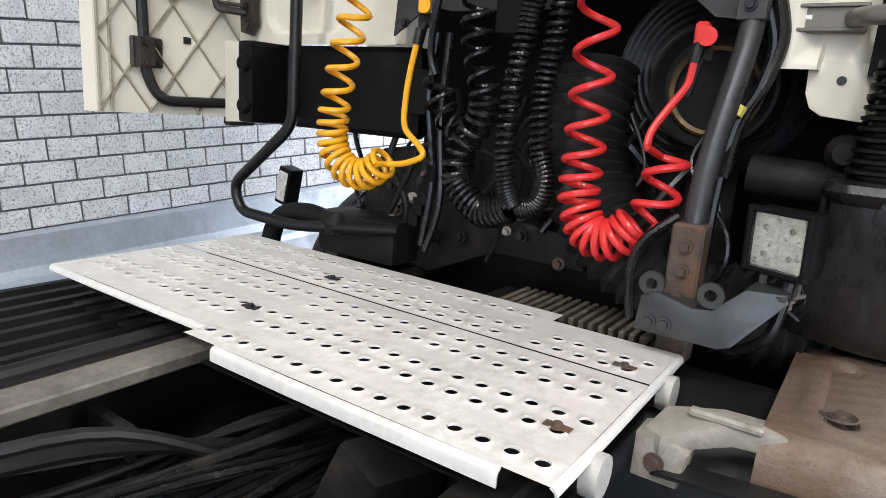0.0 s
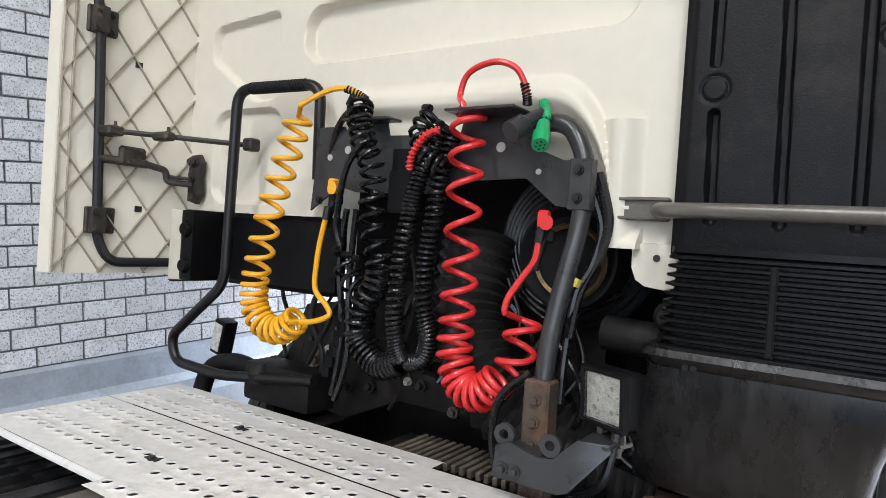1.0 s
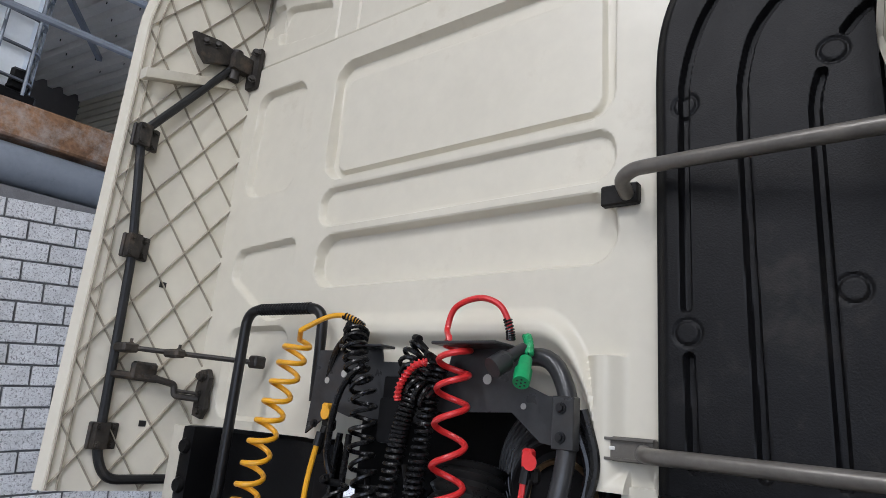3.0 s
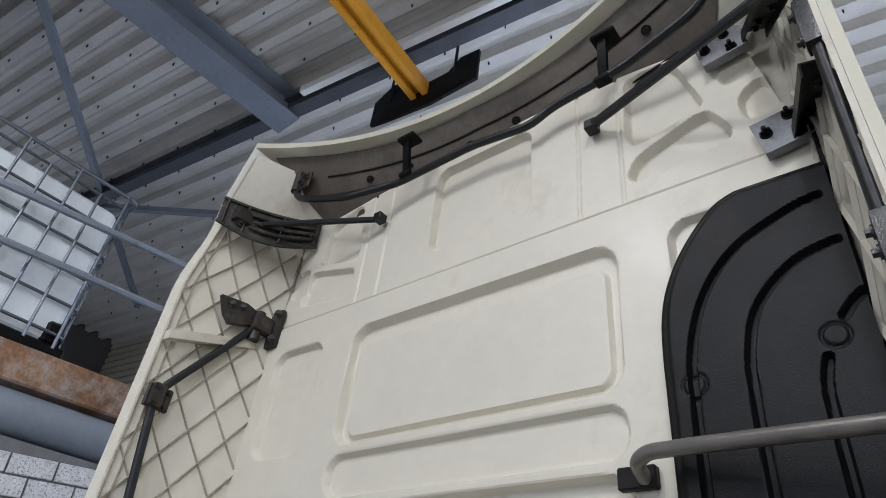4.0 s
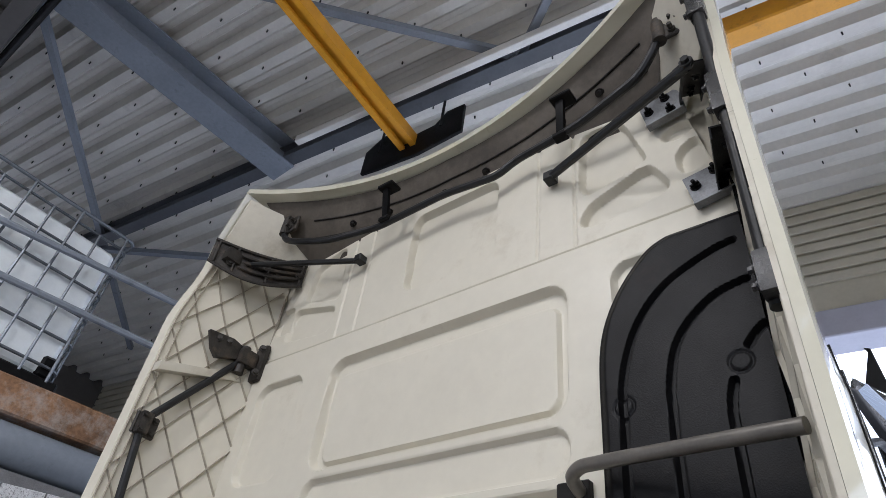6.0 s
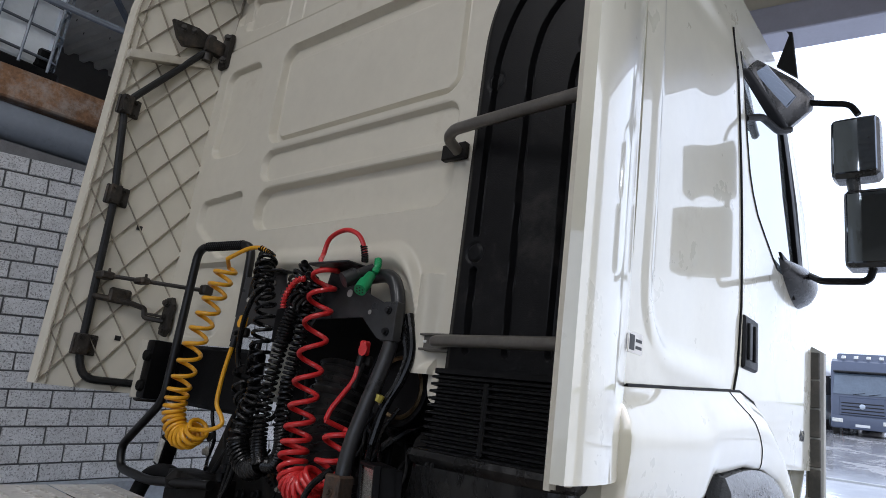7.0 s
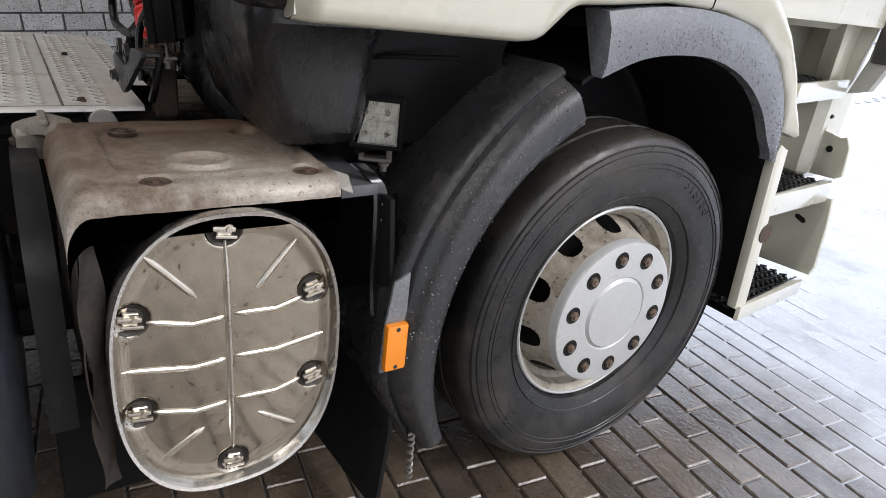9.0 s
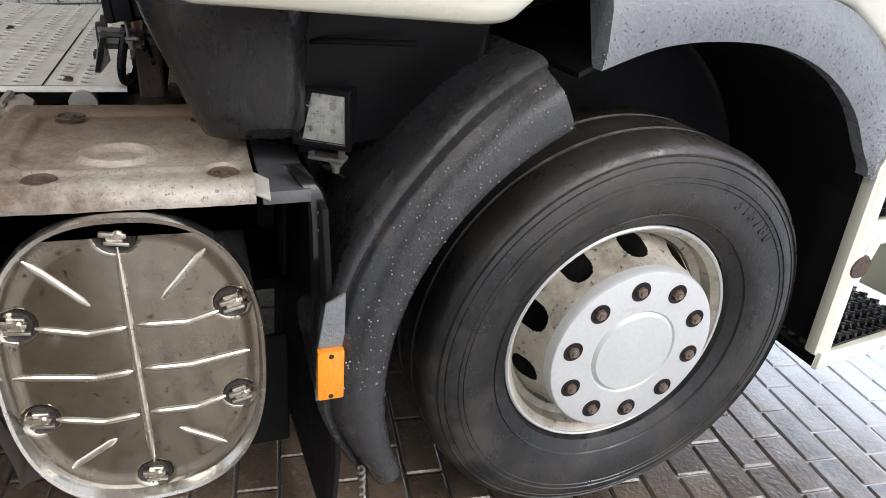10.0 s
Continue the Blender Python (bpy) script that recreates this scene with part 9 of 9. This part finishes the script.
for j in range(ny + 1):
    y = 1.0 + 10.5 * j / ny
    for i in range(nx + 1):
        x = -2.1 + 6.6 * i / nx
        n = noise.noise((x * 0.9, y * 0.7, 0.3)) + 0.5 * noise.noise((x * 2.7, y * 2.3, 4.0)) + 0.3 * noise.noise((x * 8, y * 7, 9.0))
        z = -0.0115 + 0.0118 * ease(1.15, 2.5, y + 0.5 * (x - 1.2)) + 0.0042 * n
        verts.append((x, y, ground_z(y) + min(z, 0.004)))
for j in range(ny):
    for i in range(nx):
        a = j * (nx + 1) + i
        faces.append((a, a + 1, a + nx + 2, a + nx + 1))
me = bpy.data.meshes.new("slush")
me.from_pydata(verts, [], faces)
me.materials.append(SLUSH)
for p in me.polygons:
    p.use_smooth = True
ob = new("slush", me)
ob.parent = ground
tagged(ob, "thin grey slush in the paving joints", kind="stuff")

# ---------- blocks of the partition wall ----------
BL, BH = 0.216, 0.1005


def block_mesh(k):
    bm = NB()
    bx(bm, (-0.09, -BL / 2 + 0.005, -BH / 2 + 0.005), (0.0, BL / 2 - 0.005, BH / 2 - 0.005), 0.003)
    rr = random.Random(100 + k)
    for v in bm.verts:
        v.co += V((rr.uniform(-0.0015, 0.0015), rr.uniform(-0.001, 0.001), rr.uniform(-0.001, 0.001)))
    me = bpy.data.meshes.new("block")
    bm.to_mesh(me)
    bm.free()
    me.materials.append(BRICK)
    return me


BM_ = [block_mesh(k) for k in range(6)]
spots = []
for j in range(-14, 34):
    for i in range(-42, 24):
        p = COURSE_TILT @ V((0, (i + (0.5 if j % 2 else 0)) * BL, 0.60 + j * BH))
        if -8.9 < p.y < 3.3 and 0.36 < p.z < 2.46:
            spots.append(p)
near_b = [p for p in spots if -0.72 < p.y < 2.45]
far_b = [p for p in spots if not -0.72 < p.y < 2.45]
for p in near_b[:300]:
    ob = new("block", BM_[random.randrange(6)])
    ob.parent = wall_west
    ob.matrix_local = WALL_AT @ Matrix.Translation(p + V((random.uniform(-0.002, 0.002), 0, 0))) @ COURSE_TILT
verts, faces = [], []
for p in far_b + near_b[300:]:
    b0 = len(verts)
    for x, s in ((-0.05, 0.005), (-0.004, 0.005), (0.0, 0.009)):
        for y, z in ((-1, -1), (1, -1), (1, 1), (-1, 1)):
            q = WALL_AT @ (p + COURSE_TILT.to_3x3() @ V((x, y * (BL / 2 - s), z * (BH / 2 - s))))
            verts.append(tuple(q))
    for r in (0, 4):
        for k in range(4):
            faces.append((b0 + r + k, b0 + r + (k + 1) % 4, b0 + r + 4 + (k + 1) % 4, b0 + r + 4 + k))
    faces.append((b0 + 8, b0 + 9, b0 + 10, b0 + 11))
me = bpy.data.meshes.new("blocks")
me.from_pydata(verts, [], faces)
me.materials.append(BRICK)
ob = new("blocks", me)
ob.parent = wall_west
tagged(ob, kind="stuff")
